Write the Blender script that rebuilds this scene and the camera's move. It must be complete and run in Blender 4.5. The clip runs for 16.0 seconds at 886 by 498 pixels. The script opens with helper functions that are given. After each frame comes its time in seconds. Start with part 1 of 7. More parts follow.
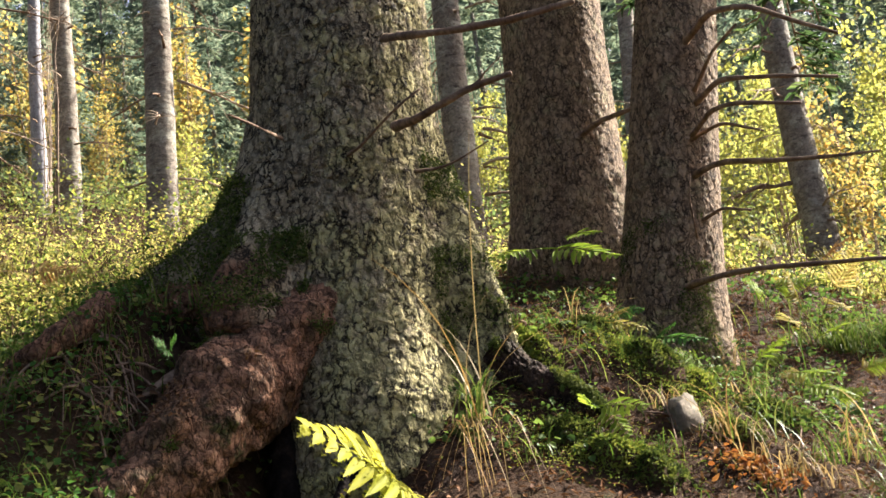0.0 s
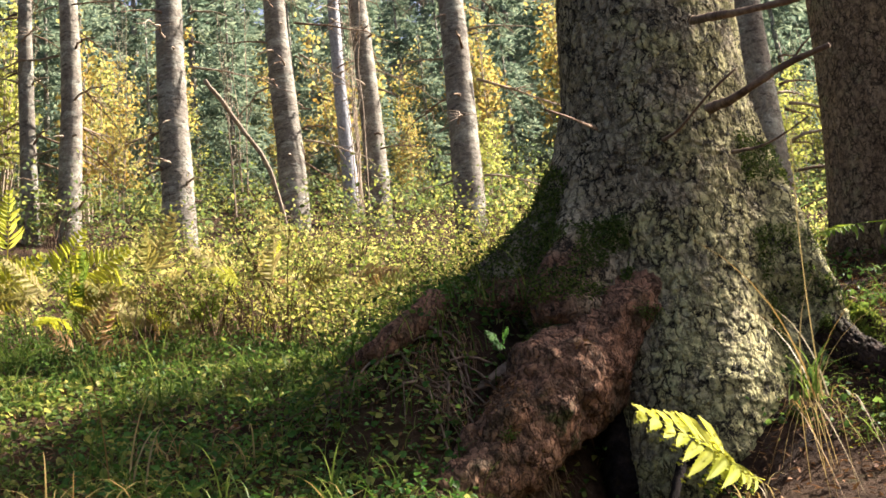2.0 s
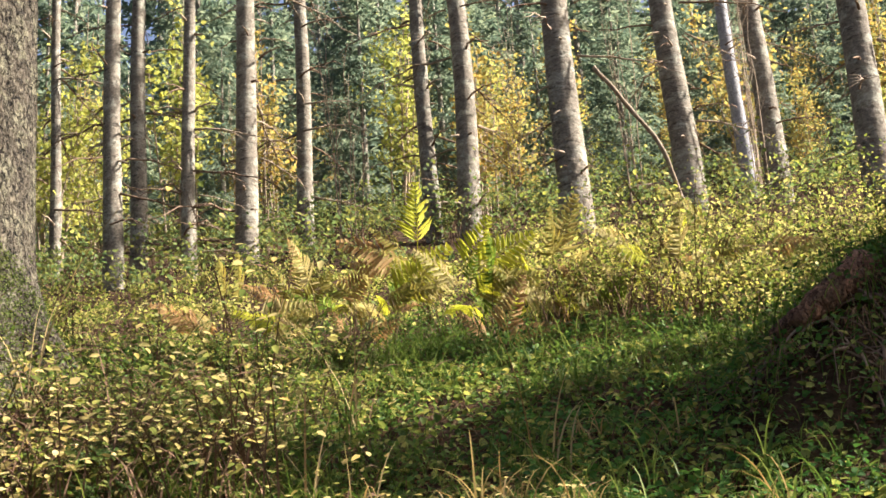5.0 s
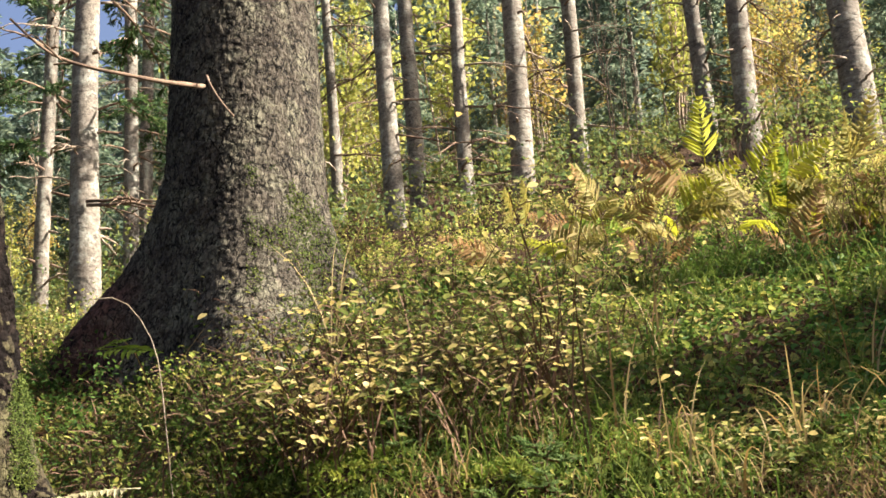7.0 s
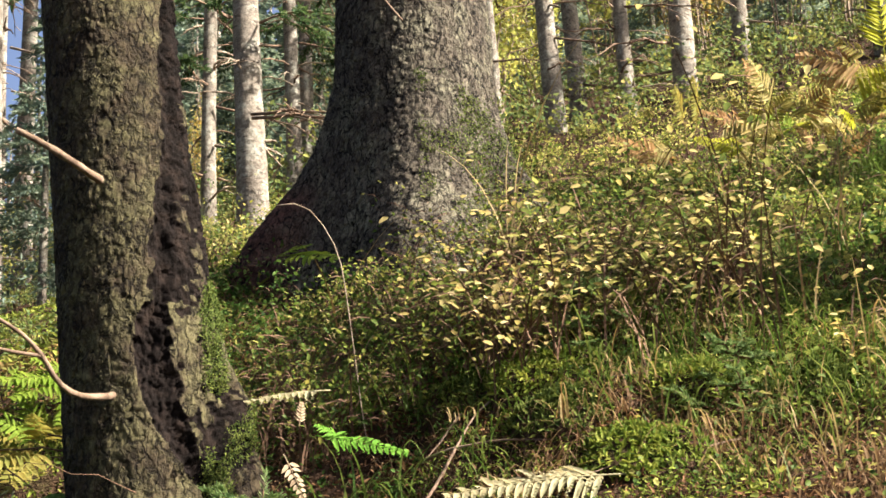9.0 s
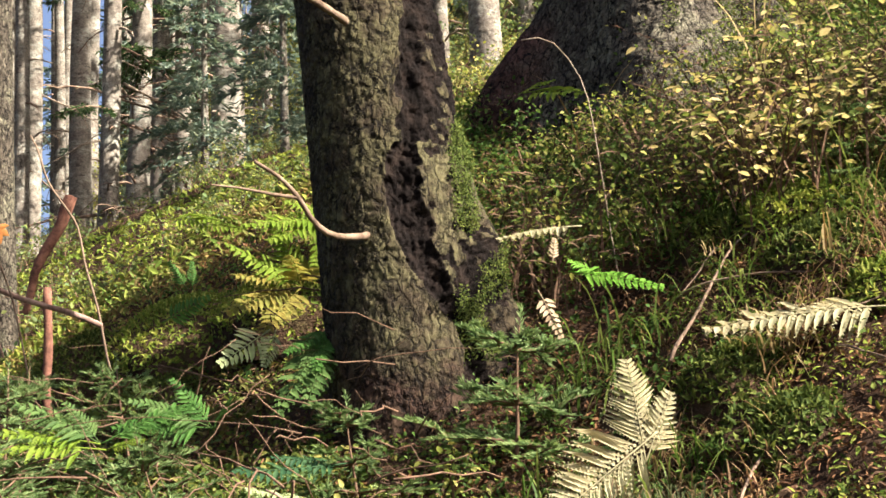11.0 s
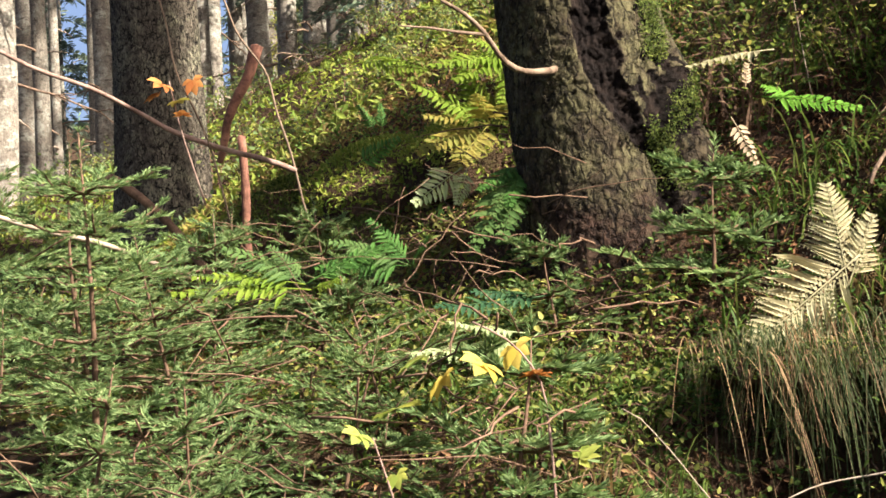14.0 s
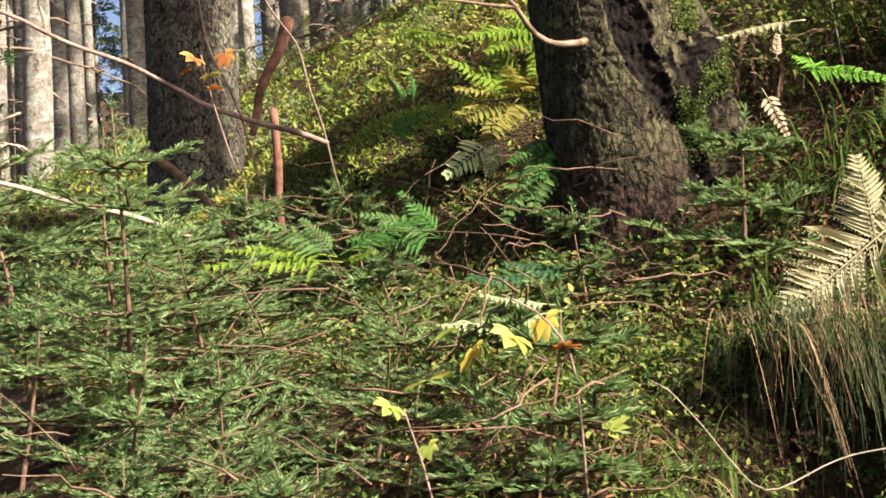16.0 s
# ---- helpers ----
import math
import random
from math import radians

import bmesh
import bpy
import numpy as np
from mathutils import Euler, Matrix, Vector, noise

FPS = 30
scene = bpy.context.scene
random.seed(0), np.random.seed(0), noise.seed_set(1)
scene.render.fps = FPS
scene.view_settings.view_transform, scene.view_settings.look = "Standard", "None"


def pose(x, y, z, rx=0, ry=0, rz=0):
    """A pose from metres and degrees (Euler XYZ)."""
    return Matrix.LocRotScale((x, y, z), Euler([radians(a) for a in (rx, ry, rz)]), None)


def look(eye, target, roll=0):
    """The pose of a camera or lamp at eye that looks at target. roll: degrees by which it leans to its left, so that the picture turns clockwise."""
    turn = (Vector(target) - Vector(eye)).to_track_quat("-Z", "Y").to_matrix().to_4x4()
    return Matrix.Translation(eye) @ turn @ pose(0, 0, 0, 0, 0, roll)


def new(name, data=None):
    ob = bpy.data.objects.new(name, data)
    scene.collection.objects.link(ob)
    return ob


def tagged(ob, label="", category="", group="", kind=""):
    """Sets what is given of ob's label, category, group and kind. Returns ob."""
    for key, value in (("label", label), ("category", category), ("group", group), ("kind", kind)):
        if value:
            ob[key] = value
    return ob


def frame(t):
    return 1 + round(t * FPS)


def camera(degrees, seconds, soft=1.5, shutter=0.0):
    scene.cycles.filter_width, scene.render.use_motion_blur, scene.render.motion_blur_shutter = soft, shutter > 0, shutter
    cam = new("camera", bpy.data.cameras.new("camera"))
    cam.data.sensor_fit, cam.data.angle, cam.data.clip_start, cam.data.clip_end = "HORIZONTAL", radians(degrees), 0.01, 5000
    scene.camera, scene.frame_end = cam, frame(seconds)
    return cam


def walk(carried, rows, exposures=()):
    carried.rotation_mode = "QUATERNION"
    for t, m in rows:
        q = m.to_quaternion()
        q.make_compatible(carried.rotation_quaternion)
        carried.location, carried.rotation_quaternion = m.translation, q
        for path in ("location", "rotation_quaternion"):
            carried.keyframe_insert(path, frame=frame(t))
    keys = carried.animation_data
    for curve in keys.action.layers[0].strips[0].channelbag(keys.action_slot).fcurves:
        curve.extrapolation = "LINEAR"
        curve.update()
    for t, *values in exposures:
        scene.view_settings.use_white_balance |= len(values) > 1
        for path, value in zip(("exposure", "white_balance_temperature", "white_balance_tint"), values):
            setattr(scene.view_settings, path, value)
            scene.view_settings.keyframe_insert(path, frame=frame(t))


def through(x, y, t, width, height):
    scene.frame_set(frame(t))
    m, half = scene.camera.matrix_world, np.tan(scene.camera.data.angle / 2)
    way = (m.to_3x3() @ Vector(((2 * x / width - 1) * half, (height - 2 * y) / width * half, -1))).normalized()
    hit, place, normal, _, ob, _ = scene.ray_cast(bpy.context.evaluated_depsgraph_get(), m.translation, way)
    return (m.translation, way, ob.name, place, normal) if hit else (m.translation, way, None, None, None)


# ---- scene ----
# ---------------------------------------------------------------- camera
cam = camera(33.56, 16.0, soft=1.6)
# seconds, eye x y z, yaw to the left, pitch up, roll
PATH = [
    (0.0, -0.001, 0.000, 1.600, 0.94, 19.60, -7.47),
    (0.5, -0.012, 0.001, 1.602, 3.13, 19.82, -7.65),
    (1.0, -0.032, -0.002, 1.606, 5.70, 20.02, -7.65),
    (1.5, -0.059, -0.017, 1.609, 9.09, 20.27, -7.20),
    (2.0, -0.077, -0.063, 1.594, 13.34, 20.59, -6.56),
    (2.5, -0.089, -0.076, 1.583, 17.39, 20.89, -5.99),
    (3.0, -0.087, -0.098, 1.575, 20.93, 21.04, -5.61),
    (3.2, -0.090, -0.112, 1.569, 21.98, 21.09, -5.33),
    (5.3, -0.237, 0.118, 1.597, 31.18, 21.79, -3.97),
    (5.5, -0.251, 0.122, 1.594, 32.25, 21.80, -3.89),
    (6.0, -0.308, 0.154, 1.605, 35.25, 21.18, -3.66),
    (6.5, -0.334, 0.160, 1.608, 38.69, 20.30, -3.53),
    (7.0, -0.348, 0.156, 1.607, 41.24, 19.68, -3.54),
    (7.5, -0.364, 0.146, 1.608, 43.53, 19.14, -3.58),
    (8.0, -0.386, 0.138, 1.598, 45.21, 18.55, -3.51),
    (8.2, -0.395, 0.135, 1.595, 45.71, 18.10, -3.49),
    (10.3, -0.483, 0.132, 1.614, 53.62, 12.99, -1.75),
    (10.5, -0.485, 0.126, 1.608, 54.88, 12.20, -1.81),
    (11.0, -0.519, 0.129, 1.601, 57.36, 10.64, -2.20),
    (11.5, -0.524, 0.114, 1.599, 59.54, 9.69, -2.51),
    (12.0, -0.524, 0.103, 1.597, 61.11, 8.74, -2.56),
    (12.5, -0.523, 0.093, 1.597, 62.10, 7.72, -2.92),
    (13.0, -0.524, 0.088, 1.594, 63.06, 6.51, -3.16),
    (13.5, -0.519, 0.084, 1.591, 63.81, 5.53, -3.30),
    (14.0, -0.518, 0.081, 1.591, 64.62, 4.68, -3.46),
    (14.5, -0.510, 0.083, 1.592, 65.28, 4.10, -3.63),
    (15.0, -0.501, 0.079, 1.593, 65.62, 3.87, -3.60),
    (15.5, -0.500, 0.078, 1.594, 65.80, 3.72, -3.63),
    (16.0, -0.496, 0.078, 1.595, 65.98, 3.60, -3.54),
]


def eye_pose(x, y, z, yaw, pitch, roll):
    a, b = radians(yaw), radians(pitch)
    ahead = Vector((-math.sin(a) * math.cos(b), math.cos(a) * math.cos(b), math.sin(b)))
    eye = Vector((x, y, z))
    return look(eye, eye + ahead, roll)


walk(cam, [(row[0], eye_pose(*row[1:])) for row in PATH], exposures=[(0.0, 2.5, 6300.0, 15.0), (3.2, 2.44, 6300.0, 14.0), (5.3, 2.3, 6300.0, 13.0), (11.0, 2.3, 6300.0, 14.0), (16.0, 2.2, 6300.0, 13.0)])

# ---------------------------------------------------------------- daylight
SUN_LEFT, SUN_UP = -58.5, 38.0          # degrees: to the left of +y, above the horizon
sky_world = bpy.data.worlds.new("sky")
scene.world = sky_world
sky_world.use_nodes = True
wn = sky_world.node_tree
sky = wn.nodes.new("ShaderNodeTexSky")
sky.sky_type = "NISHITA"
sky.sun_disc = False
sky.sun_elevation = radians(SUN_UP)
sky.sun_rotation = radians(-SUN_LEFT)
sky.air_density, sky.dust_density = 0.7, 6.0
wn.links.new(sky.outputs[0], wn.nodes["Background"].inputs[0])
wn.nodes["Background"].inputs[1].default_value = 0.06
sun = new("sun", bpy.data.lights.new("sun", "SUN"))
sun.data.energy, sun.data.angle, sun.data.color = 4.7, radians(0.6), (1.0, 0.92, 0.8)
_a, _b = radians(SUN_LEFT), radians(SUN_UP)
TO_SUN = Vector((-math.sin(_a) * math.cos(_b), math.cos(_a) * math.cos(_b), math.sin(_b)))
sun.matrix_world = look(TO_SUN * 60, (0, 0, 0))

# ---------------------------------------------------------------- numbers: noise, ground, meshes
rng = np.random.default_rng(7)


def _hash(ix, iy, iz, seed):
    h = (ix * 374761393 + iy * 668265263 + iz * 2147483647 + seed * 974634777) & 0xFFFFFFFF
    h = ((h ^ (h >> 13)) * 1274126177) & 0xFFFFFFFF
    return ((h ^ (h >> 16)) & 0xFFFF) / 65535.0


def vnoise(p, scale=1.0, seed=0):
    """Smooth value noise in -1..1 at the rows of p."""
    p = np.asarray(p, float) * scale
    i = np.floor(p).astype(np.int64)
    f = p - i
    f = f * f * (3 - 2 * f)
    out = 0.0
    for dx in (0, 1):
        for dy in (0, 1):
            for dz in (0, 1):
                w = (f[..., 0] if dx else 1 - f[..., 0]) * (f[..., 1] if dy else 1 - f[..., 1]) * (f[..., 2] if dz else 1 - f[..., 2])
                out = out + w * _hash(i[..., 0] + dx, i[..., 1] + dy, i[..., 2] + dz, seed)
    return out * 2 - 1


def plates(u, v, period, seed=0):
    """Distance to the nearest border of irregular cells in the plane (u wraps at period); a value per cell; the height above the cell's middle."""
    iu, iv = np.floor(u).astype(np.int64), np.floor(v).astype(np.int64)
    near = np.full(u.shape, 9.0)
    second = np.full(u.shape, 9.0)
    tone = np.zeros(u.shape)
    below = np.zeros(u.shape)
    for du in (-1, 0, 1):
        for dv in (-1, 0, 1):
            cu, cv = iu + du, iv + dv
            wu = np.mod(cu, period)
            px = cu + 0.15 + 0.7 * _hash(wu, cv, 0 * wu, seed)
            py = cv + 0.15 + 0.7 * _hash(wu, cv, 0 * wu + 1, seed)
            d = np.hypot(u - px, v - py)
            closer = d < near
            second = np.where(closer, near, np.minimum(second, d))
            tone = np.where(closer, _hash(wu, cv, 0 * wu + 2, seed), tone)
            below = np.where(closer, v - py, below)
            near = np.where(closer, d, near)
    return second - near, tone, below


def hump(x, y, cx, cy, height, radius):
    return height * np.exp(-((x - cx) ** 2 + (y - cy) ** 2) / radius**2)


def lie(x, y):
    """Height of the hillside, without its small unevenness."""
    x, y = np.asarray(x, float), np.asarray(y, float)
    s = -0.42 * x + 0.9 * y
    z = 0.48 * s + 0.34 * np.exp(-((s - 6.8) / 3.2) ** 2)
    z = z + hump(x, y, 1.2, 9.2, 0.5, 2.0) + hump(x, y, -5.5, 4.6, 0.32, 1.1) + hump(x, y, -3.5, 3.5, 0.2, 0.7) - hump(x, y, -3.5, 2.15, 0.24, 0.75) - hump(x, y, -0.76, 5.25, 0.6, 0.34) + hump(x, y, -0.6, 6.2, 0.42, 0.7) + hump(x, y, -1.5, 5.75, 0.3, 0.5) + hump(x, y, 0.45, 6.15, 0.3, 0.6) - hump(x, y, -7.0, 0.6, 0.3, 1.2) - hump(x, y, -2.72, 1.86, 0.25, 0.22) - hump(x, y, -2.86, 1.92, 0.45, 0.2) - hump(x, y, -3.02, 2.1, 0.28, 0.15) + hump(x, y, -1.25, 5.47, 0.34, 0.33) + hump(x, y, -1.62, 5.15, 0.26, 0.26)
    z = z + hump(x, y, -7.4, 2.6, 0.22, 1.2) - hump(x, y, -5.6, 1.6, 0.12, 1.0)
    z = z - hump(x, y, -9.7, 1.9, 0.78, 2.5) + hump(x, y, -6.3, 2.75, 0.16, 0.8) - hump(x, y, -1.0, 5.12, 0.3, 0.3) - hump(x, y, -0.72, 5.4, 0.25, 0.22)
    fall = -x - 10 - 0.75 * np.maximum(y - 3, 0)
    z = z - 0.2 * np.log1p(np.exp(np.clip(fall, -30, 60)))
    return z - 0.2 * np.maximum(s - 75, 0)


def ground_z(x, y):
    p = np.stack(np.broadcast_arrays(np.asarray(x, float), np.asarray(y, float), 0.0), -1)
    return lie(x, y) + 0.07 * vnoise(p, 1.1, 3) + 0.035 * vnoise(p, 3.1, 4) + 0.012 * vnoise(p, 9.0, 5)


def build_mesh(name, verts, faces, smooth=False):
    """A mesh from an array of places and an array of triangles or quads."""
    verts, faces = np.asarray(verts, np.float32), np.asarray(faces, np.int32)
    me = bpy.data.meshes.new(name)
    n, k = faces.shape
    me.vertices.add(len(verts))
    me.vertices.foreach_set("co", verts.ravel())
    me.loops.add(n * k)
    me.loops.foreach_set("vertex_index", faces.ravel())
    me.polygons.add(n)
    me.polygons.foreach_set("loop_start", np.arange(0, n * k, k, dtype=np.int32))
    if smooth:
        me.polygons.foreach_set("use_smooth", np.ones(n, bool))
    me.update(calc_edges=True)
    return me


def part(name, data, material, parent=None, label=""):
    """One mesh object of (verts, faces[, smooth]) or a ready mesh, under a thing or a part."""
    me = data if isinstance(data, bpy.types.Mesh) else build_mesh(name, *data)
    if material and not me.materials:
        me.materials.append(material)
    ob = new(name, me)
    if parent:
        ob.parent = parent
    return tagged(ob, label) if label else ob


def thing(name, x, y, z, label, category, group="", kind="", turn=0.0):
    ob = new(name)
    ob.empty_display_size = 0.1
    ob.matrix_world = pose(x, y, z, 0, 0, turn)
    return tagged(ob, label, category, group, kind)


def join(pieces):
    """Several (verts, faces) with faces of one size as one."""
    vs, fs, at = [], [], 0
    for v, f in pieces:
        vs.append(np.asarray(v, float).reshape(-1, 3))
        fs.append(np.asarray(f, np.int64) + at)
        at += len(vs[-1])
    return np.concatenate(vs), np.concatenate(fs)


def tube(points, radii, sides=8, rough=0.0, seed=0, cap=True):
    """A round limb along points, with a radius at each of them, as triangles and quads made of quads only."""
    points, radii = np.asarray(points, float), np.asarray(radii, float)
    along = np.gradient(points, axis=0)
    along /= np.linalg.norm(along, axis=1)[:, None] + 1e-9
    ref = np.array([0, 0, 1.0]) if abs(along[:, 2]).mean() < 0.8 else np.array([1.0, 0, 0])
    a = np.cross(along, ref)
    a /= np.linalg.norm(a, axis=1)[:, None] + 1e-9
    b = np.cross(along, a)
    th = np.linspace(0, 2 * np.pi, sides, endpoint=False)
    rim = np.cos(th)[None, :, None] * a[:, None] + np.sin(th)[None, :, None] * b[:, None]
    r = radii[:, None] * np.ones(sides)
    v = points[:, None] + rim * r[..., None]
    if rough:
        v = v + rim * (r * rough * vnoise(v, 1.2 / max(radii.mean(), 0.004), seed))[..., None]
    n = len(points)
    i, j = np.meshgrid(np.arange(n - 1), np.arange(sides), indexing="ij")
    k = (j + 1) % sides
    f = np.stack([i * sides + j, i * sides + k, (i + 1) * sides + k, (i + 1) * sides + j], -1).reshape(-1, 4)
    v = v.reshape(-1, 3)
    if cap:
        v = np.concatenate([v, points[:1] - along[:1] * radii[0] * 0.3, points[-1:] + along[-1:] * radii[-1] * 0.3])
        c0, c1 = n * sides, n * sides + 1
        jj = np.arange(0, sides, 2)
        ends = [np.stack([np.full(len(jj), c0), (jj + 2) % sides, (jj + 1) % sides, jj], -1)]
        o = (n - 1) * sides
        ends.append(np.stack([np.full(len(jj), c1), o + jj, o + (jj + 1) % sides, o + (jj + 2) % sides], -1))
        f = np.concatenate([f, *ends])
    return v, f


def blades(base, way, length, width, lift, droop, steps=4, seed=0):
    """Grass-like ribbons: from base they rise, then lean towards way and droop. All arrays by blade."""
    n = len(base)
    t = np.linspace(0, 1, steps + 1)[None, :, None]
    way = np.asarray(way)[:, None]
    up = np.array([0, 0, 1.0])
    L = np.asarray(length)[:, None, None]
    path = base[:, None] + L * (up * (np.asarray(lift)[:, None, None] * t - np.asarray(droop)[:, None, None] * t**2.4) + way * (0.25 * t + 0.75 * t**2))
    side = np.cross(way[:, 0], up)[:, None]
    side = side / (np.linalg.norm(side, axis=-1, keepdims=True) + 1e-9)
    w = np.asarray(width)[:, None, None] * (1 - t**1.6) * 0.5 + 0.0004
    v = np.stack([path - side * w, path + side * w], 2).reshape(n, -1, 3)
    i = np.arange(steps)
    f = np.stack([2 * i, 2 * i + 1, 2 * i + 3, 2 * i + 2], -1)
    f = (np.arange(n) * 2 * (steps + 1))[:, None, None] + f[None]
    return v.reshape(-1, 3), f.reshape(-1, 4)


def leaves(places, normals, headings, size, slim=0.55, fold=0.12):
    """Pointed leaves folded along the midrib: two quads each. headings point from stalk to tip."""
    n = len(places)
    normals = normals / (np.linalg.norm(normals, axis=1)[:, None] + 1e-9)
    h = headings - (headings * normals).sum(1)[:, None] * normals
    h /= np.linalg.norm(h, axis=1)[:, None] + 1e-9
    s = np.cross(normals, h)
    size = (np.asarray(size) * np.ones(n))[:, None]
    w = size * slim * 0.5
    p = places
    tip = p + h * size - normals * size * 0.1
    m1, m2 = p + h * size * 0.35, p + h * size * 0.72
    v = np.stack([p, p + h * size * 0.3 + s * w + normals * w * fold * 2, m2 + s * w * 0.7 + normals * w * fold, tip,
                  m2 - s * w * 0.7 + normals * w * fold, p + h * size * 0.3 - s * w + normals * w * fold * 2], 1)
    f = np.array([[0, 1, 2, 3], [0, 3, 4, 5]])[None] + (np.arange(n) * 6)[:, None, None]
    return v.reshape(-1, 3), f.reshape(-1, 4)


# ---------------------------------------------------------------- materials
def fresh(name):
    m = bpy.data.materials.new(name)
    m.use_nodes = True
    nt = m.node_tree
    return m, nt, nt.nodes["Principled BSDF"], nt.nodes["Material Output"]


def node(nt, kind, **vals):
    nd = nt.nodes.new(kind)
    for k, v in vals.items():
        nd.inputs[k].default_value = v
    return nd


def ramp(nt, stops, source):
    r = nt.nodes.new("ShaderNodeValToRGB")
    el = r.color_ramp.elements
    while len(el) > 1:
        el.remove(el[0])
    el[0].position, el[0].color = stops[0][0], (*stops[0][1], 1)
    for p, c in stops[1:]:
        e = el.new(p)
        e.color = (*c, 1)
    nt.links.new(source, r.inputs[0])
    return r.outputs[0]


def mixed(nt, fac, a, b, mode="MIX"):
    m = nt.nodes.new("ShaderNodeMix")
    m.data_type, m.blend_type = "RGBA", mode
    for sock, val in ((m.inputs[0], fac), (m.inputs[6], a), (m.inputs[7], b)):
        if isinstance(val, (int, float)):
            sock.default_value = val
        elif isinstance(val, tuple):
            sock.default_value = (*val, 1)
        else:
            nt.links.new(val, sock)
    return m.outputs[2]


def bumped(nt, bsdf, height, strength, distance):
    b = node(nt, "ShaderNodeBump", Strength=strength, Distance=distance)
    nt.links.new(height, b.inputs["Height"])
    nt.links.new(b.outputs[0], bsdf.inputs["Normal"])


def attribute(nt, name):
    a = nt.nodes.new("ShaderNodeAttribute")
    a.attribute_name = name
    return a.outputs["Fac"]


def noise_at(nt, vector, scale, detail=5.0, rough=0.65, stretch=None):
    if stretch:
        mp = node(nt, "ShaderNodeMapping")
        mp.inputs["Scale"].default_value = stretch
        nt.links.new(vector, mp.inputs[0])
        vector = mp.outputs[0]
    n = node(nt, "ShaderNodeTexNoise", Scale=scale, Detail=detail, Roughness=rough)
    nt.links.new(vector, n.inputs["Vector"])
    return n.outputs[0]


def toward(nt, vector, value, way):
    """value, rising along way in the object's own space."""
    d = nt.nodes.new("ShaderNodeVectorMath")
    d.operation = "DOT_PRODUCT"
    nt.links.new(vector, d.inputs[0])
    d.inputs[1].default_value = way
    a = nt.nodes.new("ShaderNodeMath")
    a.operation = "ADD"
    nt.links.new(d.outputs["Value"], a.inputs[0])
    nt.links.new(value, a.inputs[1])
    return a.outputs[0]


def cells(nt, vector, scale, feature="DISTANCE_TO_EDGE"):
    v = node(nt, "ShaderNodeTexVoronoi", Scale=scale)
    v.feature = feature
    nt.links.new(vector, v.inputs["Vector"])
    return v


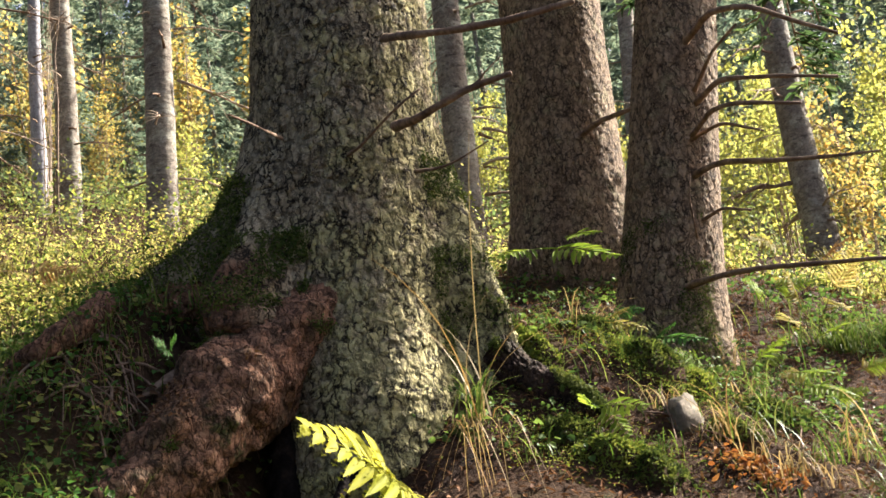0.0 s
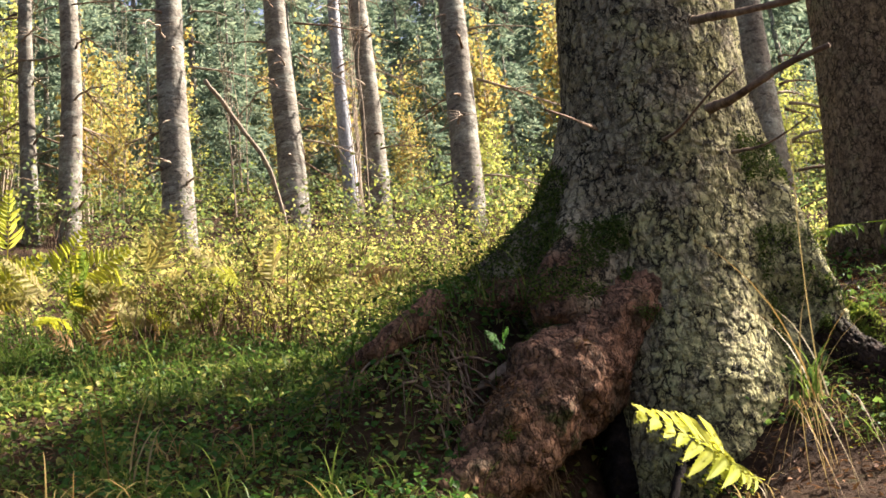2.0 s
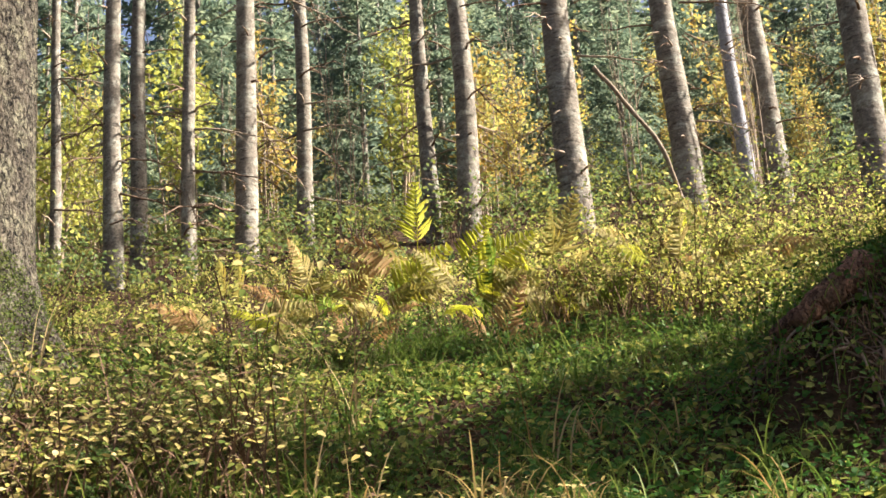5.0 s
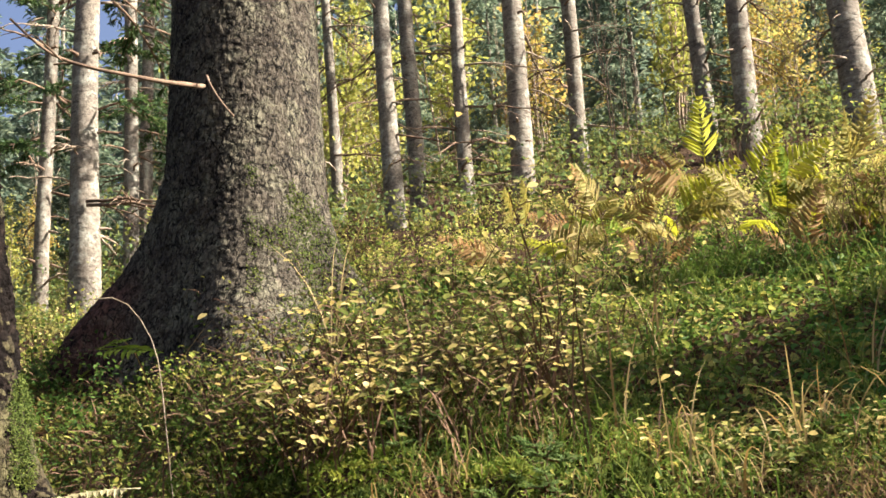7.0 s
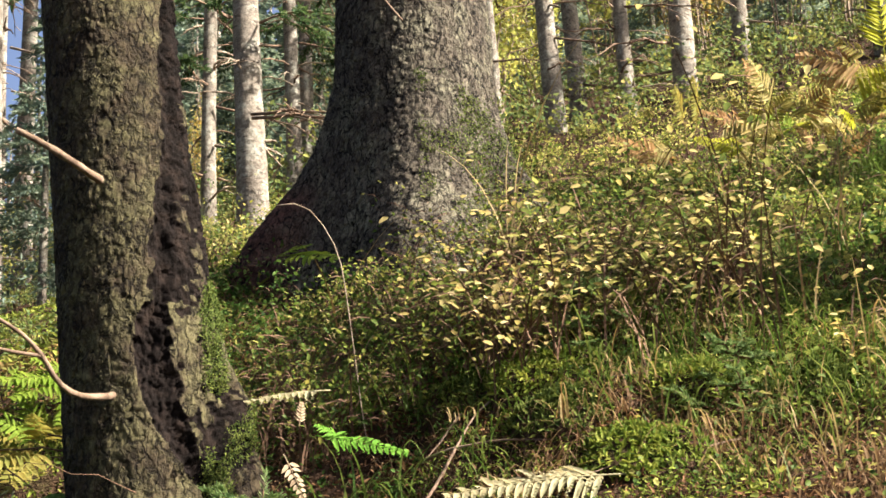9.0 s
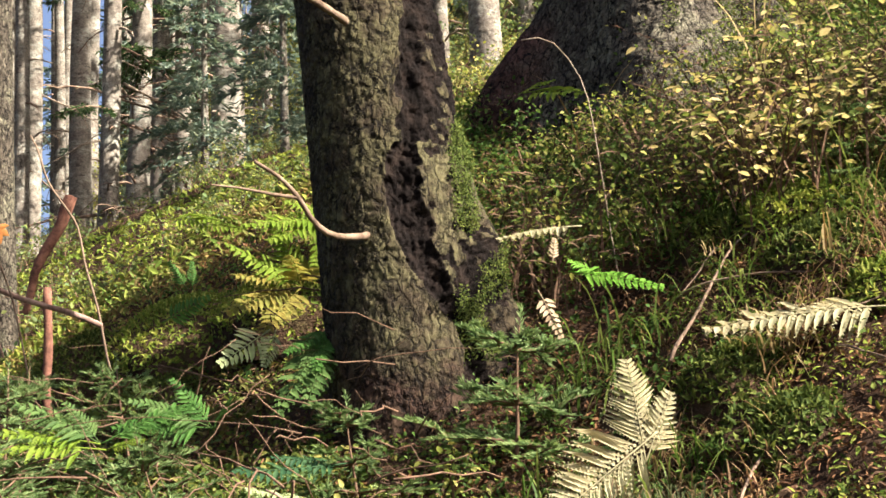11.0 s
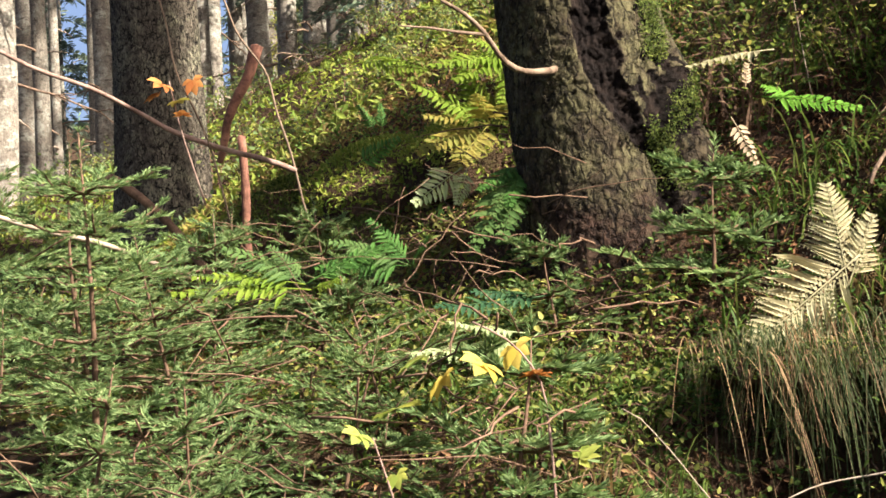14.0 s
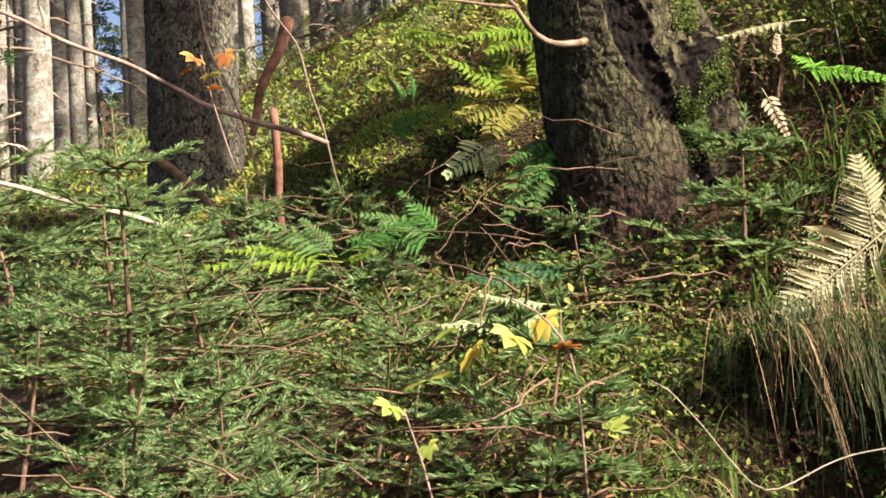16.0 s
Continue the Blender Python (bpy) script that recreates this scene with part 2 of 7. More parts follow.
def bark_material(name, dark, mid, light, lichen=0.0, lichen_color=(0.33, 0.36, 0.26), moss=0.0, plate=0.04, relief=1.0, rings=0.0, foot=None, side=None, seam=0.9, bare=None):
    """Conifer bark: rough plates parted by jagged, mostly upright cracks; rings, lichen and moss in patches.
    foot: colour and height of the bark at the base; side: the way the lichen faces; bare: colour where the bark is rubbed off."""
    m, nt, bs, out = fresh(name)
    tc = nt.nodes.new("ShaderNodeTexCoord").outputs["Object"]
    grain = noise_at(nt, tc, 60.0, 7.0, 0.72, (1, 1, 0.6))
    flake = noise_at(nt, tc, 24.0, 5.0, 0.6, (1, 1, 0.75))
    broad = noise_at(nt, tc, 2.6, 5.0, 0.6)
    bend = node(nt, "ShaderNodeTexNoise", Scale=0.8 / plate, Detail=4.0, Roughness=0.62)
    nt.links.new(tc, bend.inputs["Vector"])
    warp = nt.nodes.new("ShaderNodeVectorMath")
    warp.operation = "MULTIPLY_ADD"
    nt.links.new(bend.outputs["Color"], warp.inputs[0])
    warp.inputs[1].default_value = (2.0 * plate,) * 3
    nt.links.new(tc, warp.inputs[2])
    tall = node(nt, "ShaderNodeMapping")
    tall.inputs["Scale"].default_value = (1, 1, 0.36)
    nt.links.new(warp.outputs[0], tall.inputs[0])
    edge = cells(nt, tall.outputs[0], 1 / plate).outputs["Distance"]
    small = cells(nt, tall.outputs[0], 2.3 / plate).outputs["Distance"]
    tone = cells(nt, tall.outputs[0], 1 / plate, "F1").outputs["Color"]
    crack = ramp(nt, [(0.03, (seam, seam, seam)), (0.15, (0, 0, 0))], edge)
    crack = mixed(nt, 1.0, crack, ramp(nt, [(0.34, (0.15, 0.15, 0.15)), (0.56, (1, 1, 1))], noise_at(nt, tc, 0.5 / plate, 3.0, 0.6)), "MULTIPLY")
    fine = mixed(nt, 1.0, ramp(nt, [(0.03, (0.75 * seam, 0.75 * seam, 0.75 * seam)), (0.16, (0, 0, 0))], small), ramp(nt, [(0.4, (0, 0, 0)), (0.56, (1, 1, 1))], noise_at(nt, tc, 0.9 / plate, 3.0, 0.6)), "MULTIPLY")
    crack = mixed(nt, 1.0, crack, fine, "LIGHTEN")
    col = ramp(nt, [(0.4, dark), (0.5, mid), (0.6, tuple(c * 1.15 for c in light))], grain)
    col = mixed(nt, 0.5, col, ramp(nt, [(0.34, tuple(c * 0.75 for c in mid)), (0.66, light)], flake))
    col = mixed(nt, 0.45, col, ramp(nt, [(0.0, tuple(c * 0.6 for c in mid)), (1.0, light)], tone))
    col = mixed(nt, 0.55, col, ramp(nt, [(0.3, (0.28, 0.26, 0.25)), (0.7, (0.72, 0.72, 0.68))], broad), "OVERLAY")
    if lichen:
        l1 = noise_at(nt, tc, 6.0, 9.0, 0.75)
        if side:
            l1 = toward(nt, tc, l1, side)
        col = mixed(nt, ramp(nt, [(0.62 - lichen * 0.3, (0, 0, 0)), (0.74 - lichen * 0.3, (0.7, 0.7, 0.7))], l1), col, mixed(nt, 0.6, lichen_color, ramp(nt, [(0.3, (0.2, 0.2, 0.2)), (0.7, (0.85, 0.85, 0.85))], grain), "OVERLAY"))
    if moss:
        l2 = noise_at(nt, tc, 3.0, 7.0, 0.7)
        col = mixed(nt, ramp(nt, [(0.7 - moss * 0.35, (0, 0, 0)), (0.78 - moss * 0.35, (0.85, 0.85, 0.85))], l2), col, (0.07, 0.1, 0.025))
    if rings:
        band = noise_at(nt, tc, 13.0, 4.0, 0.7, (1.0, 1.0, 1.5))
        col = mixed(nt, ramp(nt, [(0.56, (0, 0, 0)), (0.64, (rings, rings, rings))], band), col, tuple(c * 0.8 for c in dark))
    if foot:
        low = toward(nt, tc, noise_at(nt, tc, 5.0, 6.0, 0.7), (0, 0, -0.5 / foot[1]))
        col = mixed(nt, ramp(nt, [(0.16, (0, 0, 0)), (0.34, (0.8, 0.8, 0.8))], low), col, mixed(nt, 0.6, foot[0], ramp(nt, [(0.3, (0.2, 0.2, 0.2)), (0.7, (0.85, 0.85, 0.85))], grain), "OVERLAY"))
    if bare:
        rub = mixed(nt, 1.0, attribute(nt, "bare"), ramp(nt, [(0.3, (0.2, 0.2, 0.2)), (0.5, (1, 1, 1))], noise_at(nt, tc, 7.0, 6.0, 0.7)), "MULTIPLY")
        col = mixed(nt, rub, col, mixed(nt, 0.6, bare, ramp(nt, [(0.3, (0.2, 0.2, 0.2)), (0.7, (0.85, 0.85, 0.85))], flake), "OVERLAY"))
    col = mixed(nt, crack, col, tuple(c * 0.3 for c in dark))
    nt.links.new(col, bs.inputs["Base Color"])
    bs.inputs["Roughness"].default_value = 0.9
    bs.inputs["Specular IOR Level"].default_value = 0.12
    h = mixed(nt, 0.5, ramp(nt, [(0.0, (0, 0, 0)), (0.16, (1, 1, 1))], edge), tone)
    h = mixed(nt, 0.42, h, grain)
    h = mixed(nt, 0.25, h, flake)
    bumped(nt, bs, h, 1.0 * relief, 0.6 * plate)
    return m


def leaf_material(name, colors, through=0.45, gloss=0.45, stain=0.35):
    """Thin leaves: tone by leaf, blotches, light coming through."""
    m, nt, bs, out = fresh(name)
    geo = nt.nodes.new("ShaderNodeNewGeometry")
    n = len(colors)
    base = ramp(nt, [((i + 0.5) / n, c) for i, c in enumerate(colors)], geo.outputs["Random Per Island"])
    tc = nt.nodes.new("ShaderNodeTexCoord").outputs["Object"]
    blot = node(nt, "ShaderNodeTexNoise", Scale=55.0, Detail=3.0)
    nt.links.new(tc, blot.inputs["Vector"])
    col = mixed(nt, ramp(nt, [(0.5, (0, 0, 0)), (0.75, (stain, stain, stain))], blot.outputs[0]), base, tuple(c * 0.5 for c in colors[0]))
    drift = noise_at(nt, tc, 1.7, 3.0, 0.6)
    col = mixed(nt, 0.75, col, ramp(nt, [(0.3, (0.3, 0.36, 0.34)), (0.5, (0.5, 0.5, 0.5)), (0.72, (0.74, 0.68, 0.56))], drift), "OVERLAY")
    nt.links.new(col, bs.inputs["Base Color"])
    bs.inputs["Roughness"].default_value = min(gloss + 0.1, 1.0)
    bs.inputs["Specular IOR Level"].default_value = 0.08
    tr = nt.nodes.new("ShaderNodeBsdfTranslucent")
    nt.links.new(mixed(nt, 1.0, col, (1.0, 0.98, 0.8), "MULTIPLY"), tr.inputs[0])
    mx = nt.nodes.new("ShaderNodeMixShader")
    mx.inputs[0].default_value = through
    nt.links.new(bs.outputs[0], mx.inputs[1])
    nt.links.new(tr.outputs[0], mx.inputs[2])
    nt.links.new(mx.outputs[0], out.inputs[0])
    return m


def rough_material(name, colors, scale=6.0, fine=40.0, rough=0.9, relief=0.6, depth=0.02):
    """Earth, moss, stone, dead wood: two scales of tone and relief."""
    m, nt, bs, out = fresh(name)
    tc = nt.nodes.new("ShaderNodeTexCoord").outputs["Object"]
    a = node(nt, "ShaderNodeTexNoise", Scale=scale, Detail=6.0, Roughness=0.65)
    b = node(nt, "ShaderNodeTexNoise", Scale=fine, Detail=5.0, Roughness=0.7)
    nt.links.new(tc, a.inputs["Vector"])
    nt.links.new(tc, b.inputs["Vector"])
    n = len(colors)
    col = ramp(nt, [(0.3 + 0.4 * i / max(n - 1, 1), c) for i, c in enumerate(colors)], a.outputs[0])
    col = mixed(nt, 0.6, col, ramp(nt, [(0.3, (0.25, 0.25, 0.25)), (0.7, (0.8, 0.8, 0.8))], b.outputs[0]), "OVERLAY")
    nt.links.new(col, bs.inputs["Base Color"])
    bs.inputs["Roughness"].default_value = rough
    bs.inputs["Specular IOR Level"].default_value = 0.042
    bumped(nt, bs, b.outputs[0], relief, depth)
    return m


BARK_OLD = bark_material("old_spruce_bark", (0.06, 0.049, 0.034), (0.235, 0.19, 0.122), (0.42, 0.36, 0.23), lichen=0.5, lichen_color=(0.4, 0.37, 0.15), side=(0.28, -0.1, -0.05), plate=0.04, relief=1.3, seam=1.0, bare=(0.17, 0.088, 0.05))
BARK_RED = bark_material("reddish_spruce_bark", (0.052, 0.036, 0.024), (0.2, 0.14, 0.088), (0.38, 0.285, 0.185), lichen=0.3, lichen_color=(0.27, 0.25, 0.14), moss=0.06, plate=0.032, relief=1.2)
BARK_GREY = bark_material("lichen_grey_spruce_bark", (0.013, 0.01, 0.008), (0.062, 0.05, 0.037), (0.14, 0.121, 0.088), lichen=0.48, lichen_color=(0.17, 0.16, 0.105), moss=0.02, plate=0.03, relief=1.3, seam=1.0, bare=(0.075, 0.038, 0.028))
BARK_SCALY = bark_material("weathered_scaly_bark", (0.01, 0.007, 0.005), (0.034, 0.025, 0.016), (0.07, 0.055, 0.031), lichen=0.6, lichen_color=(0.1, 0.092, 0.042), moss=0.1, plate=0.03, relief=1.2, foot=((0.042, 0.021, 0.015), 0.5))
BARK_YOUNG = bark_material("young_spruce_bark", (0.058, 0.046, 0.036), (0.155, 0.13, 0.102), (0.27, 0.242, 0.196), lichen=0.44, lichen_color=(0.36, 0.36, 0.29), plate=0.02, relief=0.6, rings=0.8, seam=0.35)
BARK_BIRCH = bark_material("grey_birch_bark", (0.1, 0.1, 0.11), (0.27, 0.265, 0.28), (0.42, 0.42, 0.44), plate=0.03, relief=0.4, rings=0.5, seam=0.3)
ROOT_BARK = bark_material("bare_red_root_bark", (0.02, 0.012, 0.008), (0.19, 0.095, 0.054), (0.38, 0.21, 0.125), lichen=0.5, lichen_color=(0.062, 0.05, 0.027), moss=0.3, plate=0.03, seam=0.75, relief=1.5)
SOIL = rough_material("needle_litter_and_moss", [(0.0144, 0.0101, 0.0072), (0.0432, 0.0259, 0.0158), (0.072, 0.0446, 0.0259), (0.036, 0.0396, 0.013)], 3.4, 45.0, 0.95, 1.0, 0.05)
DEADWOOD = rough_material("dead_wood", [(0.06, 0.04, 0.03), (0.16, 0.11, 0.075), (0.25, 0.18, 0.12)], 12.0, 70.0, 0.85, 0.5, 0.004)
PALEWOOD = rough_material("bleached_twig_wood", [(0.154, 0.112, 0.077), (0.252, 0.196, 0.14), (0.315, 0.259, 0.196)], 14.0, 80.0, 0.8, 0.4, 0.003)
TANWOOD = rough_material("tan_dead_wood", [(0.07, 0.048, 0.032), (0.15, 0.105, 0.07), (0.22, 0.16, 0.11)], 16.0, 80.0, 0.8, 0.5, 0.004)

# ---------------------------------------------------------------- ground
def spread(n, a, reach):
    k = math.asinh(reach / a)
    return a * np.sinh(k * np.linspace(-1, 1, n))


_gx, _gy = np.meshgrid(-3.2 + spread(520, 2.6, 260), 4.2 + spread(520, 2.6, 260), indexing="ij")
_gz = ground_z(_gx, _gy)
_gi, _gj = np.meshgrid(np.arange(519), np.arange(519), indexing="ij")
_f = np.stack([_gi * 520 + _gj, (_gi + 1) * 520 + _gj, (_gi + 1) * 520 + _gj + 1, _gi * 520 + _gj + 1], -1).reshape(-1, 4)
tagged(part("ground", (np.stack([_gx, _gy, _gz], -1).reshape(-1, 3), _f, True), SOIL),
       "steep forest slope of dark soil, needle litter and moss", "ground", kind="structure")


# ---------------------------------------------------------------- trees
def trunk_mesh(name, r0, height, lean=(0.0, 0.0), flare=0.5, lobes=5, fine=0.012, fine_top=3.0, plate=0.045, relief=0.014, seed=1, wobble=0.02, sink=0.5, fan=0.4, ridges=(), groove=None, rings=0.0, bare=None):
    """A standing trunk from below the ground to its top: root flare, taper, plates of bark standing proud of their seams."""
    cols = int(max(20, 2 * np.pi * r0 / fine))
    z = np.concatenate([np.arange(-sink, fine_top, max(fine, 2 * np.pi * r0 / cols)), np.linspace(fine_top, height, 14)])
    th = np.linspace(0, 2 * np.pi, cols, endpoint=False)
    Z, T = np.meshgrid(z, th, indexing="ij")
    r = r0 * np.maximum(1 - 0.9 * np.maximum(Z, 0) / height, 0.06)
    phase = _hash(np.arange(9), np.arange(9) * 0, np.arange(9) * 0, seed) * 6.28
    ridge = sum(np.maximum(0, np.cos(T - 2 * np.pi * k / lobes - 0.5 * phase[k % 9])) ** 5 for k in range(lobes))
    r = r * (1 + flare * np.exp(-np.maximum(Z, -0.3) / fan) * (0.35 + 0.75 * ridge))
    for ang, width, prof in ridges:
        hz, hr = zip(*sorted(prof))
        reach = np.interp(Z, hz, hr, left=hr[0], right=0.0)
        off = np.mod(T - radians(ang) + np.pi, 2 * np.pi) - np.pi
        off = off + 0.12 * vnoise(np.stack([np.cos(T), np.sin(T), Z * 3], -1), 2.0, seed + 8)
        r = r + np.maximum(reach - r, 0) * np.exp(-np.abs(off * np.maximum(reach, r) / width) ** 1.7)
    r = r * (1 - 0.45 * np.clip(-Z / max(sink, 0.01), 0, 1))
    P = np.stack([np.cos(T) * r, np.sin(T) * r, Z], -1)
    period = max(6, int(round(2 * np.pi * r0 / plate)))
    q = P * np.array([1, 1, 0.4])
    u = T / (2 * np.pi) * period + 0.55 * vnoise(P, 0.45 / plate, seed + 1)
    v = Z / (plate * 1.6) + 0.6 * vnoise(P, 0.45 / plate, seed + 2)
    edge, tone, below = plates(u, v, period, seed)
    edge = edge + 0.14 * vnoise(P, 2.4 / plate, seed + 6)
    open_here = np.clip(0.72 + 0.9 * vnoise(P, 0.9 / plate, seed + 7) + 0.4 * vnoise(q, 0.3 / plate, seed + 14), 0.1, 1)
    crack = np.clip(1.15 - edge / 0.17, 0, 1) * open_here
    small, tone_s, below_s = plates(2 * u + 0.3, 2 * v, 2 * period, seed + 15)
    crack = np.maximum(crack, 0.5 * np.clip(1 - small / 0.26, 0, 1) * np.clip(0.5 + 1.2 * vnoise(P, 1.1 / plate, seed + 16), 0, 1))
    lift = relief * (0.6 * (tone - 0.5) - 0.55 * crack - 0.2 * below + 0.3 * (tone_s - 0.5) - 0.12 * below_s + 0.1 * vnoise(P, 0.8 / plate, seed + 3) + 0.16 * vnoise(P, 2.6 / plate, seed + 4))
    lift = lift + r0 * 0.035 * vnoise(q, 0.7 / r0, seed + 5)
    rotten = np.zeros(Z.shape, bool)
    if groove:
        hz, ha = zip(*groove[0])
        off = np.mod(T - np.radians(np.interp(Z, hz, ha)) + np.pi, 2 * np.pi) - np.pi
        off = off * r0 + 0.035 * vnoise(P, 5.0, seed + 9) + 0.02 * vnoise(P, 17.0, seed + 10) + 0.01 * vnoise(P, 45.0, seed + 13)
        wide = groove[1] * (1 + 0.5 * vnoise(P * [0, 0, 1], 3.0, seed + 11) + 0.9 * np.clip(0.35 - Z, 0, 0.5))
        beside = vnoise(P * np.array([1, 1, 0.45]), 14.0, seed + 18) + 0.5 * vnoise(P, 40.0, seed + 19)
        rotten = (np.abs(off) < wide) | ((off > 0) & (off < 0.27) & (beside > np.where(Z > 0.95, -0.35, 0.1)))
        lift = np.where(rotten, lift * 2.0 - 0.008 - 0.024 * np.clip(1.3 - np.abs(off) / wide, 0, 1), lift)
    if rings:
        lift = lift + rings * vnoise(P * np.array([2.0, 2.0, 14.0]), 1.6, seed + 12)
    fade = np.clip((z[-1] * 1.2 - Z) / z[-1], 0, 1)
    r = r + lift * fade
    X = np.cos(T) * r + lean[0] * Z + wobble * np.sin(Z * 0.9 + seed)
    Y = np.sin(T) * r + lean[1] * Z + wobble * np.cos(Z * 0.7 + 2 * seed)
    n = len(z)
    i, j = np.meshgrid(np.arange(n - 1), np.arange(cols), indexing="ij")
    k = (j + 1) % cols
    f = np.stack([i * cols + j, i * cols + k, (i + 1) * cols + k, (i + 1) * cols + j], -1).reshape(-1, 4)
    me = build_mesh(name, np.stack([X, Y, Z], -1).reshape(-1, 3), f, True)
    if bare:
        off = np.mod(T - radians(bare[0]) + np.pi, 2 * np.pi) - np.pi
        val = np.clip(1.6 - np.abs(off) / radians(bare[1]), 0, 1) * np.clip((bare[2] - Z) / 0.15 + 0.8 * vnoise(P, 6.0, seed + 17), 0, 1)
        me.attributes.new("bare", "FLOAT", "POINT").data.foreach_set("value", val.astype(np.float32).ravel())
    if groove:
        me.polygons.foreach_set("material_index", rotten[:-1].ravel().astype(np.int32))
    return me


def crown_mesh(seed, low, high, reach, n=420):
    """Drooping sprays of a spruce's crown, as many small pointed sprays."""
    r = np.random.default_rng(seed)
    z = low + (high - low) * r.random(n) ** 0.8
    out = reach * (1.05 - (z - low) / (high - low)) * (0.25 + 0.75 * r.random(n))
    a = r.random(n) * 6.283
    c = np.stack([np.cos(a) * out, np.sin(a) * out, z - 0.25 * out], -1)
    h = np.stack([np.cos(a), np.sin(a), -0.5 + 0 * a], -1)
    nm = np.stack([r.normal(0, 0.5, n), r.normal(0, 0.5, n), 0.9 + 0 * a], -1)
    return leaves(c, nm, h, 0.45 + 0.5 * r.random(n), 0.5, 0.3)


NEEDLE = leaf_material("dark_spruce_needles", [(0.012, 0.03, 0.012), (0.025, 0.055, 0.02), (0.045, 0.085, 0.03)], 0.25, 0.6)
CROWNS = [build_mesh("crown", *crown_mesh(40 + k, 10.0, 19.0, 1.6, 34)) for k in range(3)]
for c in CROWNS:
    c.materials.append(NEEDLE)


def spruce(x, y, z, mesh, bark, label, category="tree", group="spruces on the slope", crown=0, turn=0.0):
    tree = thing("spruce_tree", x, y, z, label, category, group, turn=turn)
    part("trunk", mesh, bark, tree)
    if crown is not None:
        part("crown", CROWNS[crown % 3], None, tree)
    return tree


# the old spruce on its bared roots
BIG_RIDGES = (
    (231, 0.18, ((1.15, 0.43), (0.92, 0.51), (0.74, 0.61), (0.6, 0.7), (0.46, 0.78), (0.34, 0.76), (0.18, 0.55), (0.02, 0.36), (-0.2, 0.3))),
    (204, 0.16, ((1.4, 0.43), (1.15, 0.49), (0.92, 0.6), (0.78, 0.74), (0.66, 0.9), (0.55, 1.05), (0.44, 1.14), (0.3, 1.08), (0.1, 0.7), (-0.1, 0.4))),
    (281, 0.2, ((0.5, 0.44), (0.25, 0.47), (0.0, 0.5), (-0.3, 0.5), (-0.6, 0.5))),
    (354, 0.14, ((1.3, 0.43), (1.0, 0.5), (0.8, 0.57), (0.6, 0.64), (0.42, 0.7), (0.2, 0.74), (-0.1, 0.7))),
)
big = spruce(-0.567, 5.95, 2.98, trunk_mesh("trunk", 0.435, 22, (0.064, 0.0), 0.22, 5, 0.0058, 2.9, 0.032, 0.012, 3, 0.0, 1.0, 0.42, BIG_RIDGES, bare=(231, 13, 0.72)), BARK_OLD,
             "thick old spruce with cracked olive-brown bark above bared roots", group="large spruces", crown=0)
two = spruce(0.698, 8.81, 4.5, trunk_mesh("trunk", 0.365, 21, (0.0355, 0.0), 0.12, 4, 0.009, 3.2, 0.03, 0.009, 5), BARK_RED,
             "stout spruce with scaly reddish-brown bark", group="large spruces", crown=1)
three = spruce(0.9, 7.23, 3.2, trunk_mesh("trunk", 0.25, 20, (0.19, 0.0), 0.3, 5, 0.0075, 3.2, 0.026, 0.008, 7, 0.0, 0.5, 0.5), BARK_RED,
               "dark spruce with mossy foot and bare broken branches", group="large spruces", crown=2)
LEFT_RIDGES = ((226, 0.15, ((0.9, 0.4), (0.6, 0.5), (0.4, 0.62), (0.2, 0.8), (0.0, 0.95), (-0.3, 1.0))), (20, 0.13, ((0.7, 0.4), (0.4, 0.5), (0.2, 0.62), (0.0, 0.7))))
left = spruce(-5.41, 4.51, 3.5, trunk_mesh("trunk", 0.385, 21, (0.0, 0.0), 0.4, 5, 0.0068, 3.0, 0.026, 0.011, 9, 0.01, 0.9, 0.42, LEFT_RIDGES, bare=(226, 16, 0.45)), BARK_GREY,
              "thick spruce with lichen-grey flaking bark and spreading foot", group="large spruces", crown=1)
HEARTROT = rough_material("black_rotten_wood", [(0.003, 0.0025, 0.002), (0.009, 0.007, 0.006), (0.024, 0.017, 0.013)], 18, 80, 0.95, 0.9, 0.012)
NEAR_RIDGES = ((50, 0.1, ((1.4, 0.24), (1.0, 0.25), (0.8, 0.28), (0.66, 0.34), (0.55, 0.33), (0.45, 0.36), (0.25, 0.39), (0.0, 0.4))), (-75, 0.12, ((0.2, 0.22), (0.0, 0.25), (-0.4, 0.27))), (10, 0.12, ((0.4, 0.24), (0.2, 0.26), (0.0, 0.29), (-0.3, 0.33))))
NEAR_SEAM = ((-0.3, 26), (0.2, 20), (0.36, 12), (0.51, -5), (0.8, -19), (1.19, -4), (1.5, 14), (2.4, 26))
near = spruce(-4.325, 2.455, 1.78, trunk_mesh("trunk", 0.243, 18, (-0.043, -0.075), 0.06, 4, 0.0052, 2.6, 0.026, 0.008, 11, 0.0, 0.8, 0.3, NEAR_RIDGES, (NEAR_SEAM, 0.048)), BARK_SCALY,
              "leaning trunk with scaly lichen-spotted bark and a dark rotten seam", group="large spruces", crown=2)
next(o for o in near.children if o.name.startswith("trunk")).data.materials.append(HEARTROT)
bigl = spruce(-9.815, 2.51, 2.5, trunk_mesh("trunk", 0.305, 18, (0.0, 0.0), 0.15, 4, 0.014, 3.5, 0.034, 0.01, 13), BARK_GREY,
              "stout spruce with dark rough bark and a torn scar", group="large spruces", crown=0)

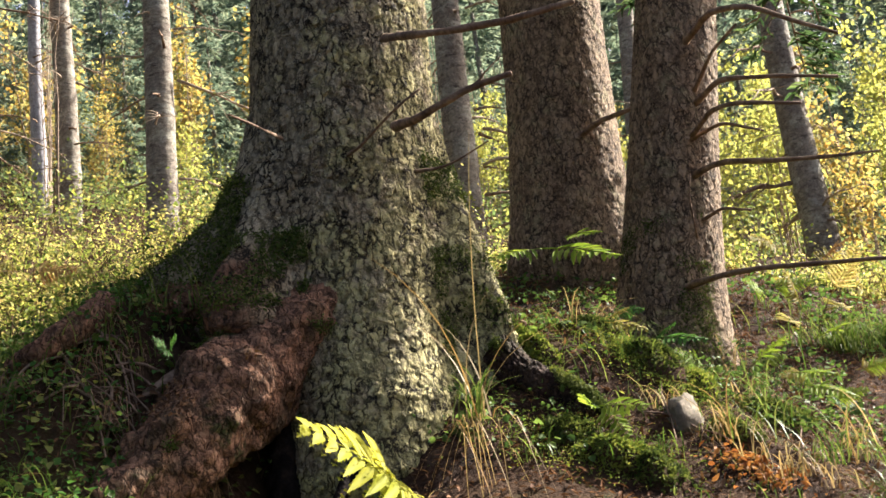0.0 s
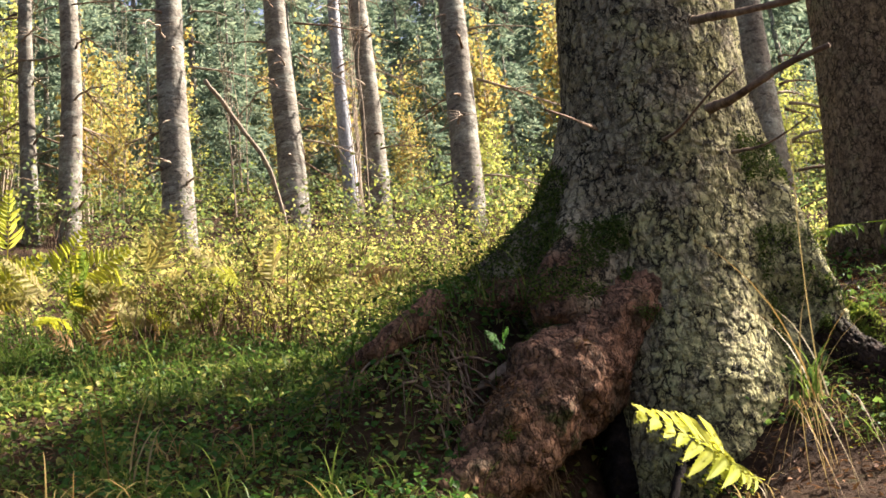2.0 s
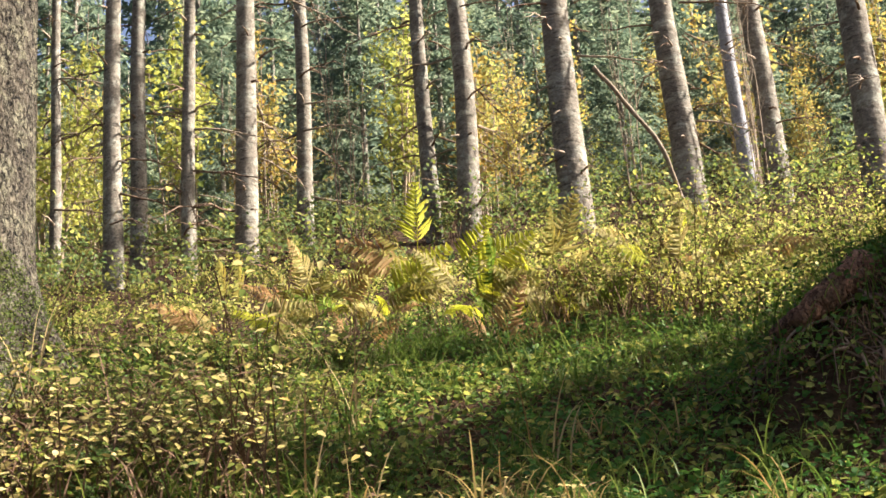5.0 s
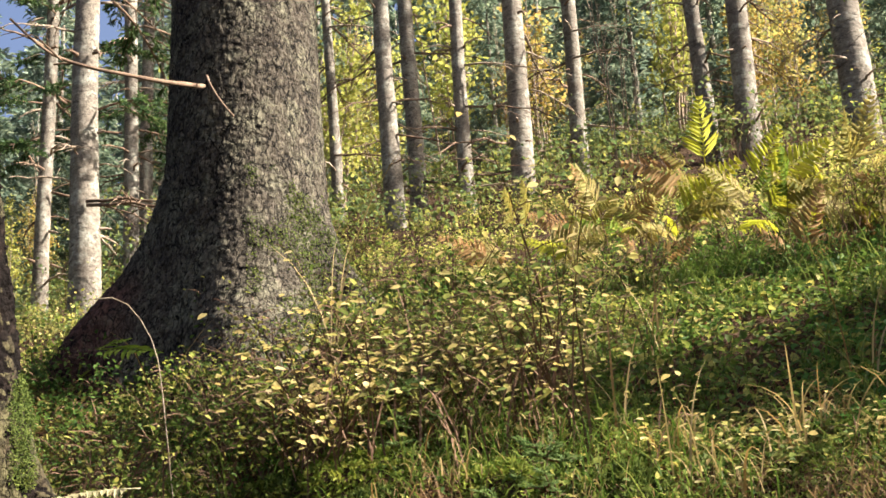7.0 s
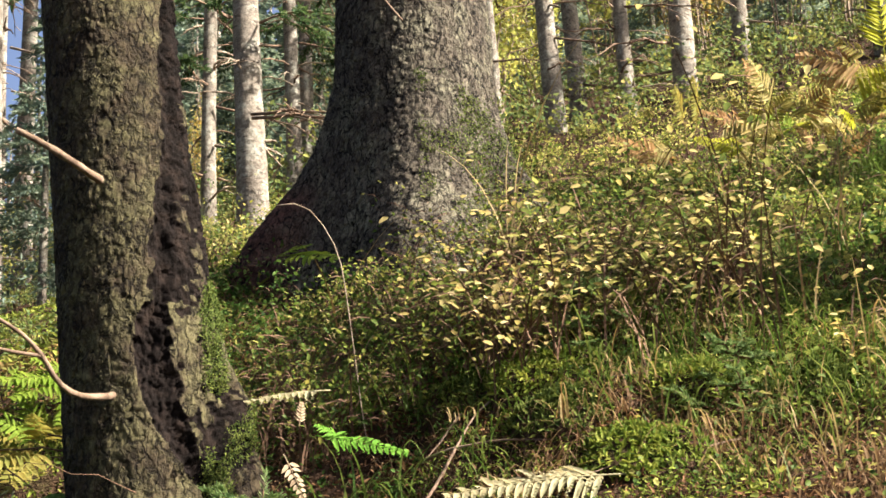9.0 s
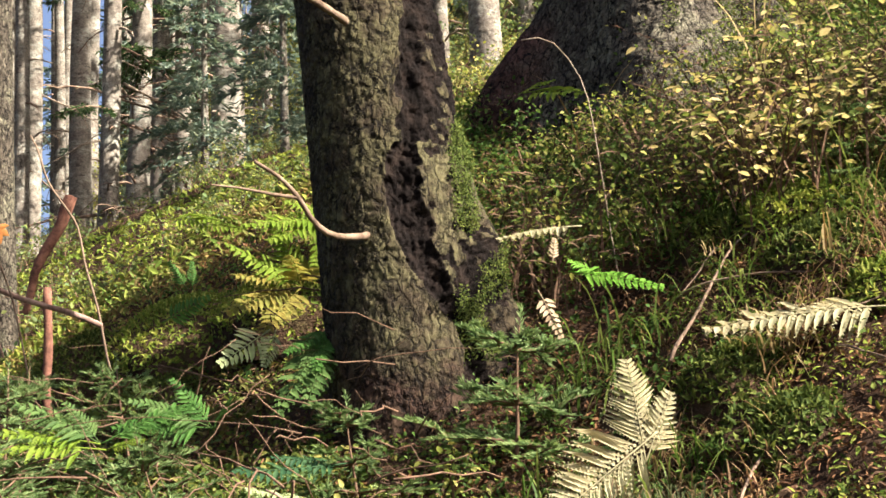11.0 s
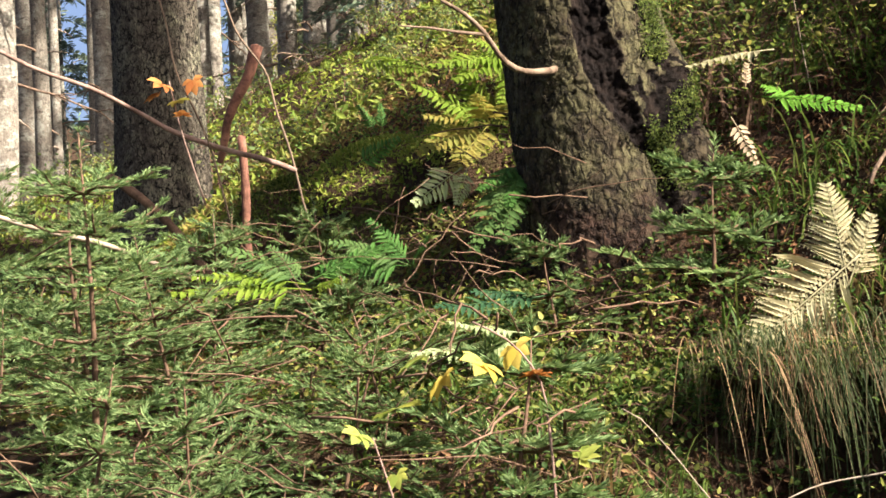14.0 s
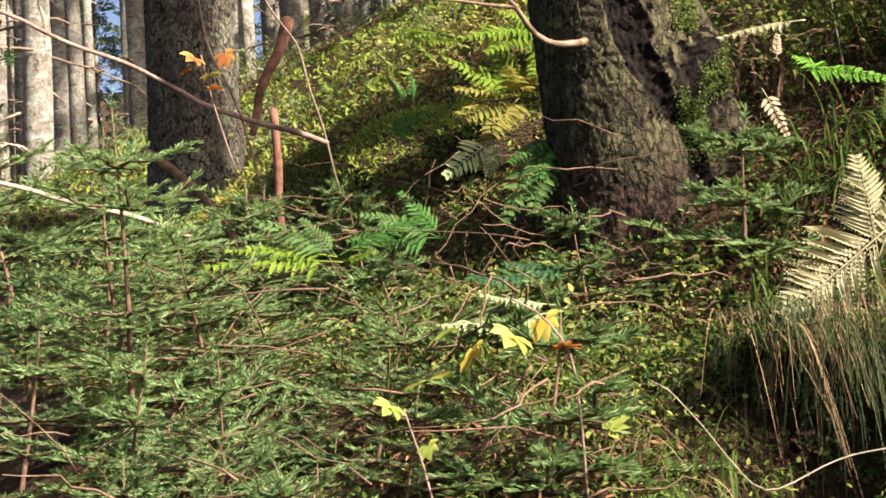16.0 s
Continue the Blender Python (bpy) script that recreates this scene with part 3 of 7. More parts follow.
# slender spruces farther up: x, y, base z, diameter, lean x, lean y
SLENDER = [
    (0.05, 13.13, 6.2, 0.33, 0.06, 0), (3.85, 15.35, 6.2, 0.38, 0.026, 0), (3.02, 22.98, 10.6, 0.37, 0.12, 0),
    (-6.33, 21.94, 11.0, 0.42, 0, 0), (-3.73, 17.05, 8.4, 0.42, 0.046, 0), (-7.3, 20.31, 9.4, 0.5, 0.02, 0.01),
    (-7.72, 16.93, 8.6, 0.47, 0.02, 0.01), (-9.9, 17.97, 9.5, 0.37, 0.01, 0), (-10.5, 17.87, 9.3, 0.28, -0.01, 0),
    (-13.34, 18.59, 10.3, 0.3, 0, 0), (-12.05, 15.28, 8.4, 0.36, 0.02, 0.01), (-12.45, 14.58, 8.5, 0.22, -0.01, 0),
    (-14.31, 15.56, 9.4, 0.28, 0, 0), (-13.26, 13.92, 8.8, 0.28, -0.02, -0.01), (-16.68, 16.18, 10.3, 0.2, -0.02, -0.01),
    (-15.11, 9.59, 6.9, 0.2, 0, 0), (-12.33, 8.29, 6.1, 0.32, 0, 0), (-15.77, 11.34, 8.1, 0.22, 0, 0), (-16.34, 12.05, 8.6, 0.21, 0, 0),
    (-15.49, 5.44, 4.4, 0.23, 0.01, 0.02), (-15.77, 6.93, 5.0, 0.42, 0.01, 0.02), (-18.8, 7.38, 6.0, 0.31, 0, 0),
    (-18.0, 6.75, 5.7, 0.3, 0, 0), (-14.79, 2.26, 2.8, 0.3, 0.01, 0.02), (-19.04, 2.5, 3.2, 0.21, 0.01, 0.02),
]
_r = np.random.default_rng(77)
for _k in range(46):
    _az, _d = radians(64 + 24 * _r.random()), 22 + 34 * _r.random()
    _x, _y = -math.sin(_az) * _d, math.cos(_az) * _d
    SLENDER.append((_x, _y, float(lie(_x, _y)), 0.22 + 0.2 * _r.random(), 0.0, 0.0))
for _k in range(40):
    _az, _d = radians(66 + 20 * _r.random()), 15 + 18 * _r.random()
    _x, _y = -math.sin(_az) * _d, math.cos(_az) * _d
    SLENDER.append((_x, _y, float(lie(_x, _y)), 0.16 + 0.16 * _r.random(), 0.0, 0.0))
SLIM = [trunk_mesh("trunk", 0.1, 17, (0, 0), 0.12, 4, 0.012, 6.0, 0.024, 0.003, 20 + k, 0.02, 0.8, rings=0.0012) for k in range(3)]


def twiggy_branch(length, radius, rise, seed):
    """A dead spruce branch with its side twigs."""
    r = np.random.default_rng(seed)
    t = np.linspace(0, 1, 7)
    p = np.stack([length * t, 0.08 * length * np.sin(3 * t + seed), length * (rise * t - 0.3 * t * t)], -1)
    p[1:] += r.normal(0, 0.014 * length, (6, 3))
    out = [tube(p, radius * (1 - 0.8 * t) + 0.0012, 5)]
    for k in range(int(2 + 5 * length)):
        q = 0.25 + 0.7 * r.random()
        o = np.array([np.interp(q, t, p[:, i]) for i in range(3)])
        ln = length * (0.12 + 0.3 * r.random()) * (1.1 - q)
        d = np.array([0.7, r.choice([-1, 1]) * 0.8, r.normal(-0.1, 0.3)])
        w = np.linspace(0, 1, 4)[:, None]
        out.append(tube(o + d * ln * w + np.array([0, 0, -0.25]) * ln * w * w, radius * 0.42 * (1 - 0.7 * w[:, 0]) + 0.0008, 4))
    return join(out)


def bough_parts(seed, length):
    """A live branch: limb, side twigs and rows of hanging needle sprays."""
    r = np.random.default_rng(seed)
    t = np.linspace(0, 1, 9)
    p = np.stack([length * t, 0.1 * length * np.sin(2 * t + seed), length * (0.05 * t - 0.38 * t * t)], -1)
    wood, C, H = [tube(p, 0.013 * (1 - 0.85 * t) + 0.0015, 5)], [], []
    for k in range(int(15 * length)):
        q = 0.18 + 0.82 * r.random()
        o = np.array([np.interp(q, t, p[:, i]) for i in range(3)])
        ln = length * (0.2 + 0.25 * r.random()) * (1.15 - q)
        d = np.array([0.6, r.choice([-1, 1]) * 0.8, -0.25 - 0.4 * r.random()])
        w = np.linspace(0, 1, 4)[:, None]
        wood.append(tube(o + d * ln * w, 0.004 * (1 - 0.7 * w[:, 0]) + 0.0008, 4))
        m = int(10 + 60 * ln)
        u = r.random((m, 1))
        C.append(o + d * ln * u + r.normal(0, 0.012, (m, 3)))
        H.append(d * 0.7 + r.normal(0, 0.5, (m, 3)) + np.array([0, 0, -0.35]))
    C, H = np.concatenate(C), np.concatenate(H)
    return join(wood), leaves(C, r.normal(0, 0.5, C.shape) + np.array([0, 0, 1.0]), H, 0.045 + 0.05 * r.random(len(C)), 0.26, 0.3)


LIVE = leaf_material("live_spruce_needles", [(0.035, 0.07, 0.03), (0.06, 0.105, 0.04), (0.1, 0.15, 0.06)], 0.4, 0.55)
BOUGHS = []
for k in range(4):
    a, b = bough_parts(90 + k, 1.0 + 0.25 * k)
    BOUGHS.append((build_mesh("bough", *a), build_mesh("needles", *b)))
    BOUGHS[-1][0].materials.append(DEADWOOD)
    BOUGHS[-1][1].materials.append(LIVE)


def add_boughs(tree, low, high, count, reach, lean, seed, scale=1.0, around=(0.0, 360.0)):
    """Live branches on a trunk between two heights above its foot."""
    r = np.random.default_rng(seed)
    for k in range(count):
        h, a = low + (high - low) * (k + r.random()) / count, around[0] + (around[1] - around[0]) * r.random()
        wood, green = BOUGHS[r.integers(4)]
        b = part("bough", wood, None, tree)
        b.matrix_basis = pose(lean[0] * h + 0.8 * reach * math.cos(radians(a)), lean[1] * h + 0.8 * reach * math.sin(radians(a)), h, 0, 0, a) @ Matrix.Scale(scale * (0.8 + 0.5 * r.random()), 4)
        part("needles", green, None, b)


# unseen boughs, added high on this trunk to shade the slope
add_boughs(three, 3.1, 4.3, 12, 0.2, (0.19, 0.0), 5, 1.05, (15.0, 125.0))
STUBS = []
for k in range(8):
    STUBS.append(build_mesh("branch", *twiggy_branch((0.12, 0.2, 0.35, 0.5, 0.75, 1.0, 1.3, 0.28)[k], (0.02, 0.018, 0.016, 0.015, 0.015, 0.015, 0.016, 0.018)[k], (0.3, -0.1, 0.35, 0.1, 0.2, 0.05, -0.1, -0.3)[k], 31 + k), True))
STUBS_PALE = [m.copy() for m in STUBS]
for a, b in zip(STUBS, STUBS_PALE):
    a.materials.append(DEADWOOD)
    b.materials.append(PALEWOOD)
for k, (x, y, z, d, lx, ly) in enumerate(SLENDER):
    r = np.random.default_rng(100 + k)
    tree = thing("spruce_tree", x, y, min(z, float(ground_z(x, y)) + 0.1), "slender spruce with straight grey-brown trunk and dead twigs", "tree", "slender spruces")
    t = part("trunk", SLIM[k % 3], BARK_YOUNG, tree)
    t.matrix_basis = Matrix(((d / 0.2, 0, lx, 0), (0, d / 0.2, ly, 0), (0, 0, 1, 0), (0, 0, 0, 1))) @ Matrix.Rotation(r.random() * 6.28, 4, "Z")
    part("crown", CROWNS[k % 3], None, tree)
    if 15 <= k < 25:
        add_boughs(tree, 1.6, 6.5, 7, d / 2, (lx, ly), 300 + k, 1.0)
    h = 0.4 + r.random() * 0.3
    while h < (7.0 if k < 25 else 6.0):
        for _ in range(r.integers(1, 4) if k < 25 else 1):
            b = part("branch", (STUBS if r.random() < 0.5 else STUBS_PALE)[r.integers(8)], None, tree)
            a = r.random() * 360
            rr = d / 2 * 0.9
            b.matrix_basis = pose(lx * h + rr * math.cos(radians(a)), ly * h + rr * math.sin(radians(a)), h + r.normal(0, 0.03), 0, 0, a) @ Matrix.Scale(0.7 + 0.6 * r.random(), 4)
        h += (0.3 if k < 25 else 0.9) * (0.6 + 0.8 * r.random())
tree = thing("birch_tree", -7.32, 23.7, 11.9, "pale grey slim birch trunk", "tree", "slender spruces")
t = part("trunk", SLIM[1].copy(), None, tree)
t.data.materials.clear()
t.data.materials.append(BARK_BIRCH)
t.matrix_basis = Matrix.Diagonal((1.4, 1.4, 1, 1))
for k in range(14):
    b = part("branch", STUBS[k % 8], None, tree)
    b.matrix_basis = pose(0, 0, 0.6 + 0.45 * k, 0, 0, 137.0 * k)

# ---------------------------------------------------------------- woods farther up the hill
def conifer_parts(seed, high, reach, n):
    """Tiers of drooping branches, each a ragged row of needle sprays, with gaps between the tiers."""
    r = np.random.default_rng(seed)
    C, H, S = [], [], []
    tiers = int(high / 0.27)
    for k in range(tiers):
        q = (k + r.random()) / tiers
        for j in range(r.integers(4, 8)):
            a, ln = r.random() * 6.283, reach * (1.02 - q) ** 0.8 * (0.55 + 0.55 * r.random()) + 0.08
            m = max(4, int(n * ln / (tiers * 5.5 * reach * 0.55)))
            w = r.random(m) ** 0.7
            d = np.array([math.cos(a), math.sin(a), 0.0])
            side = np.array([-d[1], d[0], 0.0]) * r.choice([-1, 1], m)[:, None]
            p = np.array([0, 0, 0.45 + (high - 0.45) * q]) + d * (ln * w)[:, None] + side * (0.12 * ln * r.random(m))[:, None]
            p[:, 2] += ln * (0.12 * w - 0.42 * w * w) + r.normal(0, 0.03, m)
            C.append(p)
            H.append(d * 0.7 + side * 0.6 + np.array([0, 0, -0.5]) * r.random((m, 1)))
            S.append(0.09 + 0.15 * r.random(m))
    C, H, S = np.concatenate(C), np.concatenate(H), np.concatenate(S)
    nm = r.normal(0, 0.4, C.shape) + np.array([0, 0, 0.9])
    return leaves(C, nm, H, S, 0.3, 0.3)


def shrub_parts(seed, high, reach, n, size, stems_n=8):
    """Several upright pale stems with side shoots and small leaves gathered along them."""
    r = np.random.default_rng(seed)
    stems, lv = [], []
    for k in range(stems_n):
        a, tip = r.random() * 6.283, high * (0.5 + 0.5 * r.random())
        t = np.linspace(0, 1, 8)
        foot = reach * 0.35 * r.random()
        o = foot + reach * 0.5 * r.random() * t**1.3
        p = np.stack([np.cos(a) * o, np.sin(a) * o, tip * t], -1)
        p[:, :2] += r.normal(0, 0.05, (8, 2)) * t[:, None]
        bits = [tube(p, 0.022 * (1 - 0.85 * t), 5)]
        for _ in range(9):
            q = 0.25 + 0.7 * r.random()
            c = np.array([np.interp(q, t, p[:, i]) for i in range(3)])
            b = r.random() * 6.283
            ln = reach * (0.35 + 0.5 * r.random()) * (1.15 - q)
            w = np.linspace(0, 1, 4)[:, None]
            tw = c + np.array([math.cos(b) * 0.7, math.sin(b) * 0.7, 0.75]) * ln * w
            bits.append(tube(tw, 0.008 * (1 - 0.8 * w[:, 0]), 4))
            m = n // (stems_n * 9)
            u = r.random((m, 1)) ** 0.7
            lv.append(tw[0] + (tw[3] - tw[0]) * u * 1.08 + r.normal(0, 0.09 * reach, (m, 3)))
        stems.append(join(bits))
    c = np.concatenate(lv)
    c[:, 2] = np.maximum(c[:, 2], 0.15)
    m = len(c)
    nm = r.normal(0, 1, (m, 3)) + np.array([0, 0, 0.8])
    return stems, leaves(c, nm, r.normal(0, 1, (m, 3)), size * (0.6 + 0.8 * r.random(m)), 0.7, 0.1)


# pale bluish tone: distance haze is put into the needle colour
GREEN_FAR = leaf_material("hazy_young_spruce_needles", [(0.11, 0.16, 0.13), (0.17, 0.22, 0.175), (0.25, 0.3, 0.23)], 0.45, 0.7)
YELLOW_FAR = leaf_material("autumn_yellow_leaves", [(0.4, 0.27, 0.08), (0.46, 0.37, 0.12), (0.42, 0.37, 0.14), (0.3, 0.31, 0.12)], 0.5, 0.6)
LIME_FAR = leaf_material("yellow_green_leaves", [(0.36, 0.38, 0.1), (0.46, 0.44, 0.13), (0.26, 0.3, 0.09)], 0.55, 0.6)
CONIFERS = [build_mesh("crown", *conifer_parts(60 + k, 7.0, 1.6, 5200)) for k in range(3)]
CONTRUNK = build_mesh("trunk", *tube(np.stack([0 * np.arange(6), 0 * np.arange(6), np.linspace(-0.5, 6.8, 6)], -1), np.linspace(0.11, 0.02, 6), 8), True)
SHRUBS = [shrub_parts(70 + k, 4.6, 1.25, 1500, 0.085) for k in range(4)]
SHRUB_STEMS = [[build_mesh("stem", *s) for s in a] for a, b in SHRUBS]
SHRUB_LEAVES = [[build_mesh("leaves", *b), build_mesh("leaves", *b)] for a, b in SHRUBS]
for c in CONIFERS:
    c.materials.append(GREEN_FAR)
for pair in SHRUB_LEAVES:
    pair[0].materials.append(YELLOW_FAR)
    pair[1].materials.append(LIME_FAR)


def place(az, dist, jitter=0.0):
    a = radians(az)
    return -math.sin(a) * dist, math.cos(a) * dist


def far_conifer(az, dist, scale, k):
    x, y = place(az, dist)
    tr = thing("young_spruce", x, y, float(lie(x, y)), "young dense spruce with bluish-green needles paled for haze", "tree", "young spruces up the hill", turn=37.0 * k)
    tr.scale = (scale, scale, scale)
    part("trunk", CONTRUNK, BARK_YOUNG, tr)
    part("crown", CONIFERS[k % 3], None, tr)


def far_shrub(az, dist, scale, k, lime=0):
    x, y = place(az, dist)
    tr = thing("deciduous_shrub", x, y, float(lie(x, y)) - 0.1,
               "tall bush with yellow-green leaves" if lime else "tall bush with golden autumn leaves", "bush", "bushes up the hill", turn=53.0 * k)
    tr.scale = (scale, scale, scale)
    for s in SHRUB_STEMS[k % 4]:
        part("stem", s, PALEWOOD, tr)
    part("foliage", SHRUB_LEAVES[k % 4][lime], None, tr)


_r = np.random.default_rng(5)
k = 0
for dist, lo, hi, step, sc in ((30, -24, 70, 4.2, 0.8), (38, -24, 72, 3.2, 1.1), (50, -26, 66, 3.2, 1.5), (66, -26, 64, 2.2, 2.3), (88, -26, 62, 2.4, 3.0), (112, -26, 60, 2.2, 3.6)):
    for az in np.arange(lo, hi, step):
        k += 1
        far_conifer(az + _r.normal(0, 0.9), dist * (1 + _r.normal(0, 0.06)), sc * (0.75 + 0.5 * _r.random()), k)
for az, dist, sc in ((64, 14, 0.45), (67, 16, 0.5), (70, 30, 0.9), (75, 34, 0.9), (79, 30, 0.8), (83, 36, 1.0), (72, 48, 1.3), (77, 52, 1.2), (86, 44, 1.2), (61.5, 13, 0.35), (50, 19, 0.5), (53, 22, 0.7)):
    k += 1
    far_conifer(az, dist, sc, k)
for az in np.arange(-22, 58, 1.3):
    k += 1
    far_shrub(az + _r.normal(0, 1.0), 25 + 20 * _r.random(), 0.6 + 0.7 * _r.random(), k, int(_r.random() < 0.35))
for az, d, s, l in ((-10, 15, 0.6, 1), (-7, 14, 0.5, 1), (-13, 17, 0.7, 1), (-16, 16, 0.7, 0), (-4, 19, 0.7, 1), (17, 27, 1.1, 0), (11, 29, 1.1, 0), (27, 25, 0.8, 0), (46, 24, 1.0, 1), (44, 25, 0.9, 1), (50, 22, 0.5, 1), (63, 19, 0.5, 1), (66, 22, 0.6, 1), (71, 26, 0.6, 1), (59, 17, 0.4, 1)):
    k += 1
    far_shrub(az, d, s, k, l)


for n in range(34):
    a, d = -20 + 78 * _r.random(), 19 + 16 * _r.random()
    x, y = place(a, d)
    tr = thing("bare_birch_sapling", x, y, float(lie(x, y)) - 0.1, "thin bare pale birch sapling", "sapling", "bare saplings", turn=71.0 * n)
    tr.scale = (0.6, 0.6, 1.0 + 0.6 * _r.random())
    for stem in SHRUB_STEMS[n % 4][: 2 + n % 3]:
        part("stem", stem, PALEWOOD, tr)


# ---------------------------------------------------------------- undergrowth
def under(n, az0, az1, d0, d1, clump=0.0, seed=1):
    """Places on the slope within a fan, gathered in clumps."""
    r = np.random.default_rng(seed)
    a = np.radians(az0 + (az1 - az0) * r.random(n))
    d = np.sqrt(d0**2 + (d1**2 - d0**2) * r.random(n))
    x, y = -np.sin(a) * d, np.cos(a) * d
    if clump:
        keep = vnoise(np.stack([x, y, 0 * x], -1), 1.4, seed) + 0.4 * vnoise(np.stack([x, y, 0 * x], -1), 4.0, seed + 1) > clump - r.random(n) * 0.3
        x, y = x[keep], y[keep]
    return x, y


BILBERRY = leaf_material("bilberry_leaves", [(0.0875, 0.122, 0.03), (0.175, 0.22, 0.048), (0.3, 0.329, 0.066), (0.43, 0.41, 0.13), (0.5, 0.43, 0.17)], 0.5, 0.4)
DARKGREEN = leaf_material("shade_green_leaves", [(0.038, 0.075, 0.018), (0.075, 0.135, 0.03), (0.12, 0.185, 0.042)], 0.42, 0.45)
MIDGREEN = leaf_material("green_bilberry_leaves", [(0.05, 0.085, 0.02), (0.1, 0.145, 0.03), (0.18, 0.22, 0.05), (0.34, 0.32, 0.09)], 0.5, 0.4)
PALEYELLOW = leaf_material("pale_yellow_leaves", [(0.46, 0.38, 0.17), (0.55, 0.47, 0.25), (0.48, 0.36, 0.15), (0.3, 0.31, 0.1), (0.1, 0.14, 0.04)], 0.45, 0.45)
BRUSH = leaf_material("hill_brush_leaves", [(0.12, 0.18, 0.07), (0.18, 0.22, 0.07), (0.3, 0.3, 0.08), (0.13, 0.18, 0.08)], 0.45, 0.6)
TWIG = rough_material("thin_brown_twigs", [(0.06, 0.037, 0.024), (0.17, 0.105, 0.066)], 20, 90, 0.85, 0.3, 0.003)


def bilberry(name, x, y, height, leaf, per, seed, material, label, bunch=1, flat=0.75, girth=1.0):
    """Wiry shrubs over a stretch of ground: each a bunch of crooked twigs from one foot, leafy towards their ends."""
    r = np.random.default_rng(seed)
    shrubs = len(x)
    lush = np.clip(0.85 + 0.7 * vnoise(np.stack([x, y, 0 * x], -1), 1.3, seed), 0.3, 1.6) * (0.6 + 0.7 * r.random(shrubs))
    i = np.repeat(np.arange(shrubs), bunch)
    n = len(i)
    x, y = x[i] + r.normal(0, 0.05 * girth, n) * (bunch > 1), y[i] + r.normal(0, 0.05 * girth, n) * (bunch > 1)
    hgt = height * lush[i] * (0.55 + 0.5 * r.random(n))
    way = r.normal(0, 1, (n, 3)) * np.array([1, 1, 0])
    way *= (0.35 + 0.55 * r.random(n) * girth)[:, None] / (np.linalg.norm(way, axis=1)[:, None] + 1e-9)
    base = np.stack([x, y, ground_z(x, y) - 0.02], -1)
    bow = 0.1 + 0.35 * r.random(n)
    tw = blades(base, way, hgt, 0.005 + 0.004 * r.random(n), np.full(n, 1.0), bow, 4)
    m = n * per
    i = np.repeat(np.arange(n), per)
    t = 0.35 + 0.65 * r.random(m) ** 0.6
    c = base[i] + hgt[i][:, None] * (np.array([0, 0, 1.0]) * (t - bow[i] * t**2.4)[:, None] + way[i] * (0.25 * t + 0.75 * t * t)[:, None])
    off = r.normal(0, 1, (m, 3)) * (hgt[i] ** 0.5)[:, None] * 0.085 * np.array([1, 1, 0.7])
    c = c + off
    s = np.linalg.norm(off, axis=1) > 0.05
    side = np.flatnonzero(s & (r.random(m) < 0.35))
    st = c[side] - off[side]
    mid = (st + c[side]) / 2 + np.array([0, 0, 0.012])
    tv = np.stack([st, mid, c[side], mid - np.array([0, 0, 0.004])], 1).reshape(-1, 3)
    tw = join([tw, (tv, np.arange(len(tv)).reshape(-1, 4))])
    nm = r.normal(0, flat, (m, 3)) + np.array([0, 0, 1.0])
    lv = leaves(c, nm, r.normal(0, 1, (m, 3)), leaf * (0.55 + 0.8 * r.random(m)), 0.62, 0.12)
    bush = thing(name, 0, 0, 0, label, "undergrowth", kind="stuff")
    part("twig_tangle", tw, TWIG, bush)
    part("foliage", lv, material, bush)


bilberry("bilberry_shrubs", *under(520, 3, 27, 7.6, 12.0, 0.05, 11), 0.85, 0.028, 16, 12, BILBERRY, "wiry bilberry shrubs with small yellow-green leaves", 9)
bilberry("bilberry_shrubs", *under(420, -22, 22, 10.0, 17, -0.1, 12), 0.7, 0.036, 11, 13, BILBERRY, "yellowing bilberry shrubs covering the sunny slope", 8)
bilberry("bilberry_shrubs", *under(420, 22, 62, 9.0, 18, 0.0, 42), 0.36, 0.034, 11, 43, BILBERRY, "low yellowing bilberry between the slender trunks", 8)
bilberry("hill_brush", *under(900, -26, 66, 16, 34, -0.5, 16), 1.1, 0.065, 13, 17, BRUSH, "rank green and yellow brush on the upper slope", 8)
bilberry("ground_cover", *under(4000, 4, 62, 5.0, 10.5, -0.1, 14), 0.16, 0.024, 18, 15, DARKGREEN, "low shade-green leaves covering the ground", 1)
bilberry("ground_cover", *under(520, -18, 4, 6.6, 10.5, 0.2, 15), 0.14, 0.022, 14, 16, DARKGREEN, "low green leaves between the roots", 1)
bilberry("yellow_leaf_shrubs", *under(48, 38, 49, 4.75, 5.5, 0, 18), 0.6, 0.031, 10, 19, PALEYELLOW, "low shrubs with pale yellow autumn leaves", 6, 0.3)
bilberry("yellow_leaf_shrubs", *under(16, 27, 39, 4.4, 5.0, 0, 20), 0.42, 0.028, 7, 21, PALEYELLOW, "scattered low shrubs with pale yellow leaves", 5, 0.3)
bilberry("bilberry_shrubs", *under(230, 34, 58, 4.9, 8.5, -0.1, 22), 0.5, 0.02, 15, 23, MIDGREEN, "green bilberry thicket with wiry twigs", 9)
bilberry("moss_cover", *under(3600, 50, 80, 2.6, 7.5, -0.2, 24), 0.09, 0.018, 16, 25, DARKGREEN, "mossy green herbs on the bank", 1)
bilberry("moss_cover", *under(4200, 46, 74, 2.3, 3.7, -0.3, 33), 0.11, 0.013, 14, 34, MIDGREEN, "fine green moss and herbs on the near bank", 1)
bilberry("hill_brush", *under(520, 54, 92, 8.0, 24, -0.3, 26), 0.4, 0.032, 13, 27, BRUSH, "green brush on the slope beyond the bank", 8)
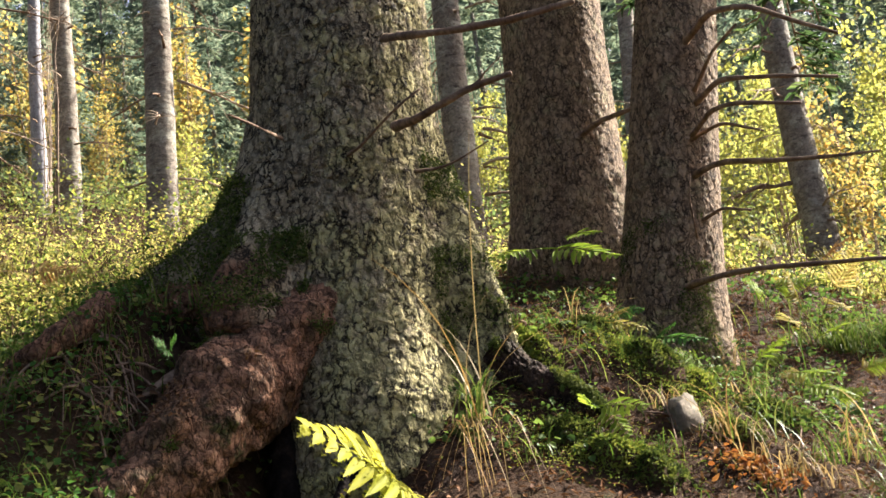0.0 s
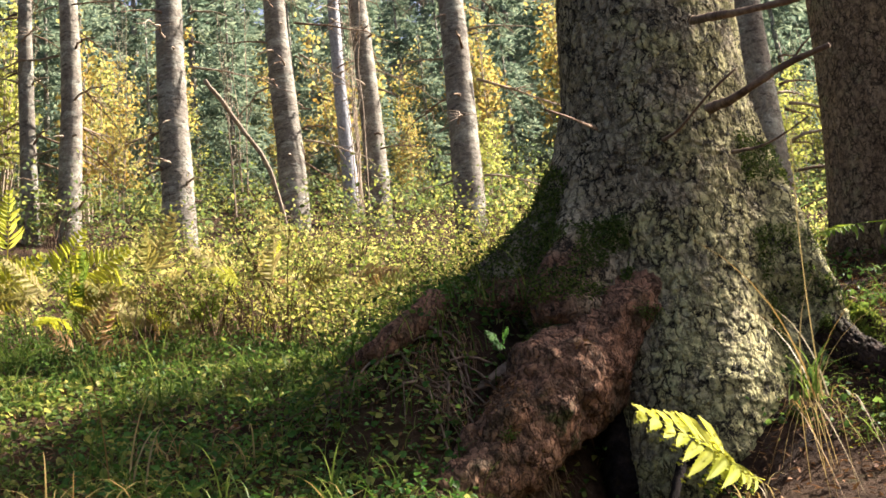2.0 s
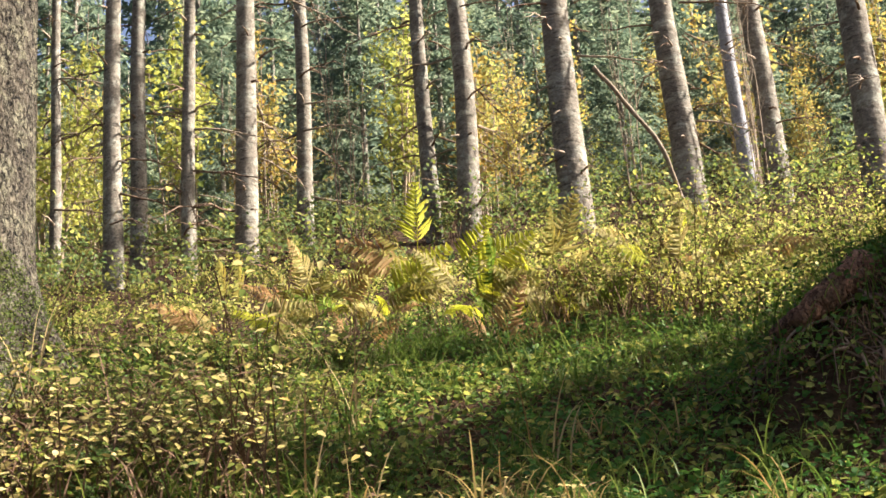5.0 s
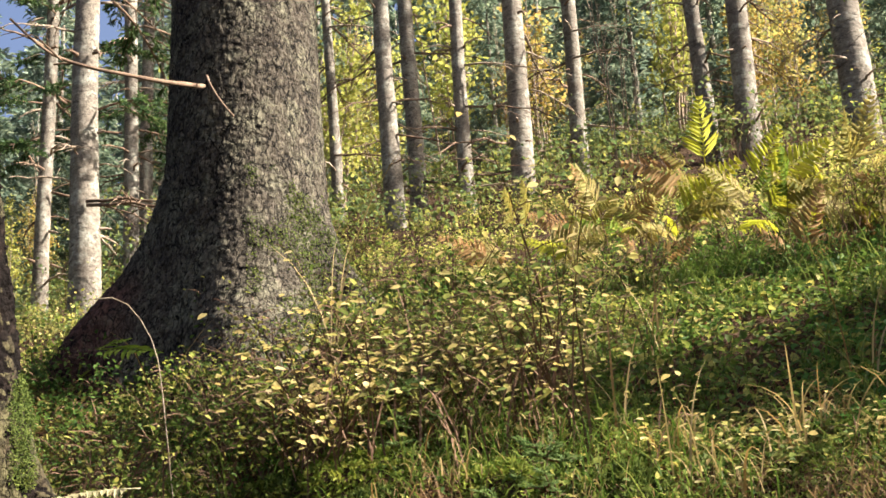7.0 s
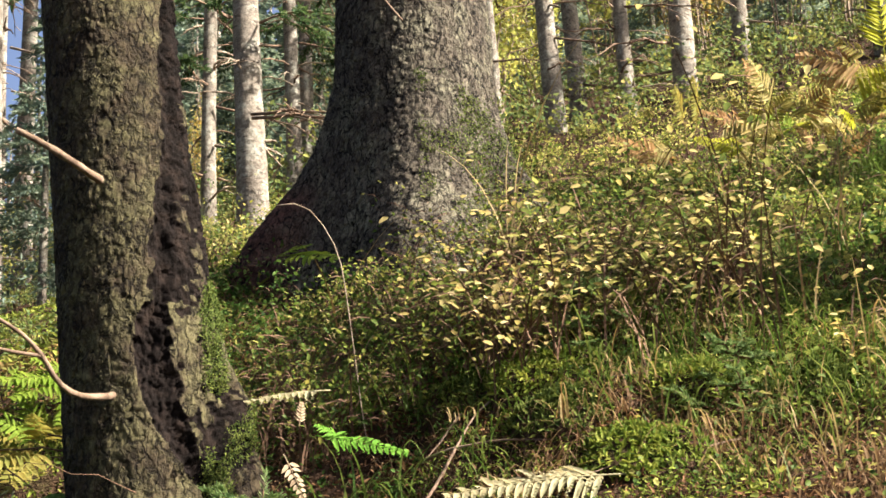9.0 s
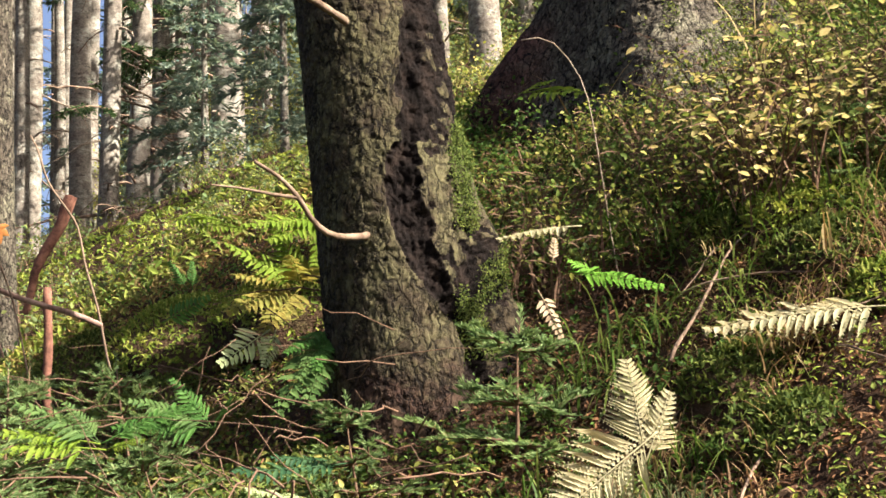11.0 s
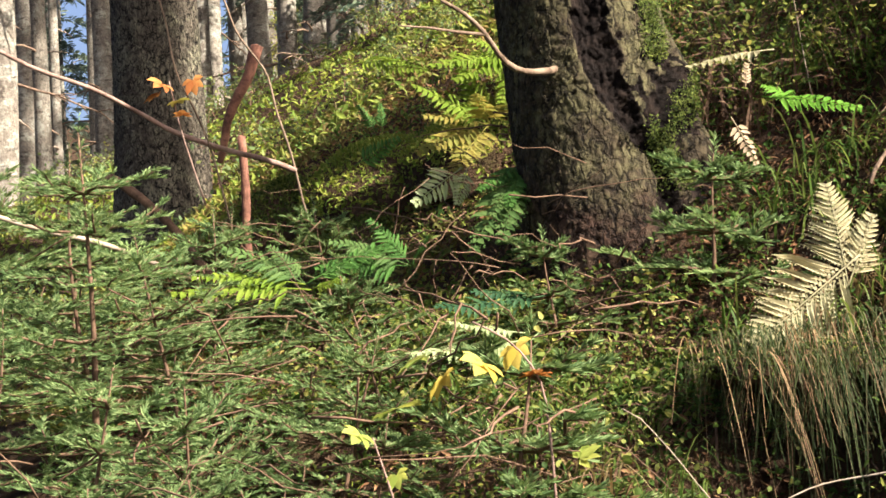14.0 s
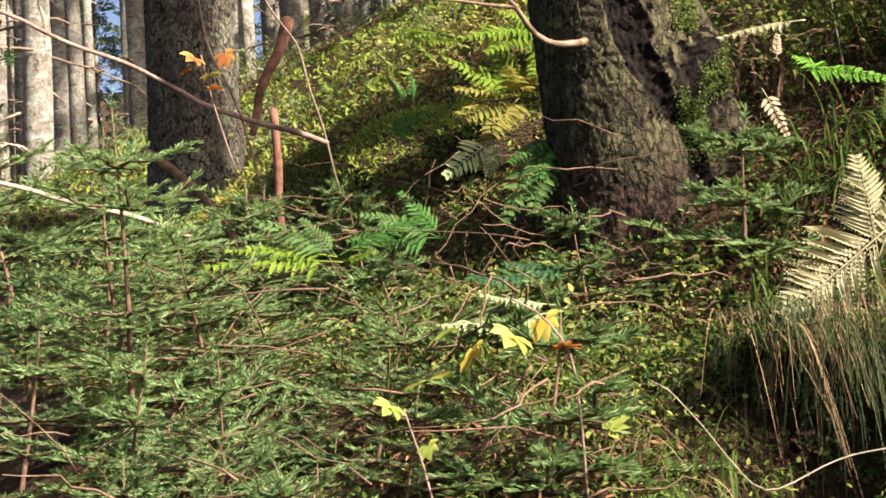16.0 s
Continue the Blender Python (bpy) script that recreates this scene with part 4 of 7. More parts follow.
bilberry("bilberry_shrubs", *under(150, -18, 6, 9.4, 13, 0.0, 28), 0.6, 0.03, 14, 29, BILBERRY, "sunlit low shrubs behind the dark trunks", 8)

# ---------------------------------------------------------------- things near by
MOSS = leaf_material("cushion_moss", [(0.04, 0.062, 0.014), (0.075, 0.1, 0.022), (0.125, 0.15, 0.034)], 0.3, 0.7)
# lighter copy of MOSS for sunny patches, sunlight put into the colour
MOSS_LIT = leaf_material("moss_sunlight_in_colour", [(0.1, 0.15, 0.025), (0.16, 0.2, 0.03), (0.22, 0.24, 0.05)], 0.35, 0.7)
FERN_GREEN = leaf_material("green_fern", [(0.05, 0.12, 0.025), (0.08, 0.17, 0.035)], 0.45, 0.45)
FERN_LIME = leaf_material("lime_fern", [(0.15, 0.23, 0.024), (0.21, 0.274, 0.036)], 0.5, 0.45)
FERN_DARK = leaf_material("bluish_polypody_fern", [(0.024, 0.06, 0.026), (0.042, 0.088, 0.034)], 0.3, 0.4)
FERN_PALE = leaf_material("bleached_fern", [(0.314, 0.273, 0.145), (0.376, 0.338, 0.198)], 0.35, 0.5)
FERN_GOLD = leaf_material("golden_fern", [(0.28, 0.22, 0.05), (0.33, 0.275, 0.07), (0.24, 0.235, 0.055)], 0.5, 0.5)
FERN_RUST = leaf_material("rusty_fern", [(0.36, 0.21, 0.085), (0.42, 0.28, 0.125), (0.29, 0.16, 0.065)], 0.45, 0.5)
GRASS = leaf_material("green_grass", [(0.051, 0.0936, 0.016), (0.0935, 0.14, 0.028), (0.153, 0.187, 0.048)], 0.45, 0.35)
DRYGRASS = leaf_material("dry_straw_grass", [(0.277, 0.205, 0.0992), (0.33, 0.256, 0.124), (0.224, 0.141, 0.0558)], 0.4, 0.45)
DEADGRASS = leaf_material("brown_dead_grass", [(0.2, 0.13, 0.07), (0.28, 0.19, 0.1), (0.14, 0.08, 0.045)], 0.35, 0.5)
# darker copy of GRASS: the shade at the hollow is in the colour
HANGGRASS = leaf_material("long_grass_shade_in_colour", [(0.032, 0.05, 0.018), (0.055, 0.075, 0.028), (0.09, 0.085, 0.042)], 0.35, 0.5)
LITTER = leaf_material("brown_leaf_litter", [(0.06, 0.03, 0.016), (0.13, 0.065, 0.03), (0.22, 0.12, 0.06)], 0.15, 0.7)
RUSTLEAF = leaf_material("rust_red_leaves", [(0.3, 0.1, 0.03), (0.42, 0.19, 0.06)], 0.35, 0.6)
SPRUCELING = leaf_material("fresh_spruce_needles", [(0.085, 0.14, 0.05), (0.145, 0.215, 0.075), (0.22, 0.285, 0.115)], 0.42, 0.5)
STONE = rough_material("mossy_boulder", [(0.07, 0.06, 0.042), (0.17, 0.15, 0.115), (0.07, 0.075, 0.03)], 9, 60, 0.85, 0.7, 0.01)


def curve(points, n):
    """A smooth line through points."""
    p = np.asarray(points, float)
    s = np.concatenate([[0], np.cumsum(np.linalg.norm(np.diff(p, axis=0), axis=1))])
    q = np.linspace(0, s[-1], n)
    out = np.stack([np.interp(q, s, p[:, i]) for i in range(p.shape[1])], -1)
    for _ in range(max(1, n // (2 * len(p)))):
        out[1:-1] = 0.25 * out[:-2] + 0.5 * out[1:-1] + 0.25 * out[2:]
    return out


def limb(owner, name, points, r0, r1, material, sides=8, n=14, rough=0.25, label="", seed=3):
    p = curve(points, n)
    t = np.linspace(0, 1, n)
    rad = r1 + (r0 - r1) * (1 - t)
    if name == "root":
        rad = rad * (1 + 0.16 * vnoise(p, 5.0, seed) + 0.1 * vnoise(p, 14.0, seed + 1))
    v, f = tube(p - np.array(owner.location), rad, sides, rough, seed)
    return part(name, (v, f, True), material, owner, label)


def rod(name, points, r0, r1, material, label, category, sides=8, n=22, rough=0.2, seed=5):
    """A stick that lies or stands by itself."""
    p = curve(points, n)
    p[1:-1] += np.stack([vnoise(p, 6.0, seed + i) for i in range(3)], -1)[1:-1] * 0.012
    v, f = tube(p - p[0], r0 + (r1 - r0) * np.linspace(0, 1, n), sides, rough, seed)
    ob = part(name, (v, f, True), material)
    ob.location = p[0]
    return tagged(ob, label, category)


def moss_on(owner, name, points, normals, count, size, material, seed=1, label=""):
    r = np.random.default_rng(seed)
    count, size = int(2.4 * count), 0.58 * size
    i = r.integers(0, len(points), count)
    p = points[i] + r.normal(0, 0.01, (count, 3))
    nm = normals[i] + r.normal(0, 0.5, (count, 3))
    h = normals[i] * 0.6 + r.normal(0, 0.6, (count, 3))
    part(name, leaves(p, nm, h, size * (0.5 + r.random(count)), 0.5, 0.2), material, owner, label)


# roots of the old spruce
ROOTS = [
    (((-0.5, 6.0, 3.72), (-0.68, 5.72, 3.42), (-0.84, 5.48, 3.16), (-0.99, 5.32, 2.98), (-1.14, 5.19, 2.82), (-1.28, 5.08, 2.68), (-1.4, 5.01, 2.52), (-1.5, 4.96, 2.34)), 0.27, 0.12, ROOT_BARK, "thick root rubbed bare and red"),
    (((-0.75, 5.95, 3.95), (-1.02, 5.78, 3.64), (-1.26, 5.66, 3.46), (-1.47, 5.57, 3.32), (-1.64, 5.49, 3.2), (-1.84, 5.44, 3.06), (-2.0, 5.44, 2.88)), 0.15, 0.085, ROOT_BARK, "upper root with a bare red end"),
    (((-1.447, 5.508, 3.508), (-1.484, 5.305, 3.389), (-1.555, 5.207, 3.303), (-1.640, 5.165, 3.237), (-1.738, 5.234, 3.219)), 0.065, 0.045, ROOT_BARK, "red worn end of the upper root"),
    (((0.05, 5.86, 3.2), (0.22, 5.82, 3.04), (0.4, 5.8, 2.9), (0.62, 5.8, 2.7)), 0.1, 0.05, BARK_SCALY, "mossy root reaching across the bank"),
    (((-0.15, 5.56, 2.8), (-0.04, 5.5, 2.7), (0.06, 5.46, 2.58), (0.14, 5.4, 2.4)), 0.06, 0.04, BARK_SCALY, "root sinking into the bank"),
    # near-black material of the trunk's seam, reused on this root
    (((-0.7, 5.7, 3.2), (-0.8, 5.58, 3.0), (-0.8, 5.52, 2.82), (-0.82, 5.48, 2.4)), 0.07, 0.05, HEARTROT, "near-black root in the hollow"),
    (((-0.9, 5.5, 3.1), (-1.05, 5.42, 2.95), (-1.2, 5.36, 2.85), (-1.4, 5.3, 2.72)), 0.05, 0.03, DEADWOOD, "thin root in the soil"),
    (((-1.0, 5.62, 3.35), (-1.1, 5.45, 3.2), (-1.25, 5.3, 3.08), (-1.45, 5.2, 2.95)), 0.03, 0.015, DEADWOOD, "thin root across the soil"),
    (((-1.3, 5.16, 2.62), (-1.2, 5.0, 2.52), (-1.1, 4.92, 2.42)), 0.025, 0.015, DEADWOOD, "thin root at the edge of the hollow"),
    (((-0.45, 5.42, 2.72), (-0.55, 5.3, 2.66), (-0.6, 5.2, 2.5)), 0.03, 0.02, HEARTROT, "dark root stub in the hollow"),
]
for k, (pts, r0, r1, mat, lab) in enumerate(ROOTS):
    n, sides = (230, 120) if k < 4 else (90, 40)
    p = curve(pts, n)
    t = np.linspace(0, 1, n)
    rad = (r1 + (r0 - r1) * (1 - t)) * (1 + 0.14 * vnoise(p, 3.5, 40 + k) + 0.08 * vnoise(p, 9.0, 41 + k))
    ob = part("root", (*tube(p - np.array(big.location), rad, sides, 0.0, 40 + k), True), mat, big, lab)
    m = len(ob.data.vertices)
    co, no = np.empty(m * 3, np.float32), np.empty(m * 3, np.float32)
    ob.data.vertices.foreach_get("co", co)
    ob.data.vertices.foreach_get("normal", no)
    co, no = co.reshape(-1, 3).astype(float), no.reshape(-1, 3).astype(float)
    run = np.concatenate([[0], np.cumsum(np.linalg.norm(np.diff(p, axis=0), axis=1))])
    i, j = np.divmod(np.minimum(np.arange(m), n * sides - 1), sides)
    period = max(8, int(6.283 * r0 / 0.026))
    edge, tone, below = plates(j / sides * period + 0.6 * vnoise(co, 16.0, 7), run[i] / 0.04 + 0.6 * vnoise(co, 16.0, 8), period, 70 + k)
    crack = np.clip(1 - (edge + 0.16 * vnoise(co, 70.0, 9)) / 0.2, 0, 1) * np.clip(0.5 + 0.9 * vnoise(co, 12.0, 10), 0, 1)
    deep = min(1.0, r0 / 0.1)
    bulge = min(r0, 0.18) * (0.26 * vnoise(co * np.array([1, 1, 1.4]), 4.0, 4) + 0.14 * vnoise(co, 11.0, 5) + 0.07 * vnoise(co, 24.0, 6))
    co += no * (bulge + deep * (0.006 * (tone - 0.5) - 0.005 * crack - 0.004 * below + 0.006 * vnoise(co, 34.0, 5) + 0.005 * vnoise(co, 75.0, 6)))[:, None]
    ob.data.vertices.foreach_set("co", co.astype(np.float32).ravel())
    ob.data.update()
    if k in (0, 1, 3, 4):
        ok = (no[:, 2] > 0.3 - 0.5 * vnoise(co, 6.0, 9)) & (vnoise(co, 4.0, 12) > (0.25 if k == 0 else 0.0))
        ok = ok | ((k == 1) & (co[:, 0] > -0.6 + 0.25 * vnoise(co, 7.0, 3)))
        moss_on(ob, "moss", co[ok], no[ok], (3200, 3500, 0, 4500, 2500)[k], 0.017, MOSS, 60 + k)
    if k < 2:
        ok = (no[:, 2] > 0.1) & (vnoise(co, 5.0, 15) > 0.1)
        moss_on(ob, "litter", co[ok], no[ok], 900, 0.03, LITTER, 160 + k, "brown needles lying on the root")


def moss_from(tree, count, size, material, choose, seed, label):
    """Moss where choose(x, y, z, radius, angle) holds on the trunk's own surface."""
    me = next(o for o in tree.children if o.name.startswith("trunk")).data
    co = np.empty(len(me.vertices) * 3, np.float32)
    no = np.empty(len(me.vertices) * 3, np.float32)
    me.vertices.foreach_get("co", co)
    me.vertices.foreach_get("normal", no)
    co, no = co.reshape(-1, 3).astype(float), no.reshape(-1, 3).astype(float)
    ang = np.degrees(np.arctan2(co[:, 1], co[:, 0])) % 360
    ok = choose(co[:, 0], co[:, 1], co[:, 2], np.hypot(co[:, 0], co[:, 1]), ang) & (vnoise(co, 5.0, seed) + 0.4 * vnoise(co, 14.0, seed + 1) > -0.15)
    moss_on(tree, "moss", co[ok], no[ok], count, size, material, seed, label)


moss_from(big, 7000, 0.022, MOSS, lambda x, y, z, r, a: (z > 0.35) & (z < 1.1) & (((a > 180) & (a < 228) & (r > 0.44) & (r < 0.85)) | ((a > 232) & (a < 262) & (z < 0.75) & (z > 0.4))), 3, "dark green moss on the flank above the roots")
moss_from(big, 5000, 0.022, MOSS, lambda x, y, z, r, a: (z > 0.0) & (z < 1.1) & ((a > 330) | (a < 25)) & (r > 0.4), 5, "moss down the sunny flank")
for pts, r0, r1 in (
    ([(-0.219, 5.456, 4.501), (-0.110, 5.015, 4.267), (0.037, 4.930, 4.214), (0.186, 4.877, 4.191), (0.332, 4.823, 4.172), (0.416, 4.790, 4.178), (0.510, 4.769, 4.180)], 0.02, 0.011),
    ([(-0.221, 5.538, 4.131), (-0.124, 5.060, 3.931), (-0.061, 4.970, 3.918), (0.024, 4.905, 3.925), (0.116, 4.858, 3.944), (0.247, 4.798, 3.940)], 0.024, 0.01),
    ([(-0.433, 5.564, 4.046), (-0.327, 4.906, 3.787), (-0.255, 4.788, 3.795), (-0.180, 4.722, 3.834), (-0.087, 4.661, 3.861)], 0.009, 0.004),
    ([(-0.690, 5.525, 4.142), (-0.693, 4.946, 3.928), (-0.734, 4.814, 3.907), (-0.779, 4.740, 3.904)], 0.008, 0.004),
    ([(-0.165, 5.605, 3.949), (-0.076, 5.153, 3.760), (-0.009, 5.059, 3.731), (0.058, 4.976, 3.728), (0.133, 4.919, 3.742)], 0.009, 0.003),
    ([(0.116, 4.858, 3.944), (0.154, 4.827, 3.973), (0.216, 4.793, 4.011)], 0.005, 0.002),
):
    limb(big, "branch", pts, r0, r1, DEADWOOD, 8, 16, 0.3, "", 8)
for pts, r0, r1 in (
    ([(1.28, 6.95, 5.03), (1.38, 6.65, 5.04), (1.55, 6.5, 4.96), (1.72, 6.47, 4.83), (1.92, 6.45, 4.72)], 0.02, 0.009),
    ([(1.28, 6.98, 4.69), (1.37, 6.72, 4.69), (1.62, 6.64, 4.63), (1.92, 6.62, 4.57)], 0.018, 0.008),
    ([(1.22, 6.95, 4.5), (1.29, 6.68, 4.51), (1.39, 6.58, 4.49), (1.7, 6.56, 4.43)], 0.016, 0.008),
    ([(1.2, 7.0, 4.3), (1.31, 6.84, 4.30), (1.58, 6.74, 4.22), (1.84, 6.70, 4.19), (2.05, 6.66, 4.17)], 0.02, 0.006),
    ([(1.0, 7.1, 3.72), (1.1, 6.93, 3.72), (1.33, 6.71, 3.68), (1.61, 6.63, 3.64), (1.95, 6.54, 3.59)], 0.02, 0.009),
    ([(1.28, 6.95, 4.75), (1.35, 6.66, 4.82), (1.46, 6.5, 4.87)], 0.014, 0.006),
    ([(1.22, 7.0, 4.5), (1.35, 6.78, 4.48), (1.52, 6.67, 4.36)], 0.014, 0.006),
    ([(1.2, 7.05, 4.07), (1.29, 6.89, 4.07), (1.41, 6.81, 4.01)], 0.012, 0.006),
    ([(1.15, 6.95, 3.95), (1.12, 6.8, 4.1), (1.14, 6.76, 4.22)], 0.007, 0.003),
):
    limb(three, "branch", pts, r0, r1, DEADWOOD, 7, 14, 0.3, "", 9)
limb(two, "branch", [(0.8, 8.5, 5.24), (0.9, 8.3, 5.24), (1.14, 8.06, 5.2)], 0.022, 0.014, DEADWOOD)
for pts, r0, r1 in (
    ([(-5.291, 4.150, 4.737), (-5.177, 3.944, 4.637), (-5.131, 3.797, 4.586), (-5.143, 3.653, 4.569), (-5.203, 3.460, 4.569), (-5.276, 3.309, 4.603), (-5.287, 3.196, 4.671), (-5.282, 3.109, 4.715)], 0.018, 0.005),
    ([(-5.195, 4.093, 4.736), (-4.912, 3.879, 4.522), (-4.828, 3.869, 4.400), (-4.768, 3.890, 4.316)], 0.008, 0.005),
    ([(-5.246, 3.345, 4.582), (-5.225, 3.190, 4.649), (-5.222, 3.083, 4.583)], 0.006, 0.002),
):
    limb(left, "branch", pts, 0.75 * r0, r1, DEADWOOD, 7, 16, 0.25, "", 10)
# the leaning trunk: snags, rotten seam, moss, foot
for pts, r0, r1 in (
    ([(-4.266, 2.281, 2.464), (-4.115, 2.145, 2.419), (-4.069, 2.061, 2.403), (-4.054, 1.999, 2.410), (-4.039, 1.955, 2.441), (-4.019, 1.915, 2.492), (-4.002, 1.848, 2.541), (-3.993, 1.768, 2.574)], 0.013, 0.005),
    ([(-4.019, 1.915, 2.492), (-4.019, 1.825, 2.496), (-4.018, 1.736, 2.504), (-4.017, 1.650, 2.505)], 0.006, 0.002),
    ([(-4.214, 2.176, 3.103), (-4.014, 2.042, 3.033), (-3.973, 1.954, 3.045), (-3.984, 1.890, 3.080), (-4.007, 1.807, 3.115)], 0.014, 0.009),
):
    limb(near, "branch", pts, r0, r1, TANWOOD, 8, 18, 0.25, "bleached broken snag", 12)
moss_from(near, 4500, 0.014, MOSS, lambda x, y, z, r, a: (z > 0.3) & (z < 1.05) & ((a > 8) & (a < 60)), 6, "moss beside the rotten seam")
moss_from(left, 3500, 0.018, MOSS, lambda x, y, z, r, a: (z > -0.2) & (z < 0.8) & ((a > 320) | (a < 30)), 7, "moss on the sunny flank")
moss_from(three, 3000, 0.018, MOSS, lambda x, y, z, r, a: (z > -0.2) & (z < 0.9) & (a > 200) & (a < 330), 8, "moss on the foot of the trunk")


# ferns
def frond(length, pairs, spread, pinnules, rise, arch, shape, seed=0, lean=0.0):
    """One frond growing along +x: midrib and leaflets on side leaves. shape 0: triangular, 1: lance-like."""
    r = np.random.default_rng(seed)
    t = np.linspace(0, 1, 16)
    rib = np.stack([length * (t * math.cos(rise)), lean * length * t**2, length * (t * math.sin(rise) - arch * t * t)], -1)
    midrib = tube(rib, 0.0024 * (length / 0.5) ** 0.5 * (1 - 0.85 * t) + 0.0006, 4)
    P, N, H, S, SL = [], [], [], [], []
    for i in range(pairs):
        q = 0.16 + 0.83 * (i + 0.5) / pairs
        c = np.array([np.interp(q, t, rib[:, k]) for k in range(3)])
        g = np.array([np.interp(min(q + 0.05, 1), t, rib[:, k]) for k in range(3)]) - c
        g /= np.linalg.norm(g) + 1e-9
        prof = (1.06 - q) ** 0.85 if shape != 1 else math.sin(math.pi * min(q * 0.92 + 0.1, 1)) ** 0.7
        ln = spread * length * prof * (0.9 + 0.2 * r.random()) + 0.006
        for side in (-1, 1):
            d = np.array([-g[1], g[0], 0.0]) * side
            d = d / (np.linalg.norm(d) + 1e-9) * 0.87 + g * 0.5 + np.array([0, 0, -0.12 + 0.12 * r.normal()])
            d /= np.linalg.norm(d)
            up = np.cross(d, g) * side * -1
            up = up if up[2] > 0 else -up
            gap = 0.83 * length / pairs
            if shape:
                SL.append(np.array([[(0.0, 0.85, 0.85, 0.8)[shape] * gap / ln]]))
                P.append(c[None] + up * 0.002 * side)
                N.append(up[None] + r.normal(0, 0.1, (1, 3)))
                H.append(d[None])
                S.append(np.array([ln]))
                if shape < 3:
                    continue
            m = max(3, min(12, int(round(ln / (gap * 0.42)))))
            w = (np.arange(m) + 0.6) / m
            drop = -0.18 * ln * w**2
            pts = c + d * (ln * w)[:, None] + np.array([0, 0, 1.0]) * drop[:, None]
            across = np.cross(up, d)
            size = gap * 0.56 * (1.1 - 0.7 * w)
            for s2 in (-1, 1):
                P.append(pts + up * (0.002 * s2 + 0.001 * r.normal(0, 1, (m, 1))))
                N.append(np.tile(up, (m, 1)) + r.normal(0, 0.2, (m, 3)))
                H.append(np.tile(across * s2 * 0.85 + d * 0.55, (m, 1)))
                S.append(size)
                SL.append(np.full((m, 1), 0.72))
            SL.append(np.array([[0.5]]))
            P.append(pts[-1:])
            N.append(up[None])
            H.append(d[None])
            S.append(size[-1:] * 1.3)
    lv = leaves(np.concatenate(P), np.concatenate(N), np.concatenate(H), np.concatenate(S), np.concatenate(SL), 0.1)
    return midrib, lv


def frond_between(plant, base, tip, material, spread=0.42, pairs=13, shape=0, arch=0.12, face=None, stalk=PALEWOOD, seed=1):
    """One frond of a plant from base to tip, its blade turned towards face."""
    base, tip = Vector(base), Vector(tip)
    x = tip - base
    length = x.length
    x.normalize()
    z = Vector(face) if face else (Vector((-0.45, 0.0, 1.6)) - base).normalized() + TO_SUN * 0.9
    z = (z - x * z.dot(x)).normalized()
    y = z.cross(x)
    rib, lv = frond(length, pairs, spread, 8, 0.0, arch, shape, seed)
    fr = part("frond", lv, material, plant)
    at = base - Vector(plant.location)
    fr.matrix_basis = Matrix(((x.x, y.x, z.x, at.x), (x.y, y.y, z.y, at.y), (x.z, y.z, z.z, at.z), (0, 0, 0, 1)))
    part("midrib", rib, material if shape else stalk, fr)


def fern_of(label, rows, stalk=PALEWOOD, **more):
    """rows: base, tip, material, spread, pairs, shape"""
    b = rows[0][0]
    plant = thing("fern", b[0], b[1], b[2], label, "fern", "ferns")
    for k, (base, tip, mat, spread, pairs, shape) in enumerate(rows):
        frond_between(plant, base, tip, mat, spread, pairs, shape, stalk=stalk, seed=31 * k + 5, **more)


# raised leaf colour replaces sunlight that doesn't reach these fronds
FERN_SUN = leaf_material("bracken_sun_in_colour", [(0.46, 0.47, 0.045), (0.54, 0.52, 0.06)], 0.55, 0.5)
FERN_MILK = leaf_material("pale_green_fern", [(0.3, 0.36, 0.16), (0.36, 0.4, 0.2)], 0.45, 0.5)
FERN_BLUE = leaf_material("bluish_green_fern", [(0.06, 0.11, 0.03), (0.1, 0.16, 0.045)], 0.4, 0.45)
FERN_BUFF = leaf_material("curled_buff_fern", [(0.35, 0.252, 0.154), (0.42, 0.322, 0.21)], 0.35, 0.5)
FERN_BRIGHT = leaf_material("vivid_green_fern", [(0.12, 0.27, 0.03), (0.17, 0.33, 0.045)], 0.5, 0.45)
fern_of("small lime-green fern before the hollow, sunlight in its colour", [((-0.269, 4.988, 2.489), (-0.559, 4.623, 2.754), FERN_SUN, 0.46, 8, 3), ((-0.287, 4.983, 2.500), (-0.419, 4.784, 2.606), FERN_SUN, 0.46, 7, 3), ((-0.258, 4.985, 2.496), (-0.372, 4.809, 2.538), FERN_SUN, 0.46, 6, 3)], face=(0.65, -0.5, 0.5))
fern_of("lime-green fern spreading flat between the trunks", [((0.339, 6.243, 3.761), (0.650, 5.973, 3.641), FERN_LIME, 0.36, 11, 2), ((0.447, 6.233, 3.796), (0.587, 6.035, 3.762), FERN_LIME, 0.4, 9, 2), ((0.339, 6.243, 3.761), (0.108, 6.045, 3.711), FERN_LIME, 0.36, 10, 2)], face=(0.1, -0.6, 0.8))
fern_of("small yellowing fern on the bank", [((0.545, 6.080, 3.336), (0.719, 5.997, 3.277), FERN_GOLD, 0.34, 9, 2), ((0.559, 6.076, 3.346), (0.646, 6.013, 3.378), FERN_GOLD, 0.36, 8, 2)], face=(0.1, -0.6, 0.8))
fern_of("green fern frond beside the dark trunk", [((0.764, 6.212, 3.272), (0.956, 6.023, 3.216), FERN_GREEN, 0.3, 9, 2)], face=(0.1, -0.6, 0.8))
